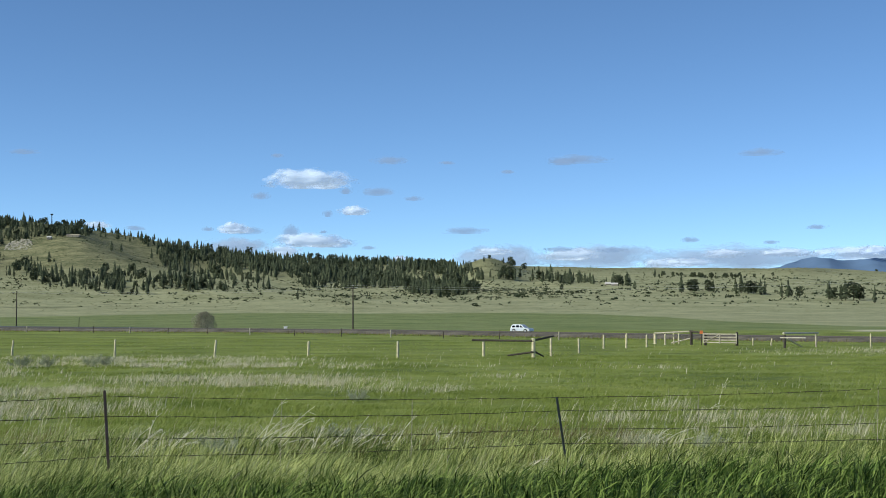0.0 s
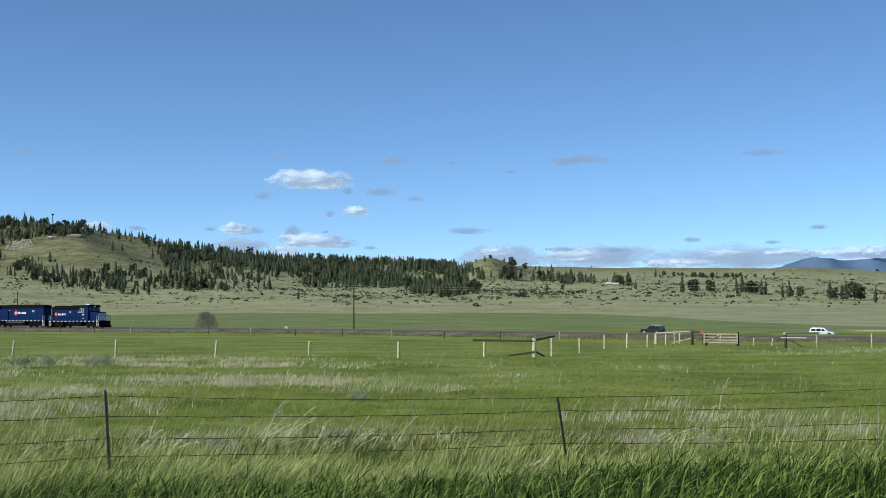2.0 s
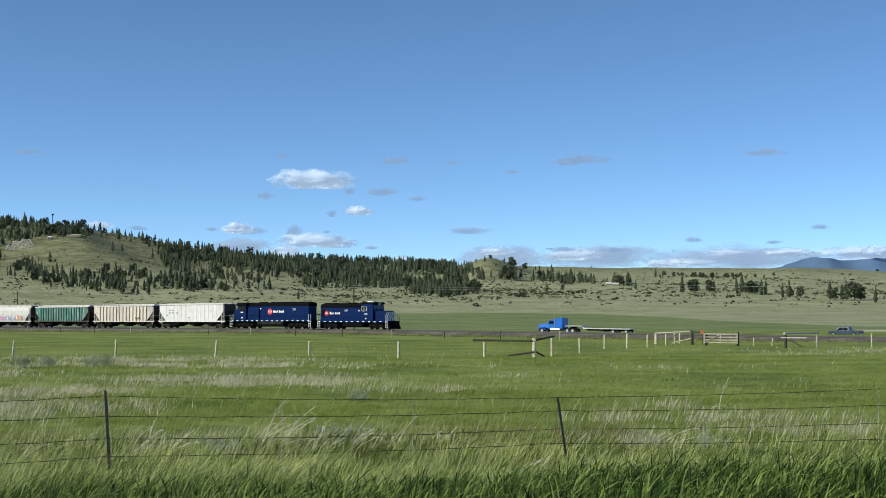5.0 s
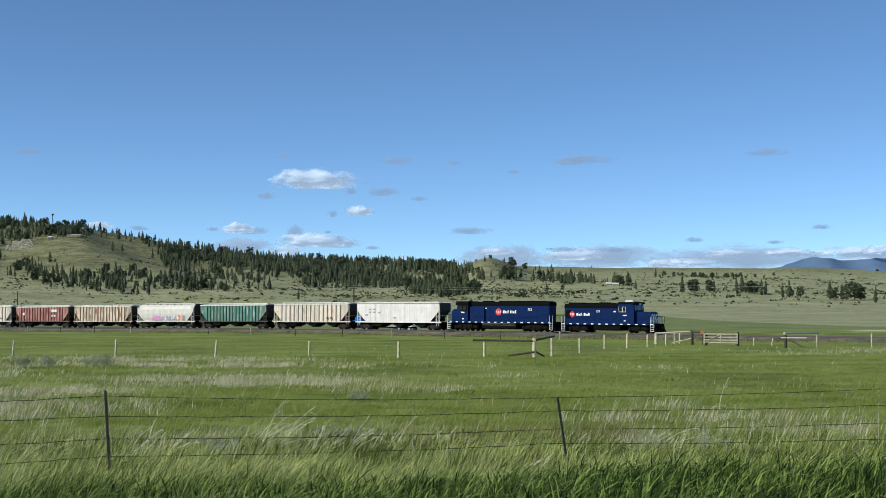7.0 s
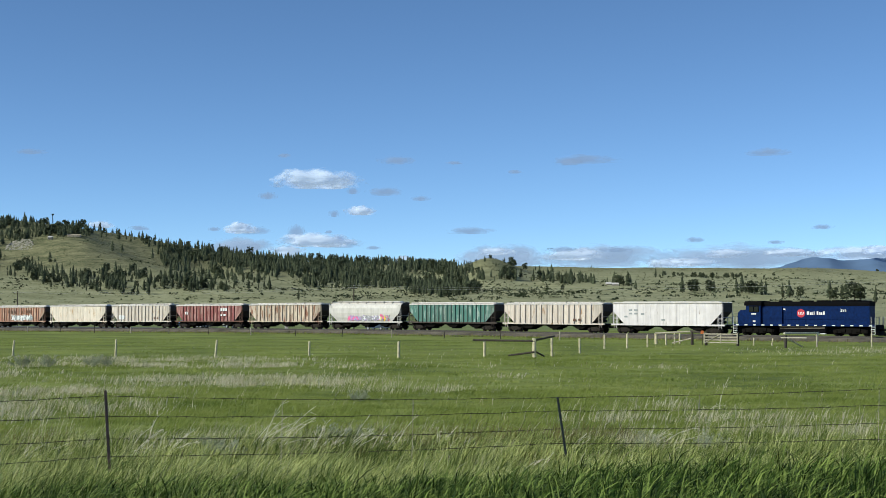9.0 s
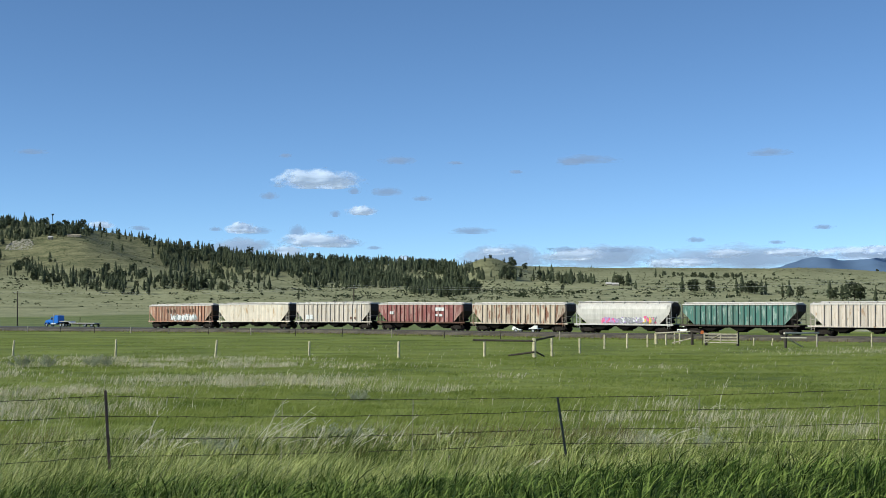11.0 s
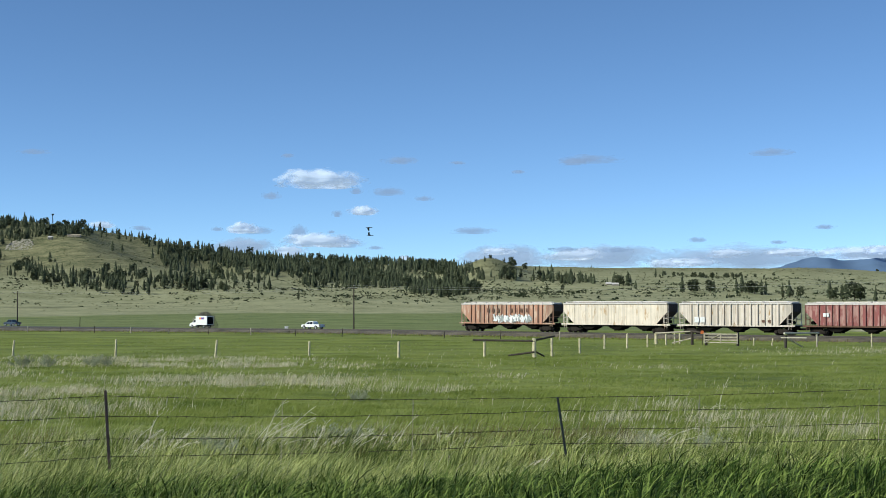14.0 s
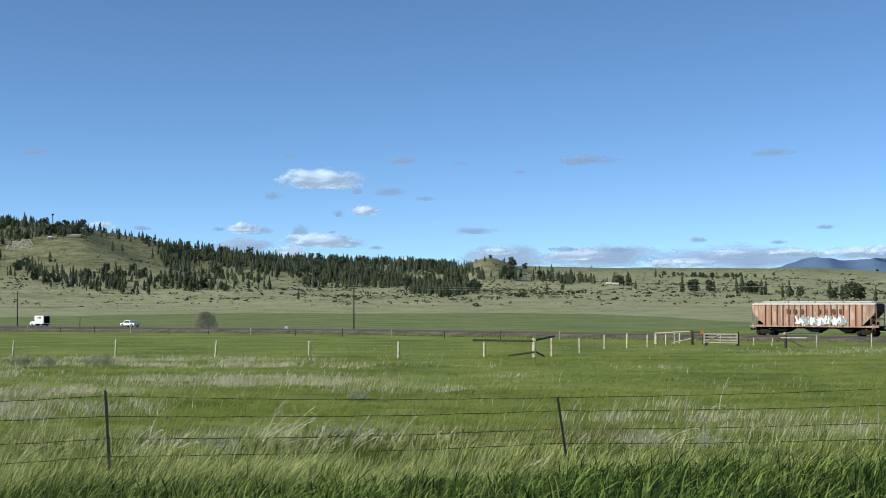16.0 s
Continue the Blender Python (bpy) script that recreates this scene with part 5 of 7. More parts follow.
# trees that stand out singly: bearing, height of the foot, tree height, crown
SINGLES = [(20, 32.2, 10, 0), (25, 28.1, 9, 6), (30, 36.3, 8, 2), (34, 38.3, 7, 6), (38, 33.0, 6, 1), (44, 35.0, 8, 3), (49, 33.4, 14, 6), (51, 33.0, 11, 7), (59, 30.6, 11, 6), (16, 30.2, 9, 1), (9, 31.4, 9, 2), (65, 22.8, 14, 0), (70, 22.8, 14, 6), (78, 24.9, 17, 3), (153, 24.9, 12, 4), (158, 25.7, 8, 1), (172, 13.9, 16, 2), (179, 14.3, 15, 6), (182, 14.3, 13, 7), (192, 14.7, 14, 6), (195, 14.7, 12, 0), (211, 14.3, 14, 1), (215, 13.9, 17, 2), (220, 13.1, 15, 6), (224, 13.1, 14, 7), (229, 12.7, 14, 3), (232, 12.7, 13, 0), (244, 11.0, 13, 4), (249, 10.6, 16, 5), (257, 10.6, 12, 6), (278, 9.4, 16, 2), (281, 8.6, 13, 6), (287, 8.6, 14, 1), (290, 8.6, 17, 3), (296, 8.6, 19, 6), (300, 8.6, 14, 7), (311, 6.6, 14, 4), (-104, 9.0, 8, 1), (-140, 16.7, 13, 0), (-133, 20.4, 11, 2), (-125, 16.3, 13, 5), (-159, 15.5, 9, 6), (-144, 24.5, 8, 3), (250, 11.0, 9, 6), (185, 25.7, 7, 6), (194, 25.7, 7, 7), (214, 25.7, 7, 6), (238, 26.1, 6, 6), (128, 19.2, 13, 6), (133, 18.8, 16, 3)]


def scatter(n, y0, y1, seed, umax=0.35):
    g = np.random.default_rng(seed)
    y = np.sqrt(g.uniform(y0 * y0, y1 * y1, n))
    return y * g.uniform(-umax, umax, n), y, g


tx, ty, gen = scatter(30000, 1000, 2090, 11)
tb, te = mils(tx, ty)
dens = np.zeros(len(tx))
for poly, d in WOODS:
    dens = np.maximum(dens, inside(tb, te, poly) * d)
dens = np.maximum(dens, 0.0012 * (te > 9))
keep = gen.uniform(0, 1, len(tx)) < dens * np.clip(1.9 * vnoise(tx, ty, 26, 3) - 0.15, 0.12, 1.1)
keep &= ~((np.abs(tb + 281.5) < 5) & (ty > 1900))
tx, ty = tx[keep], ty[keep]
# a row of trees along the skyline
kx, ky = [], []
for k in range(170):
    u = -0.33 + 0.4 * k / 170 + gen.uniform(-0.0012, 0.0012)
    if gen.uniform() < (0.62 if u < -0.09 else 0.5 if u < -0.01 else 0.05):
        yy = gen.uniform(1940, 2010)
        kx.append(u * yy), ky.append(yy)
tx, ty = np.concatenate((tx, kx)), np.concatenate((ty, ky))
tz = land(tx, ty)


def pine_arrays(seed, h=9.0, r=2.0, tiers=10, n=7):
    """Vertices and faces of a pine's crown: ragged whorls of drooping boughs, a spire on top."""
    g = random.Random(seed)
    vs, fs = [], []
    for t in range(tiers):
        f = t / (tiers - 1)
        z = h * (0.1 + 0.82 * f)
        rr = r * (0.72 + 0.28 * min(1, f * 5)) * (1 - 0.9 * f ** 1.5) * g.uniform(0.82, 1.12)
        a0 = g.uniform(0, 6.28)
        ox, oy = g.gauss(0, 0.05 * r), g.gauss(0, 0.05 * r)
        for k in range(n):
            a = a0 + k * math.tau / n + g.uniform(-0.3, 0.3)
            q = rr * g.uniform(0.62, 1.15)
            dz = h * g.uniform(0.0, 0.05)
            w = 0.42 * q + 0.12
            ca, sa = math.cos(a), math.sin(a)
            b = len(vs)
            up = h * g.uniform(0.06, 0.1)
            vs += [(ox, oy, z + up), (ox + q * 0.62 * ca - w * sa, oy + q * 0.62 * sa + w * ca, z - dz * 0.3), (ox + q * ca, oy + q * sa, z - dz),
                   (ox + q * 0.62 * ca + w * sa, oy + q * 0.62 * sa - w * ca, z - dz * 0.3), (ox + q * 0.6 * ca, oy + q * 0.6 * sa, z + up * 0.8)]
            fs += [(b, b + 1, b + 4), (b + 1, b + 2, b + 4), (b + 2, b + 3, b + 4), (b + 3, b, b + 4)]
    b = len(vs)
    vs += [(0.3, 0, h * 0.88), (-0.22, 0.26, h * 0.88), (-0.22, -0.26, h * 0.88), (0, 0, h)]
    fs += [(b, b + 1, b + 3), (b + 1, b + 2, b + 3), (b + 2, b, b + 3)]
    return vs, fs


def round_tree_arrays(seed, h=8.0):
    """A broad, uneven crown of many small clumps."""
    g = random.Random(seed)
    vs, fs = [], []
    for k in range(85):
        a, f = g.uniform(0, 6.28), g.uniform(0, 1) ** 0.6
        z = h * g.uniform(0.15, 0.95)
        R = h * 0.38 * math.sqrt(max(0.05, 1 - ((z / h - 0.5) / 0.52) ** 2)) * f
        c = Vector((R * math.cos(a), R * math.sin(a), z))
        s = h * g.uniform(0.08, 0.15)
        b = len(vs)
        for j in range(6):
            d = Vector((g.gauss(0, 1), g.gauss(0, 1), g.gauss(0, 0.8))).normalized() * s * g.uniform(0.7, 1.3)
            vs.append(tuple(c + d))
        fs += [(b, b + 1, b + 2), (b, b + 2, b + 3), (b, b + 3, b + 4), (b + 5, b + 1, b + 2), (b + 5, b + 3, b + 4), (b + 1, b + 3, b + 5)]
    return vs, fs


CROWNS = [pine_arrays(k, tiers=9 + k % 3, r=1.7 + 0.3 * (k % 4)) for k in range(6)] + [round_tree_arrays(40 + k, 9.0) for k in range(2)]
crown_meshes = [raw_mesh("crown", v, f, M_PINE) for v, f in CROWNS]
tb_ = bmesh.new()
rod(tb_, (0, 0, -0.6), (0, 0, 7.5), 0.24, 0.05, 6)
trunk_mesh = mesh_of(tb_, "trunk", M_BARK)


def first_spot(b, e):
    """The nearest place on the hills at that bearing and height over the eye's level."""
    ys = np.linspace(850, 2040, 2400)
    zs = 1000 * (land(b / 1000 * ys, ys) - EYE) / ys
    hit = np.nonzero(zs >= e)[0]
    i = int(hit[0]) if len(hit) else int(np.argmax(zs))
    return b / 1000 * ys[i], ys[i], EYE + zs[i] * ys[i] / 1000


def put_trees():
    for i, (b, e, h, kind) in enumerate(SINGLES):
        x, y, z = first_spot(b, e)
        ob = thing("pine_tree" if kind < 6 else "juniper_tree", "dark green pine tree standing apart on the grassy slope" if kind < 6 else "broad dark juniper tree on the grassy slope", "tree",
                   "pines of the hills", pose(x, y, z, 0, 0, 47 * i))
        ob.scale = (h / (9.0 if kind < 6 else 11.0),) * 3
        part("trunk", trunk_mesh, None, ob)
        part("crown", crown_meshes[kind], None, ob)
    order = np.argsort(np.hypot(tx, ty))
    near = set(order[:190].tolist()) | set(range(len(tx) - 50, len(tx)))
    verts, faces = [], []
    count = 0
    tv, tf = [], []
    for i in range(len(tx)):
        g = random.Random(i * 7 + 1)
        kind = g.randrange(6) if g.random() < 0.93 else 6 + g.randrange(2)
        s = (0.5 + 0.9 * g.random() ** 1.5) * (1.2 if ty[i] > 1500 else 1.0)
        if tx[i] / ty[i] > 0.14:
            s, kind = s * 0.42, 6 + g.randrange(2)
        ang_ = g.uniform(0, 6.28)
        if i in near:
            ob = thing("pine_tree", "dark green pine tree on the grassy hillside", "tree", "pines of the hills", pose(tx[i], ty[i], tz[i], 0, 0, math.degrees(ang_)))
            ob.scale = (s, s, s)
            part("trunk", trunk_mesh, None, ob)
            part("crown", crown_meshes[kind], None, ob)
            continue
        ca, sa = math.cos(ang_) * s, math.sin(ang_) * s
        v = np.array(CROWNS[kind][0])
        w = np.stack((v[:, 0] * ca - v[:, 1] * sa + tx[i], v[:, 0] * sa + v[:, 1] * ca + ty[i], v[:, 2] * s + tz[i]), 1)
        verts.append(w)
        faces.append(np.array(CROWNS[kind][1]) + count)
        count += len(w)
        b = len(tv)
        for k in range(3):
            a = ang_ + k * 2.09
            tv += [(tx[i] + 0.22 * s * math.cos(a), ty[i] + 0.22 * s * math.sin(a), tz[i] - 0.5)]
        tv.append((tx[i], ty[i], tz[i] + 7 * s))
        tf += [(b, b + 1, b + 3), (b + 1, b + 2, b + 3), (b + 2, b, b + 3)]
    n0 = count
    me = raw_mesh("pine_forest", np.concatenate(verts + [np.array(tv)]).tolist(), np.concatenate(faces + [np.array(tf) + n0]).tolist(), M_PINE)
    tagged(new("pine_forest", me), "dense dark pine forest on the hillside", "forest", kind="stuff")


put_trees()


def put_scrub():
    x, y, g = scatter(42000, 880, 1800, 23)
    b, e = mils(x, y)
    d = np.interp(e, (2, 5, 8, 13, 19, 24, 30, 45), (0, 0.012, 0.09, 0.15, 0.14, 0.09, 0.05, 0.03))
    d = d * np.clip(3.2 * vnoise(x, y, 34, 4) - 0.9, 0.06, 2.0) * np.where(b < -250, 0.6, 1) * np.where(b > 120, 0.7, 1)
    # two thin belts where the scrub closes into hedges
    d = np.maximum(d, 0.3 * (np.abs(e - np.interp(b, (150, 330), (16.6, 10.5))) < 0.8) * (b > 150) * vnoise(x, y, 25, 8))
    d = np.maximum(d, 0.22 * (np.abs(e - np.interp(b, (-330, -120), (22, 15))) < 2.2) * (b < -120) * vnoise(x, y, 20, 9))
    k = g.uniform(0, 1, len(x)) < d
    x, y = x[k], y[k]
    z = land(x, y)
    vs, fs = [], []
    for i in range(len(x)):
        h = random.Random(i + 5)
        s = 0.75 + 1.35 * h.random() ** 2.0
        wide = h.uniform(0.9, 1.7)
        for c in range(9):
            a, q = h.uniform(0, 6.28), math.sqrt(h.random())
            cx, cy, cz = wide * q * math.cos(a), 0.9 * q * math.sin(a), (1.25 - 0.9 * q * q) * h.uniform(0.25, 0.95)
            n0 = len(vs)
            for j in range(5):
                vs.append((x[i] + (cx + h.gauss(0, 0.3)) * s, y[i] + (cy + h.gauss(0, 0.3)) * s, z[i] + (cz + h.gauss(0, 0.24)) * s))
            fs += [(n0, n0 + 1, n0 + 2), (n0, n0 + 2, n0 + 3), (n0 + 1, n0 + 3, n0 + 4), (n0, n0 + 3, n0 + 4)]
    tagged(new("juniper_scrub", raw_mesh("juniper_scrub", vs, fs, M_SCRUB)), "scattered dark juniper scrub on the pale slope", "scrub", kind="stuff")


put_scrub()


def put_tufts():
    """Low olive tufts and sage that mottle the slopes and the plain."""
    x, y, g = scatter(36000, 900, 1990, 29)
    b, e = mils(x, y)
    k = g.uniform(0, 1, len(x)) < np.interp(e, (0, 6, 14, 70), (0.05, 0.3, 0.55, 0.75)) * np.clip(2.4 * vnoise(x, y, 22, 14) - 0.5, 0.05, 1.3) * np.interp(b, (-60, 60), (1, 0.4))
    x, y = x[k], y[k]
    n = len(x)
    z = land(x, y)
    s = g.uniform(0.35, 1.0, n) * np.interp(y, (900, 1900), (0.7, 1.2))
    a0 = g.uniform(0, 6.28, n)
    v = np.empty((n, 6, 3))
    for j in range(5):
        a = a0 + j * 1.257
        q = s * g.uniform(0.7, 1.5, n)
        v[:, j] = np.stack((x + q * 1.3 * np.cos(a), y + q * np.sin(a), z + s * g.uniform(-0.1, 0.25, n)), 1)
    v[:, 5] = np.stack((x + 0.2 * s, y, z + s * g.uniform(0.5, 0.9, n)), 1)
    base = np.arange(n) * 6
    fs = np.concatenate([np.stack((base + j, base + (j + 1) % 5, base + 5), 1) for j in range(5)])
    tagged(new("sage_tufts", raw_mesh("sage_tufts", v.reshape(-1, 3).tolist(), fs.tolist(), M_TUFT)), "low olive sage tufts over the grassy slopes", "tufts", kind="stuff")


M_TUFT = leaf_material("olive sage tufts", (0.08, 0.09, 0.042), (0.24, 0.235, 0.13), 0.5)
put_tufts()


def rocks():
    m = material("pale limestone", (0.36, 0.33, 0.27), 0.95, var=0.3, scale=0.3, fine=2)
    x, y, g = scatter(9000, 1300, 2000, 5)
    x = y * g.uniform(-0.317, -0.292, len(x))
    b, e = mils(x, y)
    k = inside(b, e, [(-316, 45), (-312, 50), (-304, 53), (-297, 52), (-294, 46), (-300, 44.5)]) & (g.uniform(0, 1, len(x)) < 0.4)
    z = land(x[k], y[k])
    vs, fs = [], []
    for i, (px_, py_, pz_) in enumerate(zip(x[k], y[k], z)):
        h = random.Random(i)
        s = h.uniform(0.7, 2.3)
        n0 = len(vs)
        for j in range(8):
            a = j * math.tau / 4
            q = s * h.uniform(0.6, 1.1) * (1 if j < 4 else 0.6)
            vs.append((px_ + q * math.cos(a + 0.3), py_ + q * math.sin(a + 0.3), pz_ - 0.4 + (0 if j < 4 else 0.3 + s * h.uniform(0.15, 0.5))))
        fs += [(n0 + 4, n0 + 5, n0 + 6, n0 + 7)] + [(n0 + j, n0 + (j + 1) % 4, n0 + 4 + (j + 1) % 4, n0 + 4 + j) for j in range(4)]
    tagged(new("rock_outcrop", raw_mesh("rock_outcrop", vs, fs, m)), "pale rock outcrop on the hillside", "rocks", kind="stuff")


rocks()


def find_spot(b, e):
    """The place on the hills at that bearing and height over the eye's level."""
    ys = np.linspace(900, 2010, 1500)
    zs = 1000 * (land(b / 1000 * ys, ys) - EYE) / ys
    i = int(np.argmin(np.abs(zs - e)))
    return b / 1000 * ys[i], ys[i], float(land(np.array([b / 1000 * ys[i]]), np.array([ys[i]]))[0])


def farmhouse(b, e, w, h, label, cat="house", roofm=None):
    x, y, z = find_spot(b, e)
    ob = thing("house", label, cat, m=pose(x, y, z - 0.3))
    bm = bmesh.new()
    box(bm, -w / 2, w / 2, -3, 3, 0, h)
    wall = part("wall", bm, M_WOOD, ob)
    bm = bmesh.new()
    a = [(-3.5, h), (0, h + 1.8), (3.5, h)]
    va, vb = [bm.verts.new((-w / 2 - 0.4, yy, zz)) for yy, zz in a], [bm.verts.new((w / 2 + 0.4, yy, zz)) for yy, zz in a]
    for k in range(3):
        bm.faces.new((va[k], vb[k], vb[(k + 1) % 3], va[(k + 1) % 3]))
    bm.faces.new(va), bm.faces.new(vb[::-1])
    part("roof", bm, roofm or M_ROOF, ob)
    for k in range(3):
        bm = bmesh.new()
        cx = (k - 1) * w * 0.3
        box(bm, cx - 0.6, cx + 0.6, -3.05, -2.98, h * 0.4, h * 0.8)
        part("window", bm, M_GLASS, wall)


farmhouse(124, 19.2, 7, 1.6, "white farmhouse with pale roof among trees")
farmhouse(119, 19.8, 5, 1.4, "small white barn beside the farmhouse", "barn")
farmhouse(-283, 52.6, 5, 2.6, "small white shed on the hill", "shed")
m_tanroof = material("tan roof", (0.4, 0.33, 0.25), 0.9)
farmhouse(-266, 54.4, 16, 1.8, "low tan building on the hill crest", "shed", m_tanroof)

# a track worn across the foot of the slope
M_TRACK = material("dark worn track", (0.06, 0.065, 0.035), 1.0, var=0.3, scale=0.1)
vs, fs = [], []
for k in range(90):
    f = k / 89
    tx_, ty_, _ = find_spot(-330 + 215 * f, 2.6 + 9.2 * f ** 1.4 + 0.5 * math.sin(f * 17))
    for o in (-1.6, 1.6):
        vs.append((tx_, ty_ + o, land_at(tx_, ty_ + o) + 0.12))
    if k:
        fs.append((2 * k - 2, 2 * k, 2 * k + 1, 2 * k - 1))
tagged(new("road", raw_mesh("road", vs, fs, M_TRACK)), "dark worn track across the foot of the slope", "track", kind="structure")

# lookout mast on the crest
mx, my, mz = find_spot(-281.5, 63)
mz += 3
mast = thing("lattice_mast", "thin lattice mast with dark head on the hill crest", "mast", m=pose(mx, my, mz - 0.5))
bm = bmesh.new()
for a in range(3):
    rod(bm, (1.0 * math.cos(a * 2.09), 1.0 * math.sin(a * 2.09), 0), (0.25 * math.cos(a * 2.09), 0.25 * math.sin(a * 2.09), 12), 0.16, n=4)
for k in range(6):
    r0 = 1.0 - 0.75 * k / 6
    for a in range(3):
        rod(bm, (r0 * math.cos(a * 2.09), r0 * math.sin(a * 2.09), k * 2), (r0 * 0.85 * math.cos((a + 1) * 2.09), r0 * 0.85 * math.sin((a + 1) * 2.09), k * 2 + 1.8), 0.09, n=3)
part("lattice", bm, M_BLACK, mast)
bm = bmesh.new()
box(bm, -1.7, 1.7, -0.6, 0.6, 11.2, 13.4, 0.3)
part("mast_head", bm, M_BLACK, mast)

# far mountains, the blue haze of distance mixed into their colour
M_MOUNT = material("haze-tinted forested mountains", (0.12, 0.18, 0.3), 1.0, var=0.12, scale=0.002, fine=0.02, spec=0.0, bump=0)
vs, fs = [], []
us = np.linspace(0.2, 0.62, 110)
hs = np.interp(us, (0.2, 0.244, 0.256, 0.267, 0.279, 0.291, 0.303, 0.32, 0.36, 0.45, 0.62), (26, 33, 37.5, 40, 38.6, 37.2, 38.4, 39.3, 42, 38, 30))
for j in range(5):
    f = j / 4
    for k, u in enumerate(us):
        yy = 3900 + 550 * f + 40 * math.sin(k * 0.7 + j)
        vs.append((u * yy, yy, EYE + yy * (0.018 + (hs[k] * 0.001 - 0.018) * f) + f * 1.8 * math.sin(k * 1.9) * math.sin(k * 0.37)))
for j in range(4):
    for k in range(109):
        a = j * 110 + k
        fs.append((a, a + 1, a + 111, a + 110))
tagged(new("backdrop", raw_mesh("backdrop", vs, fs, M_MOUNT, True)), "forested far mountains on the horizon, tinted blue for haze", "mountains", kind="structure")


# ---- clouds ----
def cloud_material(name, opacity, soft, lit, veil, share):
    """lit: what the sun lights; veil: a glow put in for daylight scattered through the cloud, and its share."""
    m = bpy.data.materials.new(name)
    m.use_nodes = True
    nt = m.node_tree
    n, l = nt.nodes, nt.links
    out = n["Material Output"]
    n.remove(n["Principled BSDF"])
    dif, glow, add, tr, mx = n.new("ShaderNodeBsdfDiffuse"), n.new("ShaderNodeEmission"), n.new("ShaderNodeMixShader"), n.new("ShaderNodeBsdfTransparent"), n.new("ShaderNodeMixShader")
    dif.inputs[0].default_value = (*lit, 1)
    glow.inputs[0].default_value, glow.inputs[1].default_value = (*veil, 1), 1.0
    add.inputs[0].default_value = share
    l.new(dif.outputs[0], add.inputs[1]), l.new(glow.outputs[0], add.inputs[2])
    tc = n.new("ShaderNodeTexCoord")
    oi = n.new("ShaderNodeObjectInfo")
    sep = n.new("ShaderNodeSeparateXYZ")
    l.new(tc.outputs["Object"], sep.inputs[0])
    flat = n.new("ShaderNodeCombineXYZ")
    l.new(sep.outputs[0], flat.inputs[0]), l.new(sep.outputs[2], flat.inputs[2])
    ln = n.new("ShaderNodeVectorMath")
    ln.operation = "LENGTH"
    l.new(flat.outputs[0], ln.inputs[0])
    mp = n.new("ShaderNodeMapping")
    mp.inputs["Scale"].default_value = (2.6, 0.6, 1.2)
    l.new(tc.outputs["Object"], mp.inputs[0])
    ofs = n.new("ShaderNodeCombineXYZ")
    mul = n.new("ShaderNodeMath")
    mul.operation = "MULTIPLY"
    mul.inputs[1].default_value = 40
    l.new(oi.outputs["Random"], mul.inputs[0]), l.new(mul.outputs[0], ofs.inputs[0]), l.new(ofs.outputs[0], mp.inputs[1])
    ns = n.new("ShaderNodeTexNoise")
    ns.inputs["Scale"].default_value, ns.inputs["Detail"].default_value, ns.inputs["Roughness"].default_value = 1.0, 6, 0.6
    l.new(mp.outputs[0], ns.inputs[0])
    ma = n.new("ShaderNodeMath")
    ma.operation = "MULTIPLY_ADD"
    ma.inputs[1].default_value = -1.5
    l.new(ns.outputs[0], ma.inputs[0]), l.new(ln.outputs["Value"], ma.inputs[2])
    mr = n.new("ShaderNodeMapRange")
    mr.interpolation_type = "SMOOTHSTEP"
    mr.inputs[1].default_value, mr.inputs[2].default_value, mr.inputs[3].default_value, mr.inputs[4].default_value = 0.13, 0.13 - soft, 0.0, opacity
    l.new(ma.outputs[0], mr.inputs[0])
    l.new(mr.outputs[0], mx.inputs[0]), l.new(tr.outputs[0], mx.inputs[1]), l.new(add.outputs[0], mx.inputs[2])
    l.new(mx.outputs[0], out.inputs[0])
    return m


# every cloud glows a little; the lilac bank has its shade in the colour
M_CLOUD = cloud_material("sunlit cloud", 0.9, 0.45, (0.84, 0.9, 1.0), (0.52, 0.62, 0.86), 0.5)
M_HAZE = cloud_material("thin grey cloud", 0.55, 0.7, (0.28, 0.34, 0.46), (0.31, 0.39, 0.56), 0.85)
M_BANK = cloud_material("soft cloud bank", 0.85, 0.6, (0.84, 0.9, 1.0), (0.54, 0.63, 0.84), 0.55)
M_LILAC = cloud_material("shaded cloud bank", 0.8, 0.6, (0.42, 0.48, 0.6), (0.4, 0.48, 0.64), 0.8)
CLOUDS = []


def cloud(b, e, w, h, mat, label, drift, dist=4300.0, seed=0):
    """A lumpy body with a flat foot, w by h thousandths wide and high."""
    g = random.Random(seed)
    bm = bmesh.new()
    bmesh.ops.create_icosphere(bm, subdivisions=4, radius=1.0)
    off = Vector((g.uniform(0, 50), g.uniform(0, 50), g.uniform(0, 50)))
    for v in bm.verts:
        p = v.co.copy()
        q = Vector((p.x * 3.0, p.y * 1.5, p.z * 1.4)) + off
        k = 1 + 0.2 * noise.fractal(q, 1.0, 2.1, 3)
        v.co = p * k
        if v.co.z < -0.45:
            v.co.z = -0.45 + (v.co.z + 0.45) * 0.3
    me = mesh_of(bm, "cloud", mat)
    me.shade_smooth()
    ob = new("cloud", me)
    ob.scale = (w * dist / 1780, w * dist / 4500, h * dist / 1780)
    tagged(ob, label, "cloud", "clouds over the hills")
    CLOUDS.append((ob, b * dist / 1000, dist, EYE + e * dist / 1000, drift * dist / 1000))


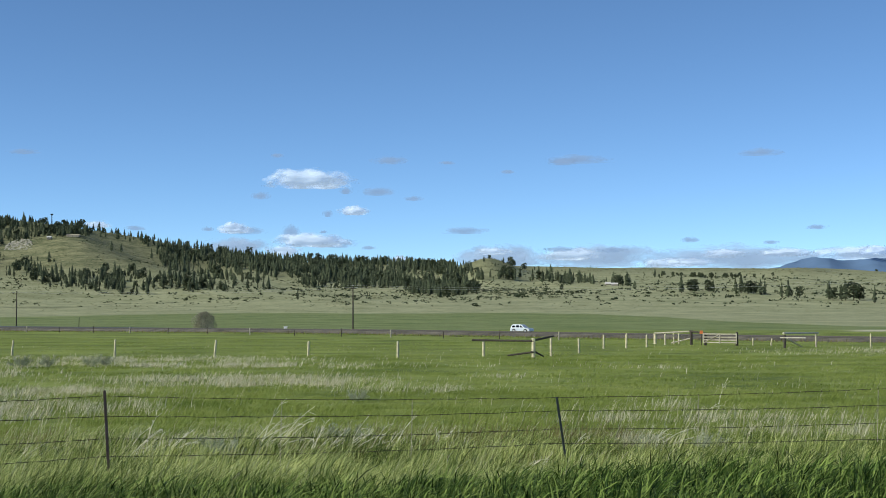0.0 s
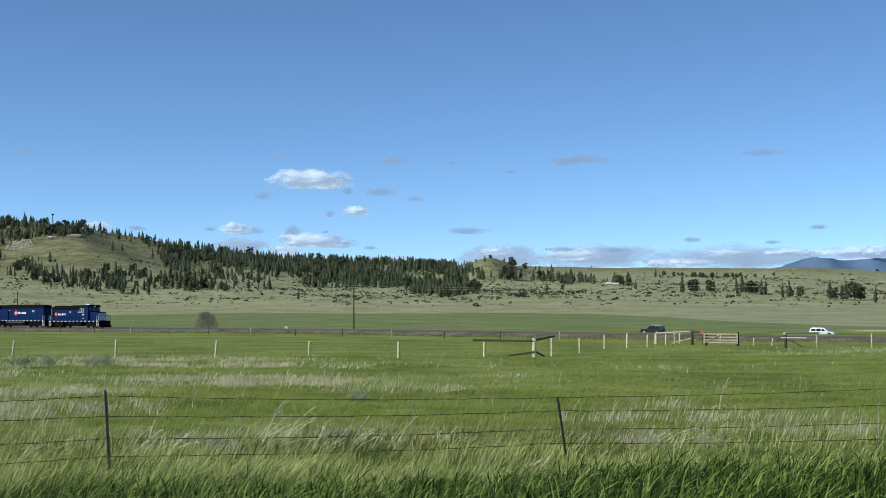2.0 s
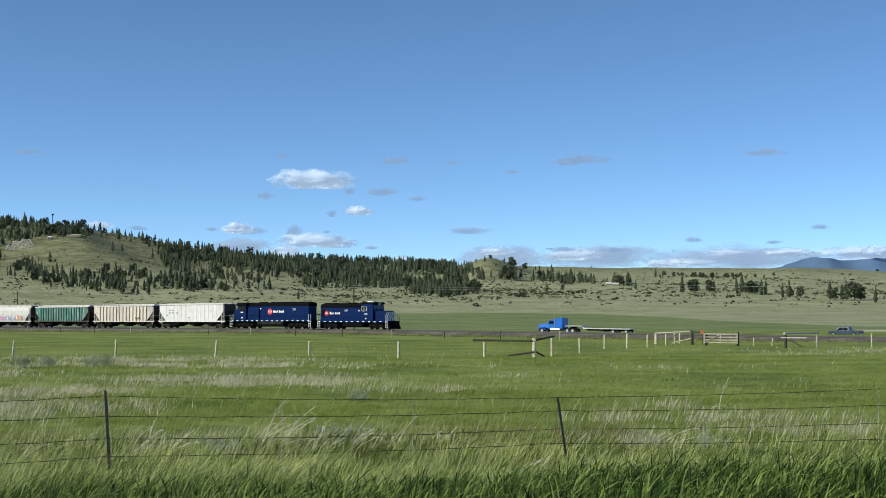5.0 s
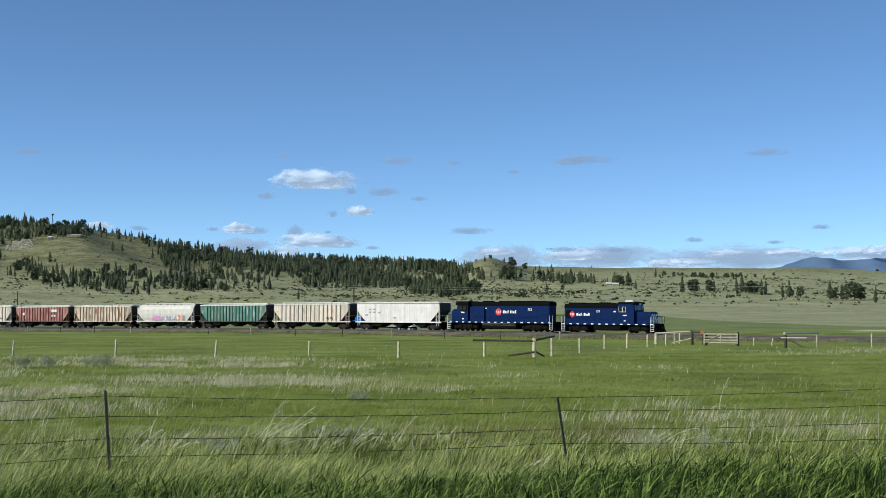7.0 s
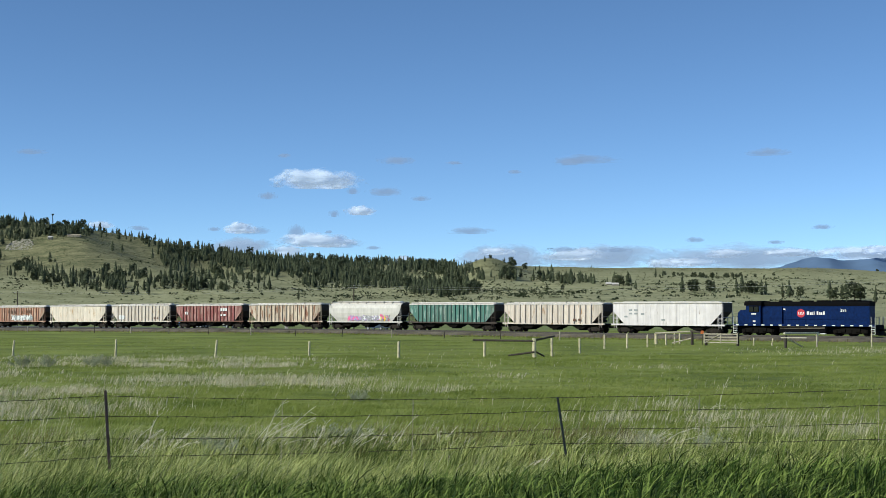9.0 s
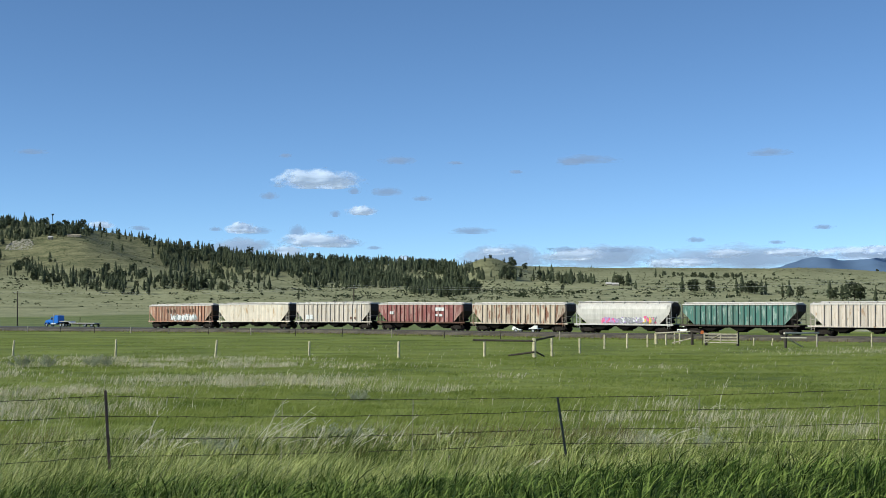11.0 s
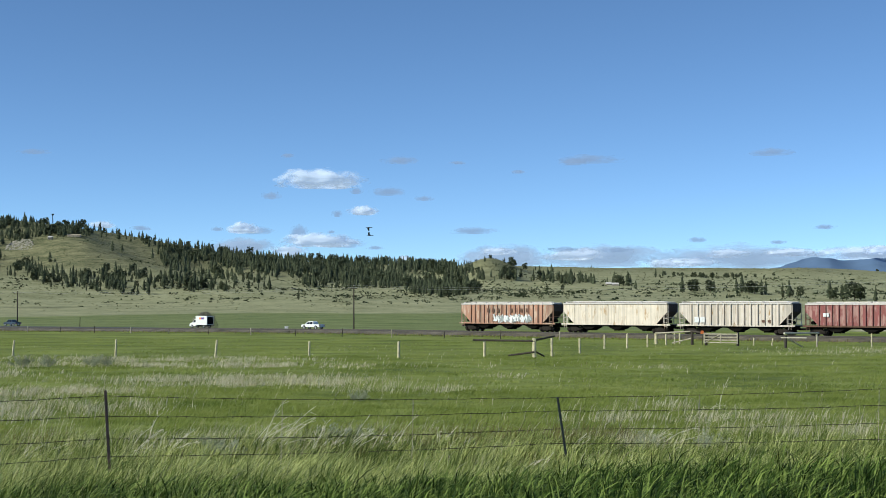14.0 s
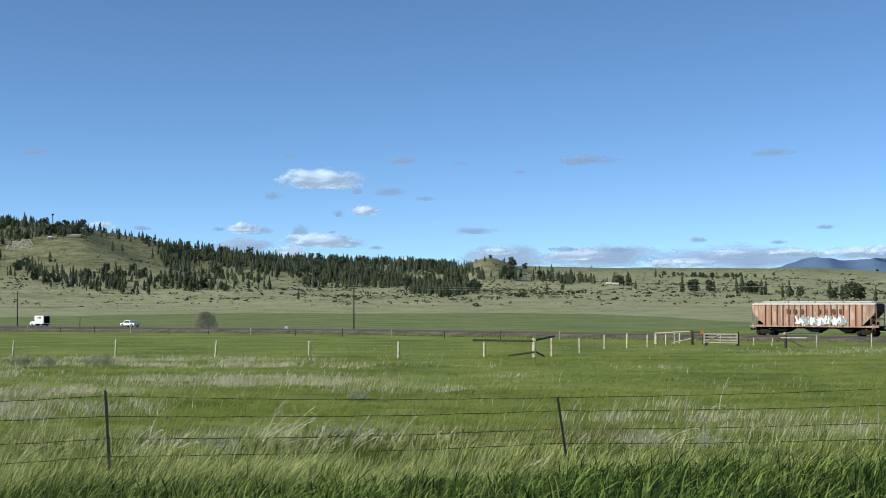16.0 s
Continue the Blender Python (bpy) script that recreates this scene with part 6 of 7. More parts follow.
WH, GY, BK, LI = "white sunlit cumulus cloud with soft edges", "thin grey wisp of cloud", "low soft cloud bank along the horizon", "grey-lilac shaded cloud bank along the horizon"
for k, (b, e, w, h, kind, dr) in enumerate((
        (-91.0, 95.2, 66.0, 17.0, 0, 8), (-126.8, 83.8, 15.9, 6.8, 1, 8), (-65.8, 87.5, 10.3, 6.8, 1, 8), (-33.7, 109.4, 29.0, 6.8, 1, 8), (-42.2, 86.7, 28.0, 7.3, 1, 8), (-16.6, 81.8, 15.9, 4.4, 1, 8),
        (-60.4, 72.8, 23.4, 8.3, 0, 7), (-79.1, 70.8, 8.4, 6.3, 1, 7), (-146.6, 60.2, 26.2, 9.8, 0, 7), (-137.2, 58.6, 29.9, 6.8, 1, 7), (-165.7, 59.8, 10.3, 3.9, 1, 7), (-90.8, 51.3, 56.1, 12.7, 0, 6), (-73.7, 49.3, 34.6, 7.8, 1, 6),
        (-106.3, 57.4, 15.9, 12.7, 1, 6), (-82.7, 57.8, 6.5, 2.9, 1, 6), (-112.6, 44.0, 28.0, 9.8, 2, 4), (-145.9, 47.6, 56.1, 12.7, 3, 4), (-50.5, 46.4, 13.1, 3.4, 1, 5), (19.0, 58.6, 35.5, 6.3, 1, 6), (102.1, 110.2, 51.4, 6.8, 1, 8),
        (91.1, 108.6, 23.4, 6.8, 1, 8), (234.2, 115.5, 38.3, 5.9, 1, 8), (181.2, 52.1, 15.0, 4.9, 1, 5), (272.6, 61.5, 17.8, 4.4, 1, 6), (239.0, 50.5, 14.0, 3.4, 1, 5), (-29.5, 37.5, 11.2, 7.8, 0, 3), (-246.6, 63.1, 19.6, 6.8, 2, 3),
        (-219.1, 60.6, 15.9, 4.4, 1, 4), (43.6, 39.5, 77.1, 19.5, 3, 3), (37.5, 43.6, 28.0, 6.8, 2, 3), (114.8, 39.5, 105.2, 19.5, 3, 3), (95.2, 41.1, 49.1, 10.7, 2, 3), (122.9, 44.8, 23.4, 4.9, 1, 3), (86.3, 45.2, 24.3, 4.4, 1, 3),
        (212.3, 38.7, 135.6, 20.5, 3, 3), (204.2, 41.9, 42.1, 7.8, 2, 3), (177.8, 35.8, 42.1, 7.8, 2, 3), (159.5, 35.4, 32.7, 8.8, 2, 3), (248.9, 42.8, 42.1, 7.8, 2, 3), (305.8, 41.9, 88.8, 12.7, 2, 3), (313.9, 44.4, 28.0, 7.8, 0, 3),
        (-298.3, 115.9, 26.2, 4.4, 1, 8), (-115.4, 113.1, 10.3, 3.9, 1, 8), (7.4, 107.8, 14.0, 2.9, 1, 8), (51.3, 101.3, 12.2, 3.4, 1, 8),
        )):
    cloud(b, e, w, h, (M_CLOUD, M_HAZE, M_BANK, M_LILAC)[kind], (WH, GY, BK, LI)[kind], dr, 4300 + (0, 80, 260, 420)[kind] + k * 2 + (k == 6) * 240, k + 1)


# ---- the bare willow beyond the highway ----
def willow(x, y):
    ob = thing("willow_bush", "grey half-bare willow bush beyond the highway", "bush", m=pose(x, y, land_at(x, y) - 0.2))
    g = random.Random(3)
    bm = bmesh.new()
    tips = []
    for k in range(16):
        a, lean = g.uniform(0, 6.28), g.uniform(0.1, 0.75)
        p = Vector((0.5 * math.cos(a), 0.4 * math.sin(a), 0))
        d = Vector((lean * math.cos(a), lean * math.sin(a), 1)).normalized()
        r = 0.09
        for j in range(5):
            q = p + d * g.uniform(0.7, 1.1)
            rod(bm, p, q, r, r * 0.7, 5)
            tips += [q.copy(), p.lerp(q, 0.5)]
            for s in range(2):
                e = (d + Vector((g.gauss(0, 0.5), g.gauss(0, 0.5), g.gauss(0, 0.3)))).normalized()
                w = q + e * g.uniform(0.4, 1.1)
                rod(bm, q, w, r * 0.4, 0.012, 4)
                tips += [w, q.lerp(w, 0.5)]
            p, r = q, r * 0.7
            d = (d + Vector((g.gauss(0, 0.22), g.gauss(0, 0.22), g.gauss(0, 0.1)))).normalized()
    part("trunk", bm, material("grey willow bark", (0.2, 0.18, 0.15), 0.9), ob)
    vs, fs = [], []
    for j in range(6500):
        u, a, q = g.uniform(-0.05, 1), g.uniform(0, 6.28), g.uniform(0, 1) ** 0.45
        rr = 3.6 * math.sqrt(max(0.0, 1 - max(u - 0.25, 0) ** 2 / 0.58)) * (0.85 + 0.15 * math.sin(a * 5 + u * 7))
        c = Vector((rr * q * math.cos(a), rr * q * math.sin(a), 0.3 + 4.4 * max(u, 0)))
        n0 = len(vs)
        for m in range(3):
            vs.append(tuple(c + Vector((g.gauss(0, 0.085), g.gauss(0, 0.085), g.gauss(0, 0.085)))))
        fs.append((n0, n0 + 1, n0 + 2))
    part("crown", raw_mesh("crown", vs, fs, leaf_material("grey-green willow leaves", (0.27, 0.25, 0.17), (0.42, 0.39, 0.3))), None, ob)


willow(-63.3, 370)


# ---- grass ----
def grass_material(name, dark, mid, light, through_=0.35, patch=0.1, rnd=0.5, drift=1.0, spec=0.12):
    """Leaf colour from dark over mid to light: slow patches over the meadow, smaller tufts in them, and chance from leaf to leaf."""
    m = bpy.data.materials.new(name)
    m.use_nodes = True
    nt = m.node_tree
    n, l = nt.nodes, nt.links
    b = n["Principled BSDF"]
    b.inputs["Roughness"].default_value, b.inputs["Specular IOR Level"].default_value = 0.6, spec
    tc, geo = n.new("ShaderNodeTexCoord"), n.new("ShaderNodeNewGeometry")
    total = None
    for scale, gain in ((patch, 1.5 * drift), (patch * 7, 0.9 * drift), (0, rnd)):
        if scale:
            q = n.new("ShaderNodeTexNoise")
            q.inputs["Scale"].default_value, q.inputs["Detail"].default_value = scale, 4
            l.new(tc.outputs["Object"], q.inputs["Vector"])
            value = q.outputs[0]
        else:
            value = geo.outputs["Random Per Island"]
        k = n.new("ShaderNodeMath")
        k.operation = "MULTIPLY_ADD"
        k.inputs[1].default_value, k.inputs[2].default_value = gain, -0.5 * gain + (0.5 if total is None else 0)
        l.new(value, k.inputs[0])
        if total is not None:
            add = n.new("ShaderNodeMath")
            l.new(k.outputs[0], add.inputs[0]), l.new(total, add.inputs[1])
            total = add.outputs[0]
        else:
            total = k.outputs[0]
    ramp = n.new("ShaderNodeValToRGB")
    ramp.color_ramp.elements[0].color, ramp.color_ramp.elements[1].color = (*dark, 1), (*light, 1)
    ramp.color_ramp.elements.new(0.5).color = (*mid, 1)
    l.new(total, ramp.inputs[0])
    l.new(ramp.outputs[0], b.inputs["Base Color"])
    tr, mx = n.new("ShaderNodeBsdfTranslucent"), n.new("ShaderNodeMixShader")
    mx.inputs[0].default_value = through_
    l.new(ramp.outputs[0], tr.inputs[0])
    l.new(b.outputs[0], mx.inputs[1]), l.new(tr.outputs[0], mx.inputs[2])
    l.new(mx.outputs[0], n["Material Output"].inputs[0])
    return m


M_GRASS = grass_material("meadow grass", (0.05, 0.078, 0.016), (0.21, 0.258, 0.056), (0.56, 0.58, 0.23), 0.3, 0.35, 1.2, 1.5)
M_LUSH = grass_material("lush roadside grass", (0.006, 0.016, 0.003), (0.042, 0.078, 0.01), (0.26, 0.33, 0.08), 0.2, 0.9, 1.1, 0.5, 0.1)
M_TURF = grass_material("short meadow turf", (0.13, 0.172, 0.034), (0.232, 0.275, 0.06), (0.345, 0.368, 0.118), 0.32, 0.11, 0.3, 1.4)
M_DRY = grass_material("dry bleached grass", (0.34, 0.31, 0.19), (0.56, 0.51, 0.35), (0.76, 0.71, 0.54), 0.35, 0.5, 0.7, 0.5)
M_SEED = grass_material("pale green seed stalks", (0.3, 0.33, 0.1), (0.45, 0.48, 0.18), (0.64, 0.65, 0.32), 0.35, 0.5, 0.8, 0.5)
M_SEDGE = grass_material("reddish sedge", (0.09, 0.075, 0.03), (0.15, 0.12, 0.05), (0.24, 0.2, 0.09), 0.3, 0.4, 0.7, 0.6)


def blades(name, x, y, h, w, mat, label, seed, lean=0.45, cat="grass"):
    """One sheet of bent blades: three triangles each, blown over towards +x."""
    g = np.random.default_rng(seed)
    n = len(x)
    z = land(x, y) - 0.02
    a = g.normal(0.35, 0.75, n)                 # the way a blade leans
    ln = lean * g.uniform(0.25, 1.5, n)
    dx, dy = np.cos(a) * ln * h, np.sin(a) * ln * h * 0.6
    t = g.uniform(-0.9, 0.9, n)                 # how the blade's face is turned
    wx, wy = np.cos(t) * w / 2, np.sin(t) * w / 2
    v = np.empty((n, 5, 3))
    v[:, 0] = np.stack((x - wx, y - wy, z), 1)
    v[:, 1] = np.stack((x + wx, y + wy, z), 1)
    mx_, my_, mz_ = x + dx * 0.3, y + dy * 0.3, z + h * 0.6
    v[:, 2] = np.stack((mx_ + wx * 0.8, my_ + wy * 0.8, mz_), 1)
    v[:, 3] = np.stack((mx_ - wx * 0.8, my_ - wy * 0.8, mz_), 1)
    v[:, 4] = np.stack((x + dx, y + dy, z + h * np.sqrt(np.maximum(0.1, 1 - 0.5 * ln * ln))), 1)
    me = bpy.data.meshes.new(name)
    me.vertices.add(n * 5)
    me.vertices.foreach_set("co", v.reshape(-1))
    base = np.arange(n) * 5
    loops = np.stack((base, base + 1, base + 2, base + 3, base + 3, base + 2, base + 4), 1).reshape(-1)
    me.loops.add(n * 7)
    me.loops.foreach_set("vertex_index", loops.astype(np.int32))
    me.polygons.add(n * 2)
    me.polygons.foreach_set("loop_start", np.stack((np.arange(n) * 7, np.arange(n) * 7 + 4), 1).reshape(-1).astype(np.int32))
    me.update(calc_edges=True)
    me.validate()
    me.materials.append(mat)
    return tagged(new(name, me), label, cat, kind="stuff")


def arching(name, x, y, h, w, mat, label, seed, az, lift, reach):
    """Broad leaves that rise, then bow over in the wind: four joints each."""
    g = np.random.default_rng(seed)
    n = len(x)
    z = land(x, y) - 0.02 + lift
    a = az
    out_ = g.uniform(0.2, 0.8, n) * reach
    droop = g.uniform(0.0, 1.0, n) * min(reach, 1.0)
    t = a + 1.57 + g.normal(0, 0.5, n)
    v = np.empty((n, 9, 3))
    for k, (f, wd) in enumerate(((0, 0.7), (0.35, 1.0), (0.65, 0.9), (0.87, 0.55), (1.0, 0.0))):
        cx = x + np.cos(a) * out_ * h * f ** 2.1
        cy = y + np.sin(a) * out_ * h * f ** 2.1 * 0.7
        cz = z + h * (f - droop * 0.62 * f ** 3.2)
        ex, ey = np.cos(t) * w * wd / 2, np.sin(t) * w * wd / 2
        if k < 4:
            v[:, 2 * k] = np.stack((cx - ex, cy - ey, cz), 1)
            v[:, 2 * k + 1] = np.stack((cx + ex, cy + ey, cz + 0.15 * w), 1)
        else:
            v[:, 8] = np.stack((cx, cy, cz), 1)
    me = bpy.data.meshes.new(name)
    me.vertices.add(n * 9)
    me.vertices.foreach_set("co", v.reshape(-1))
    base = np.arange(n) * 9
    quad = []
    for k in range(3):
        quad += [base + 2 * k, base + 2 * k + 1, base + 2 * k + 3, base + 2 * k + 2]
    loops = np.stack(quad + [base + 6, base + 7, base + 8], 1).reshape(-1)
    me.loops.add(n * 15)
    me.loops.foreach_set("vertex_index", loops.astype(np.int32))
    me.polygons.add(n * 4)
    st_ = np.arange(n) * 15
    me.polygons.foreach_set("loop_start", np.stack((st_, st_ + 4, st_ + 8, st_ + 12), 1).reshape(-1).astype(np.int32))
    me.update(calc_edges=True)
    me.validate()
    me.materials.append(mat)
    return tagged(new(name, me), label, "grass", kind="stuff")


def meadow(n, y0, y1, seed):
    g = np.random.default_rng(seed)
    y = np.sqrt(g.uniform(y0 * y0, y1 * y1, n))
    return y * g.uniform(-0.345, 0.345, n) + g.uniform(-0.5, 0.5, n), y, g


# stands of bleached grass: middle, half extents, density
STANDS = ((-14, 78, 9, 3, 1.0), (-13.5, 48, 2.6, 1.8, 1.0), (-6.3, 55, 3.2, 2, 1.0), (-1.5, 50, 2.5, 1.5, 0.3), (6.2, 41, 1.2, 1.5, 0.5), (5.3, 34.5, 2.2, 1.0, 0.6), (9.0, 29.5, 2.6, 1.4, 0.55), (7.8, 34, 2.2, 1.0, 0.5), (-20, 88, 9, 5, 0.6),
          (-4.2, 25.5, 2.2, 2.0, 0.15), (-8.8, 60, 4, 4, 0.7), (37, 108, 8, 9, 0.35), (2.5, 62, 2, 1.5, 0.25), (3.6, 25.5, 0.8, 0.6, 1.0), (-12, 38, 3, 4, 0.5), (12, 75, 3, 2, 0.25), (-25, 66, 4, 4, 0.8))


def stand_density(x, y):
    d = np.zeros(len(x))
    for cx, cy, rx, ry, q in STANDS:
        d = np.maximum(d, q * np.exp(-((x - cx) / rx) ** 2 - ((y - cy) / ry) ** 2))
    return d


def put_grass():
    # lush edge at the roadside: tussocks of arching leaves, taller towards +x
    cx, cy, g = meadow(1250, 7.4, 13.3, 101)
    tall = np.interp(cx / cy, (-0.33, -0.1, 0.03, 0.15, 0.33), (0.36, 0.42, 0.52, 0.64, 0.67)) * np.interp(cy, (6, 11.9, 13.3), (1, 1, 0.6))
    tall = tall * (0.78 + 0.4 * vnoise(cx, cy, 0.4, 1)) * g.uniform(0.88, 1.08, len(cx))
    for m, stem in ((12, True), (34, False)):
        x, y, hh = np.repeat(cx, m), np.repeat(cy, m), np.repeat(tall, m)
        n = len(x)
        az = g.normal(0, 1.25, n) + 0.2
        x, y = x + 0.055 * g.normal(0, 1, n), y + 0.055 * g.normal(0, 1, n)
        if stem:
            arching("roadside_grass", x, y, hh * g.uniform(0.75, 1.05, n), g.uniform(0.004, 0.007, n), M_LUSH, "tall lush green grass in tussocks at the roadside", 1, az, 0.0, 0.35)
        else:
            arching("roadside_leaves", x, y, g.uniform(0.12, 0.3, n), g.uniform(0.006, 0.012, n), M_LUSH, "arching leaves of the lush roadside grass", 3, az, hh * (0.1 + 0.78 * np.sqrt(g.uniform(0, 1, n))), 1.5)
    x, y, g = meadow(30000, 9.0, 15.5, 102)
    q = g.uniform(0, 1, len(x)) < np.interp(x / y, (-0.3, -0.05, 0.06, 0.3), (0.9, 0.7, 0.1, 0.0)) + np.clip((y - 12.8) / 1.5, 0, 1)
    x, y = x[q], y[q]
    blades("roadside_grass", x, y, 0.44 * g.uniform(0.45, 1.2, len(x)) * (0.6 + 0.8 * vnoise(x, y, 0.3, 2)), g.uniform(0.004, 0.009, len(x)), M_GRASS, "green meadow grass thinning from the roadside", 2, 0.75)
    # meadow by distance, in tufts
    for k, (n, y0, y1, h0, w0, w1, tuft) in enumerate(((90000, 13, 27, 0.36, 0.006, 0.012, 0.35), (150000, 27, 52, 0.17, 0.006, 0.011, 0.7), (120000, 52, 100, 0.13, 0.014, 0.03, 1.6), (60000, 100, 178, 0.1, 0.03, 0.06, 3.0))):
        x, y, g = meadow(n, y0, y1, 110 + k)
        v = vnoise(x, y, tuft, 10 + k)
        h = h0 * g.uniform(0.5, 1.2, n) * (0.25 + 1.15 * v) * (0.7 + 0.6 * vnoise(x, y, tuft * 5, 20 + k))
        keep_ = g.uniform(0, 1, n) < (0.08 if k == 0 else 0.2) + 1.25 * v
        blades("meadow_grass", x[keep_], y[keep_], h[keep_], g.uniform(w0, w1, n)[keep_], M_GRASS if k == 0 else M_TURF, "green meadow grass bent by the wind", 10 + k, (1.05, 1.1, 0.9, 0.8)[k])
    # bleached stalks, in stands and singly
    for k, (n, y0, y1, h0, w0, w1, alone) in enumerate(((90000, 14, 30, 0.45, 0.005, 0.009, 0.025), (150000, 30, 60, 0.36, 0.008, 0.015, 0.004), (170000, 60, 130, 0.3, 0.015, 0.035, 0.002))):
        x, y, g = meadow(n, y0, y1, 130 + k)
        d = stand_density(x, y) * np.clip(3.2 * vnoise(x, y, (0.4, 0.7, 1.5)[k], 40 + k) - 1.1, 0.02, 1.3) * (0.5 + vnoise(x, y, 3.0, 45)) + alone * np.clip(3 * vnoise(x, y, (1.2, 2.5, 5)[k], 50 + k) - 1, 0, 1.6)
        q = g.uniform(0, 1, n) < d
        x, y = x[q], y[q]
        m = len(x)
        blades("dry_grass", x, y, h0 * g.uniform(0.5, 1.3, m), g.uniform(w0, w1, m), M_DRY, "bleached dry grass among the green", 20 + k, 1.0)
    # pale seed stalks standing out of the near meadow
    x, y, g = meadow(9000, 9.5, 27, 145)
    q = g.uniform(0, 1, len(x)) < np.interp(x / y, (-0.3, 0.0, 0.1, 0.3), (1, 0.7, 0.25, 0.2)) * vnoise(x, y, 0.8, 60) * np.where((y < 14) & (x > -0.5), 0.15, 1)
    x, y = x[q], y[q]
    blades("seed_stalks", x, y, 0.46 * g.uniform(0.6, 1.3, len(x)), g.uniform(0.005, 0.009, len(x)), M_SEED, "pale seed stalks bent by the wind", 29, 1.15)
    x, y, g = meadow(40000, 20, 34, 150)
    q = g.uniform(0, 1, len(x)) < 0.75 * np.exp(-((y - 26 - 0.15 * x) / 3.0) ** 2) * np.clip(0.7 + 0.6 * np.sin(x / 2.1 + 1), 0.1, 1) * (x < 4)
    x, y = x[q], y[q]
    blades("sedge", x, y, 0.3 * g.uniform(0.6, 1.2, len(x)), g.uniform(0.004, 0.009, len(x)), M_SEDGE, "reddish brown sedge beyond the fence", 30, 0.6)


put_grass()


def bank_weeds():
    g = np.random.default_rng(77)
    n = 9000
    sv = g.uniform(-60, 230, n)
    off = -5.0 - np.abs(g.normal(0, 3.5, n))
    x, y = RAIL0.x + TDIR.x * sv + TNRM.x * off, RAIL0.y + TDIR.y * sv + TNRM.y * off
    blades("bank_weeds", x, y, g.uniform(0.1, 0.35, n), g.uniform(0.05, 0.12, n), M_TURF, "weeds and grass along the railway bank", 40, 0.5)
    q = g.uniform(0, 1, n) < 0.25
    blades("bank_weeds", x[q] + 1.0, y[q], g.uniform(0.2, 0.7, q.sum()), g.uniform(0.04, 0.1, q.sum()), M_SEDGE, "brown weeds along the railway bank", 41, 0.5)


bank_weeds()


M_STALK = material("bleached weed stalk", (0.68, 0.63, 0.5), 0.8, var=0.2, bump=0)


def stalk_clump(x, y, seed, n, h, label):
    """A fan of long bleached stalks lying over in the wind, branching at their ends."""
    g = random.Random(seed)
    bm = bmesh.new()
    for k in range(n):
        p = Vector((g.gauss(0, 0.12), g.gauss(0, 0.1), 0))
        a = g.gauss(0.7, 0.4)
        d = Vector((math.sin(a), g.gauss(0, 0.25), math.cos(a))).normalized()
        r = 0.009
        L = 0.95 * h * g.uniform(0.5, 1.15)
        for j in range(4):
            q = p + d * L / 4
            rod(bm, p, q, r, r * 0.75, 4)
            if j > 1:
                for s in range(2):
                    e = (d + Vector((g.gauss(0, 0.5), g.gauss(0, 0.3), g.gauss(0, 0.4)))).normalized()
                    rod(bm, q, q + e * L * 0.16, r * 0.65, 0.004, 3)
            p, r = q, r * 0.75
            d = (d + Vector((0.12, 0, -0.06)) + Vector((g.gauss(0, 0.06), 0, g.gauss(0, 0.05)))).normalized()
    ob = part("dry_stalks", bm, M_STALK)
    ob.matrix_basis = pose(x, y, land_at(x, y) - 0.03)
    tagged(ob, label, "dry stalks", "dead weed stalks", "stuff")


for k, (x, y, n, h) in enumerate(((-3.3, 24.0, 9, 1.0), (-3.0, 24.6, 6, 0.9), (-5.2, 23.2, 12, 0.65), (-4.8, 23.6, 14, 0.7), (-2.3, 24.0, 12, 0.6), (-1.8, 24.4, 12, 0.7), (-1.0, 24.8, 12, 0.75), (-6.8, 22.5, 10, 0.6),
                                  (3.75, 25.6, 12, 0.5), (3.9, 25.7, 4, 0.8), (1.25, 20.5, 12, 0.4), (-7.2, 22.0, 8, 0.5), (0.0, 26, 8, 0.5), (7.7, 40, 3, 0.8), (9.3, 27, 8, 0.6), (2.1, 24.5, 8, 0.5))):
    stalk_clump(x, y, 50 + k, n, h, "bleached branching weed stalks blown over by the wind")


def sagebrush(x, y, s, seed):
    g = random.Random(seed)
    ob = thing("sagebrush", "low grey-green sagebrush in the meadow", "shrub", "sagebrush of the meadow", pose(x, y, land_at(x, y) - 0.05))
    vs, fs = [], []
    bm = bmesh.new()
    for k in range(26):
        a, l = g.uniform(0, 6.28), g.uniform(0.2, 0.7)
        tip = Vector((l * math.cos(a), l * math.sin(a), g.uniform(0.3, 0.75))) * s
        rod(bm, (0, 0, 0), tip, 0.012 * s, 0.005, 4)
        for j in range(40):
            c = tip * g.uniform(0.55, 1.08) + Vector((g.gauss(0, 0.05), g.gauss(0, 0.05), g.gauss(0, 0.05))) * s
            n0 = len(vs)
            d = Vector((g.gauss(0, 1), g.gauss(0, 1), g.gauss(0.5, 1))).normalized() * 0.07 * s
            o = Vector((g.gauss(0, 1), g.gauss(0, 1), g.gauss(0, 1))).normalized() * 0.022 * s
            vs += [tuple(c - o), tuple(c + o), tuple(c + d)]
            fs.append((n0, n0 + 1, n0 + 2))
    part("stem", bm, M_SAGE, ob)
    part("foliage", raw_mesh("foliage", vs, fs, M_SAGE), None, ob)


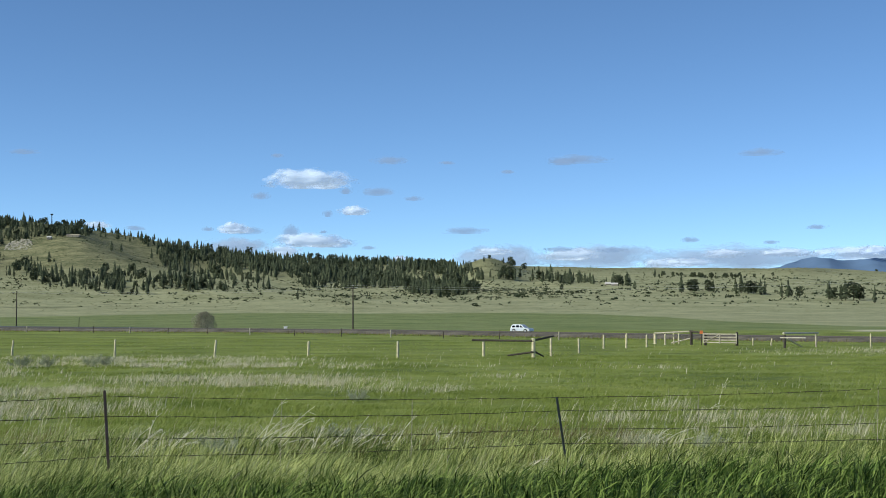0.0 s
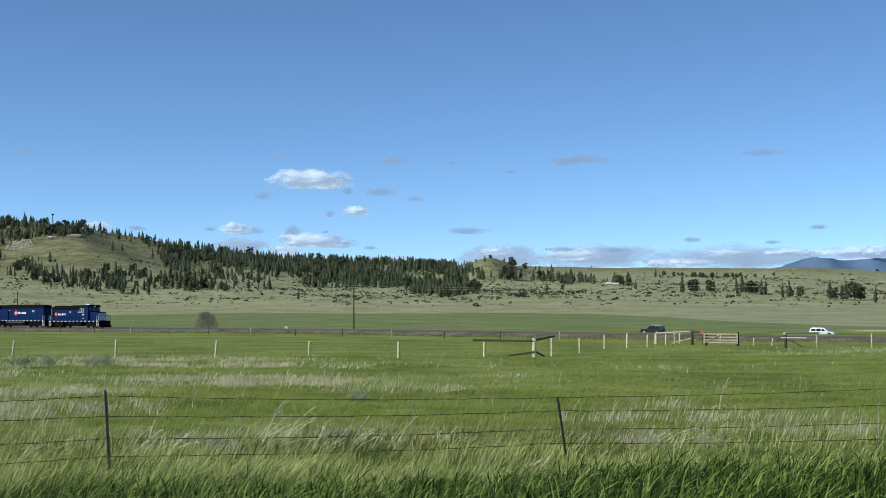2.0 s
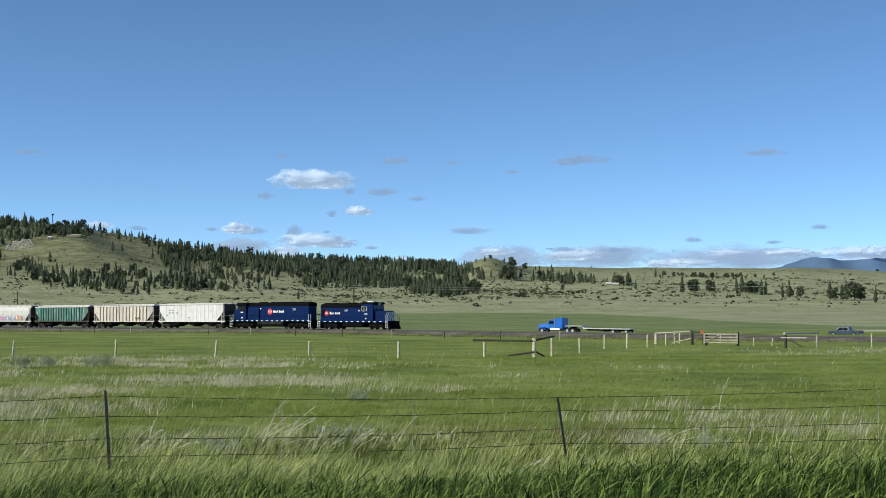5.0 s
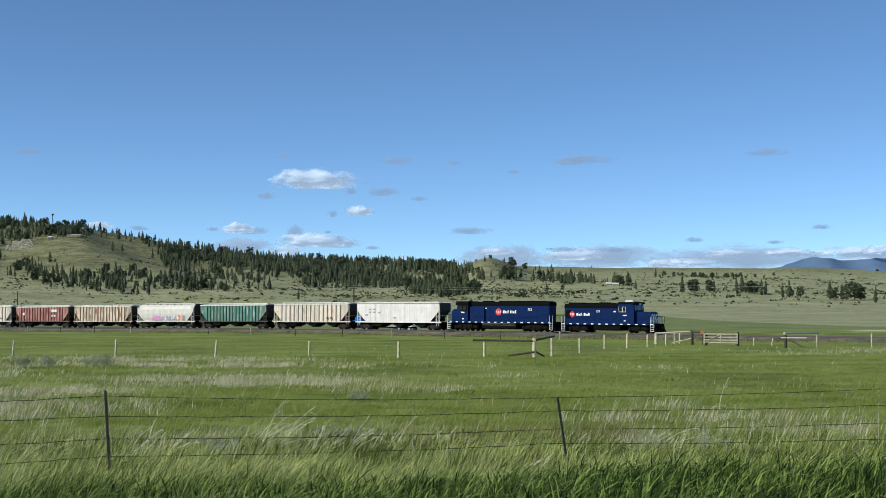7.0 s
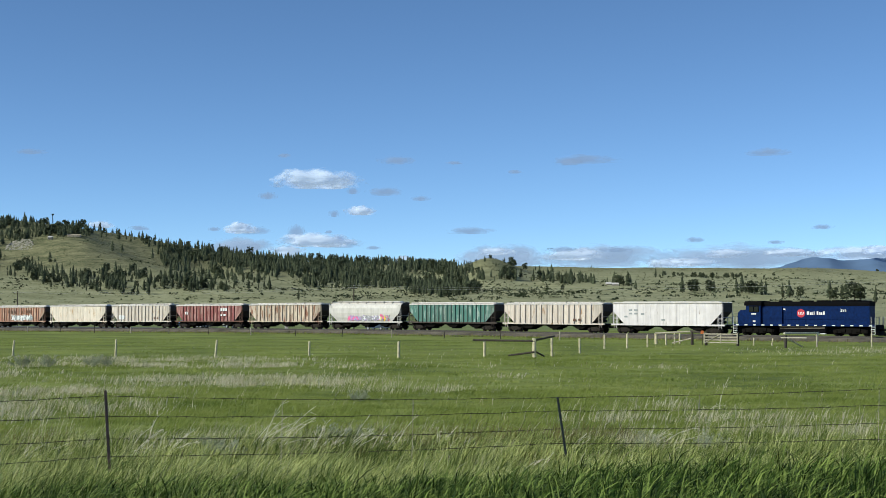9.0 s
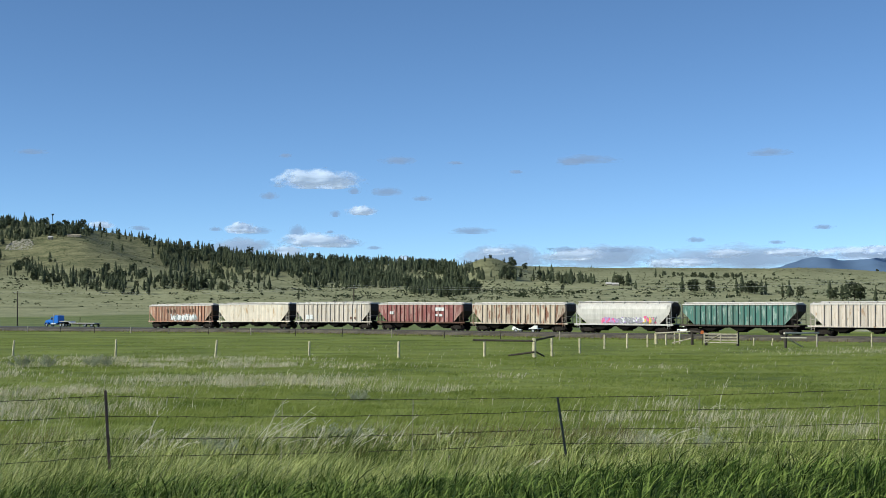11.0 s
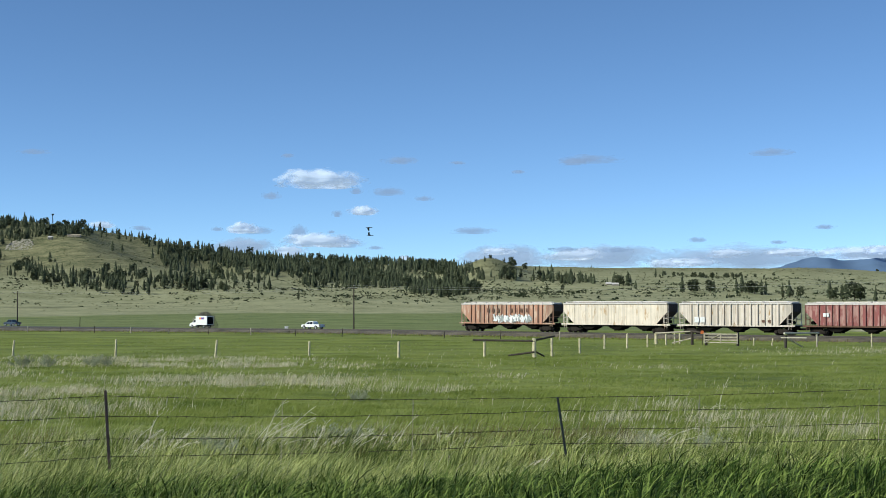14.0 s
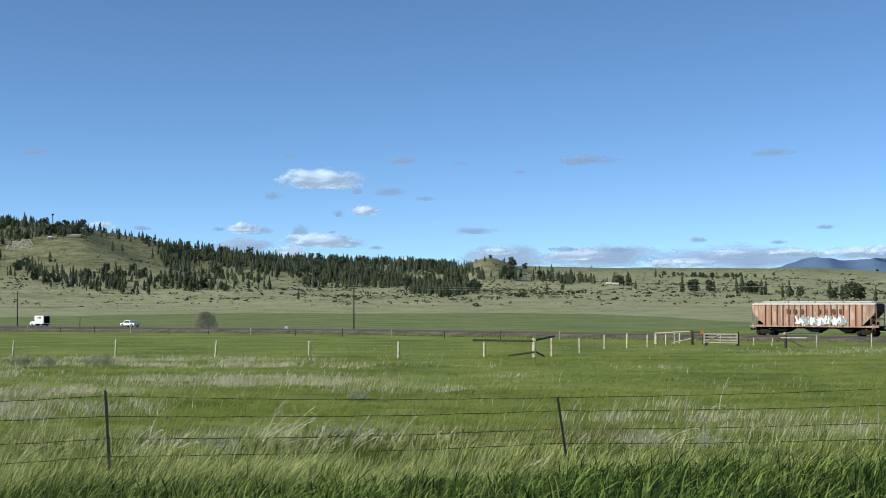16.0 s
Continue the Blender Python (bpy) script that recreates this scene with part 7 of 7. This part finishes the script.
M_SAGE = leaf_material("grey sage leaves", (0.25, 0.27, 0.17), (0.42, 0.43, 0.31))
for k, (x, y, s) in enumerate(((-23, 76, 1.0), (-21.8, 77, 0.9), (-19.3, 77, 0.9), (-18.8, 78, 0.8), (-3.9, 23.6, 0.5), (-3.6, 23.2, 0.5), (-2.7, 44, 0.55), (-8.6, 23.5, 0.7), (-1.6, 25.8, 0.6), (-2.0, 26.4, 0.6), (3.7, 25.4, 0.5), (4.9, 25.5, 0.5))):
    sagebrush(x, y, s, 70 + k)



# ---- what moves ----
def rail_pose(s, half, origin=RAIL0, zf=rail_z, lane=0.0, back=False):
    """The pose of a thing on the line whose two ends stand half a length before and behind s."""
    p = origin + TDIR * s + TNRM * lane
    za, zb = zf(s - half), zf(s + half)
    pitch = math.degrees(math.atan2(zb - za, 2 * half))
    yaw = math.degrees(math.atan2(TDIR.y, TDIR.x))
    if back:
        yaw, pitch = yaw + 180, -pitch
    return pose(p.x, p.y, (za + zb) / 2, 0, -pitch, yaw)


def motions():
    for ob, behind, length in TRAIN:
        walk(ob, [(t * 0.5, rail_pose(S7 + SPEED * (t * 0.5 - 7) - behind, length * 0.32)) for t in range(0, 33)])
    for ob, t0, s0, v, lane, back in VEHICLES:
        walk(ob, [(t * 1.0, rail_pose(s0 + v * (t - t0), 2.0, ROAD0, lambda s: float(road_z(s)) + 0.06, lane, back)) for t in range(17)])
    for ob, x, y, z, drift in CLOUDS:
        walk(ob, [(0.0, pose(x - drift * 0.5, y, z)), (16.0, pose(x + drift * 0.5, y, z))])
    for k, (ob, wings) in enumerate(BIRDS):
        rows = []
        for t, b, e in ((0.0, 1900, 20 + 30 * k), (8.0, 784, 30 + 10 * k), (12.0, 229, 45 - 7 * k), (12.5, 154, 54 - 7.3 * k), (13.0, 83, 61 - 5 * k), (13.5, 14, 61 - 6 * k), (14.0, -54, 61 - 5 * k), (14.5, -124, 58.5 - 7.3 * k), (14.7, -153, 57 - 8 * k), (16.0, -340, 52 - 8 * k)):
            rows.append((t, pose(b * 0.12, 120 + k * 1.5, EYE + e * 0.12, 20, 0, 172)))
        walk(ob, rows)
        for wing, sy in wings:
            walk(wing, [(j * 0.1, pose(0, 0, 0, sy * (38 if (j + k) % 2 else -30), 0, 0)) for j in range(161)])


motions()
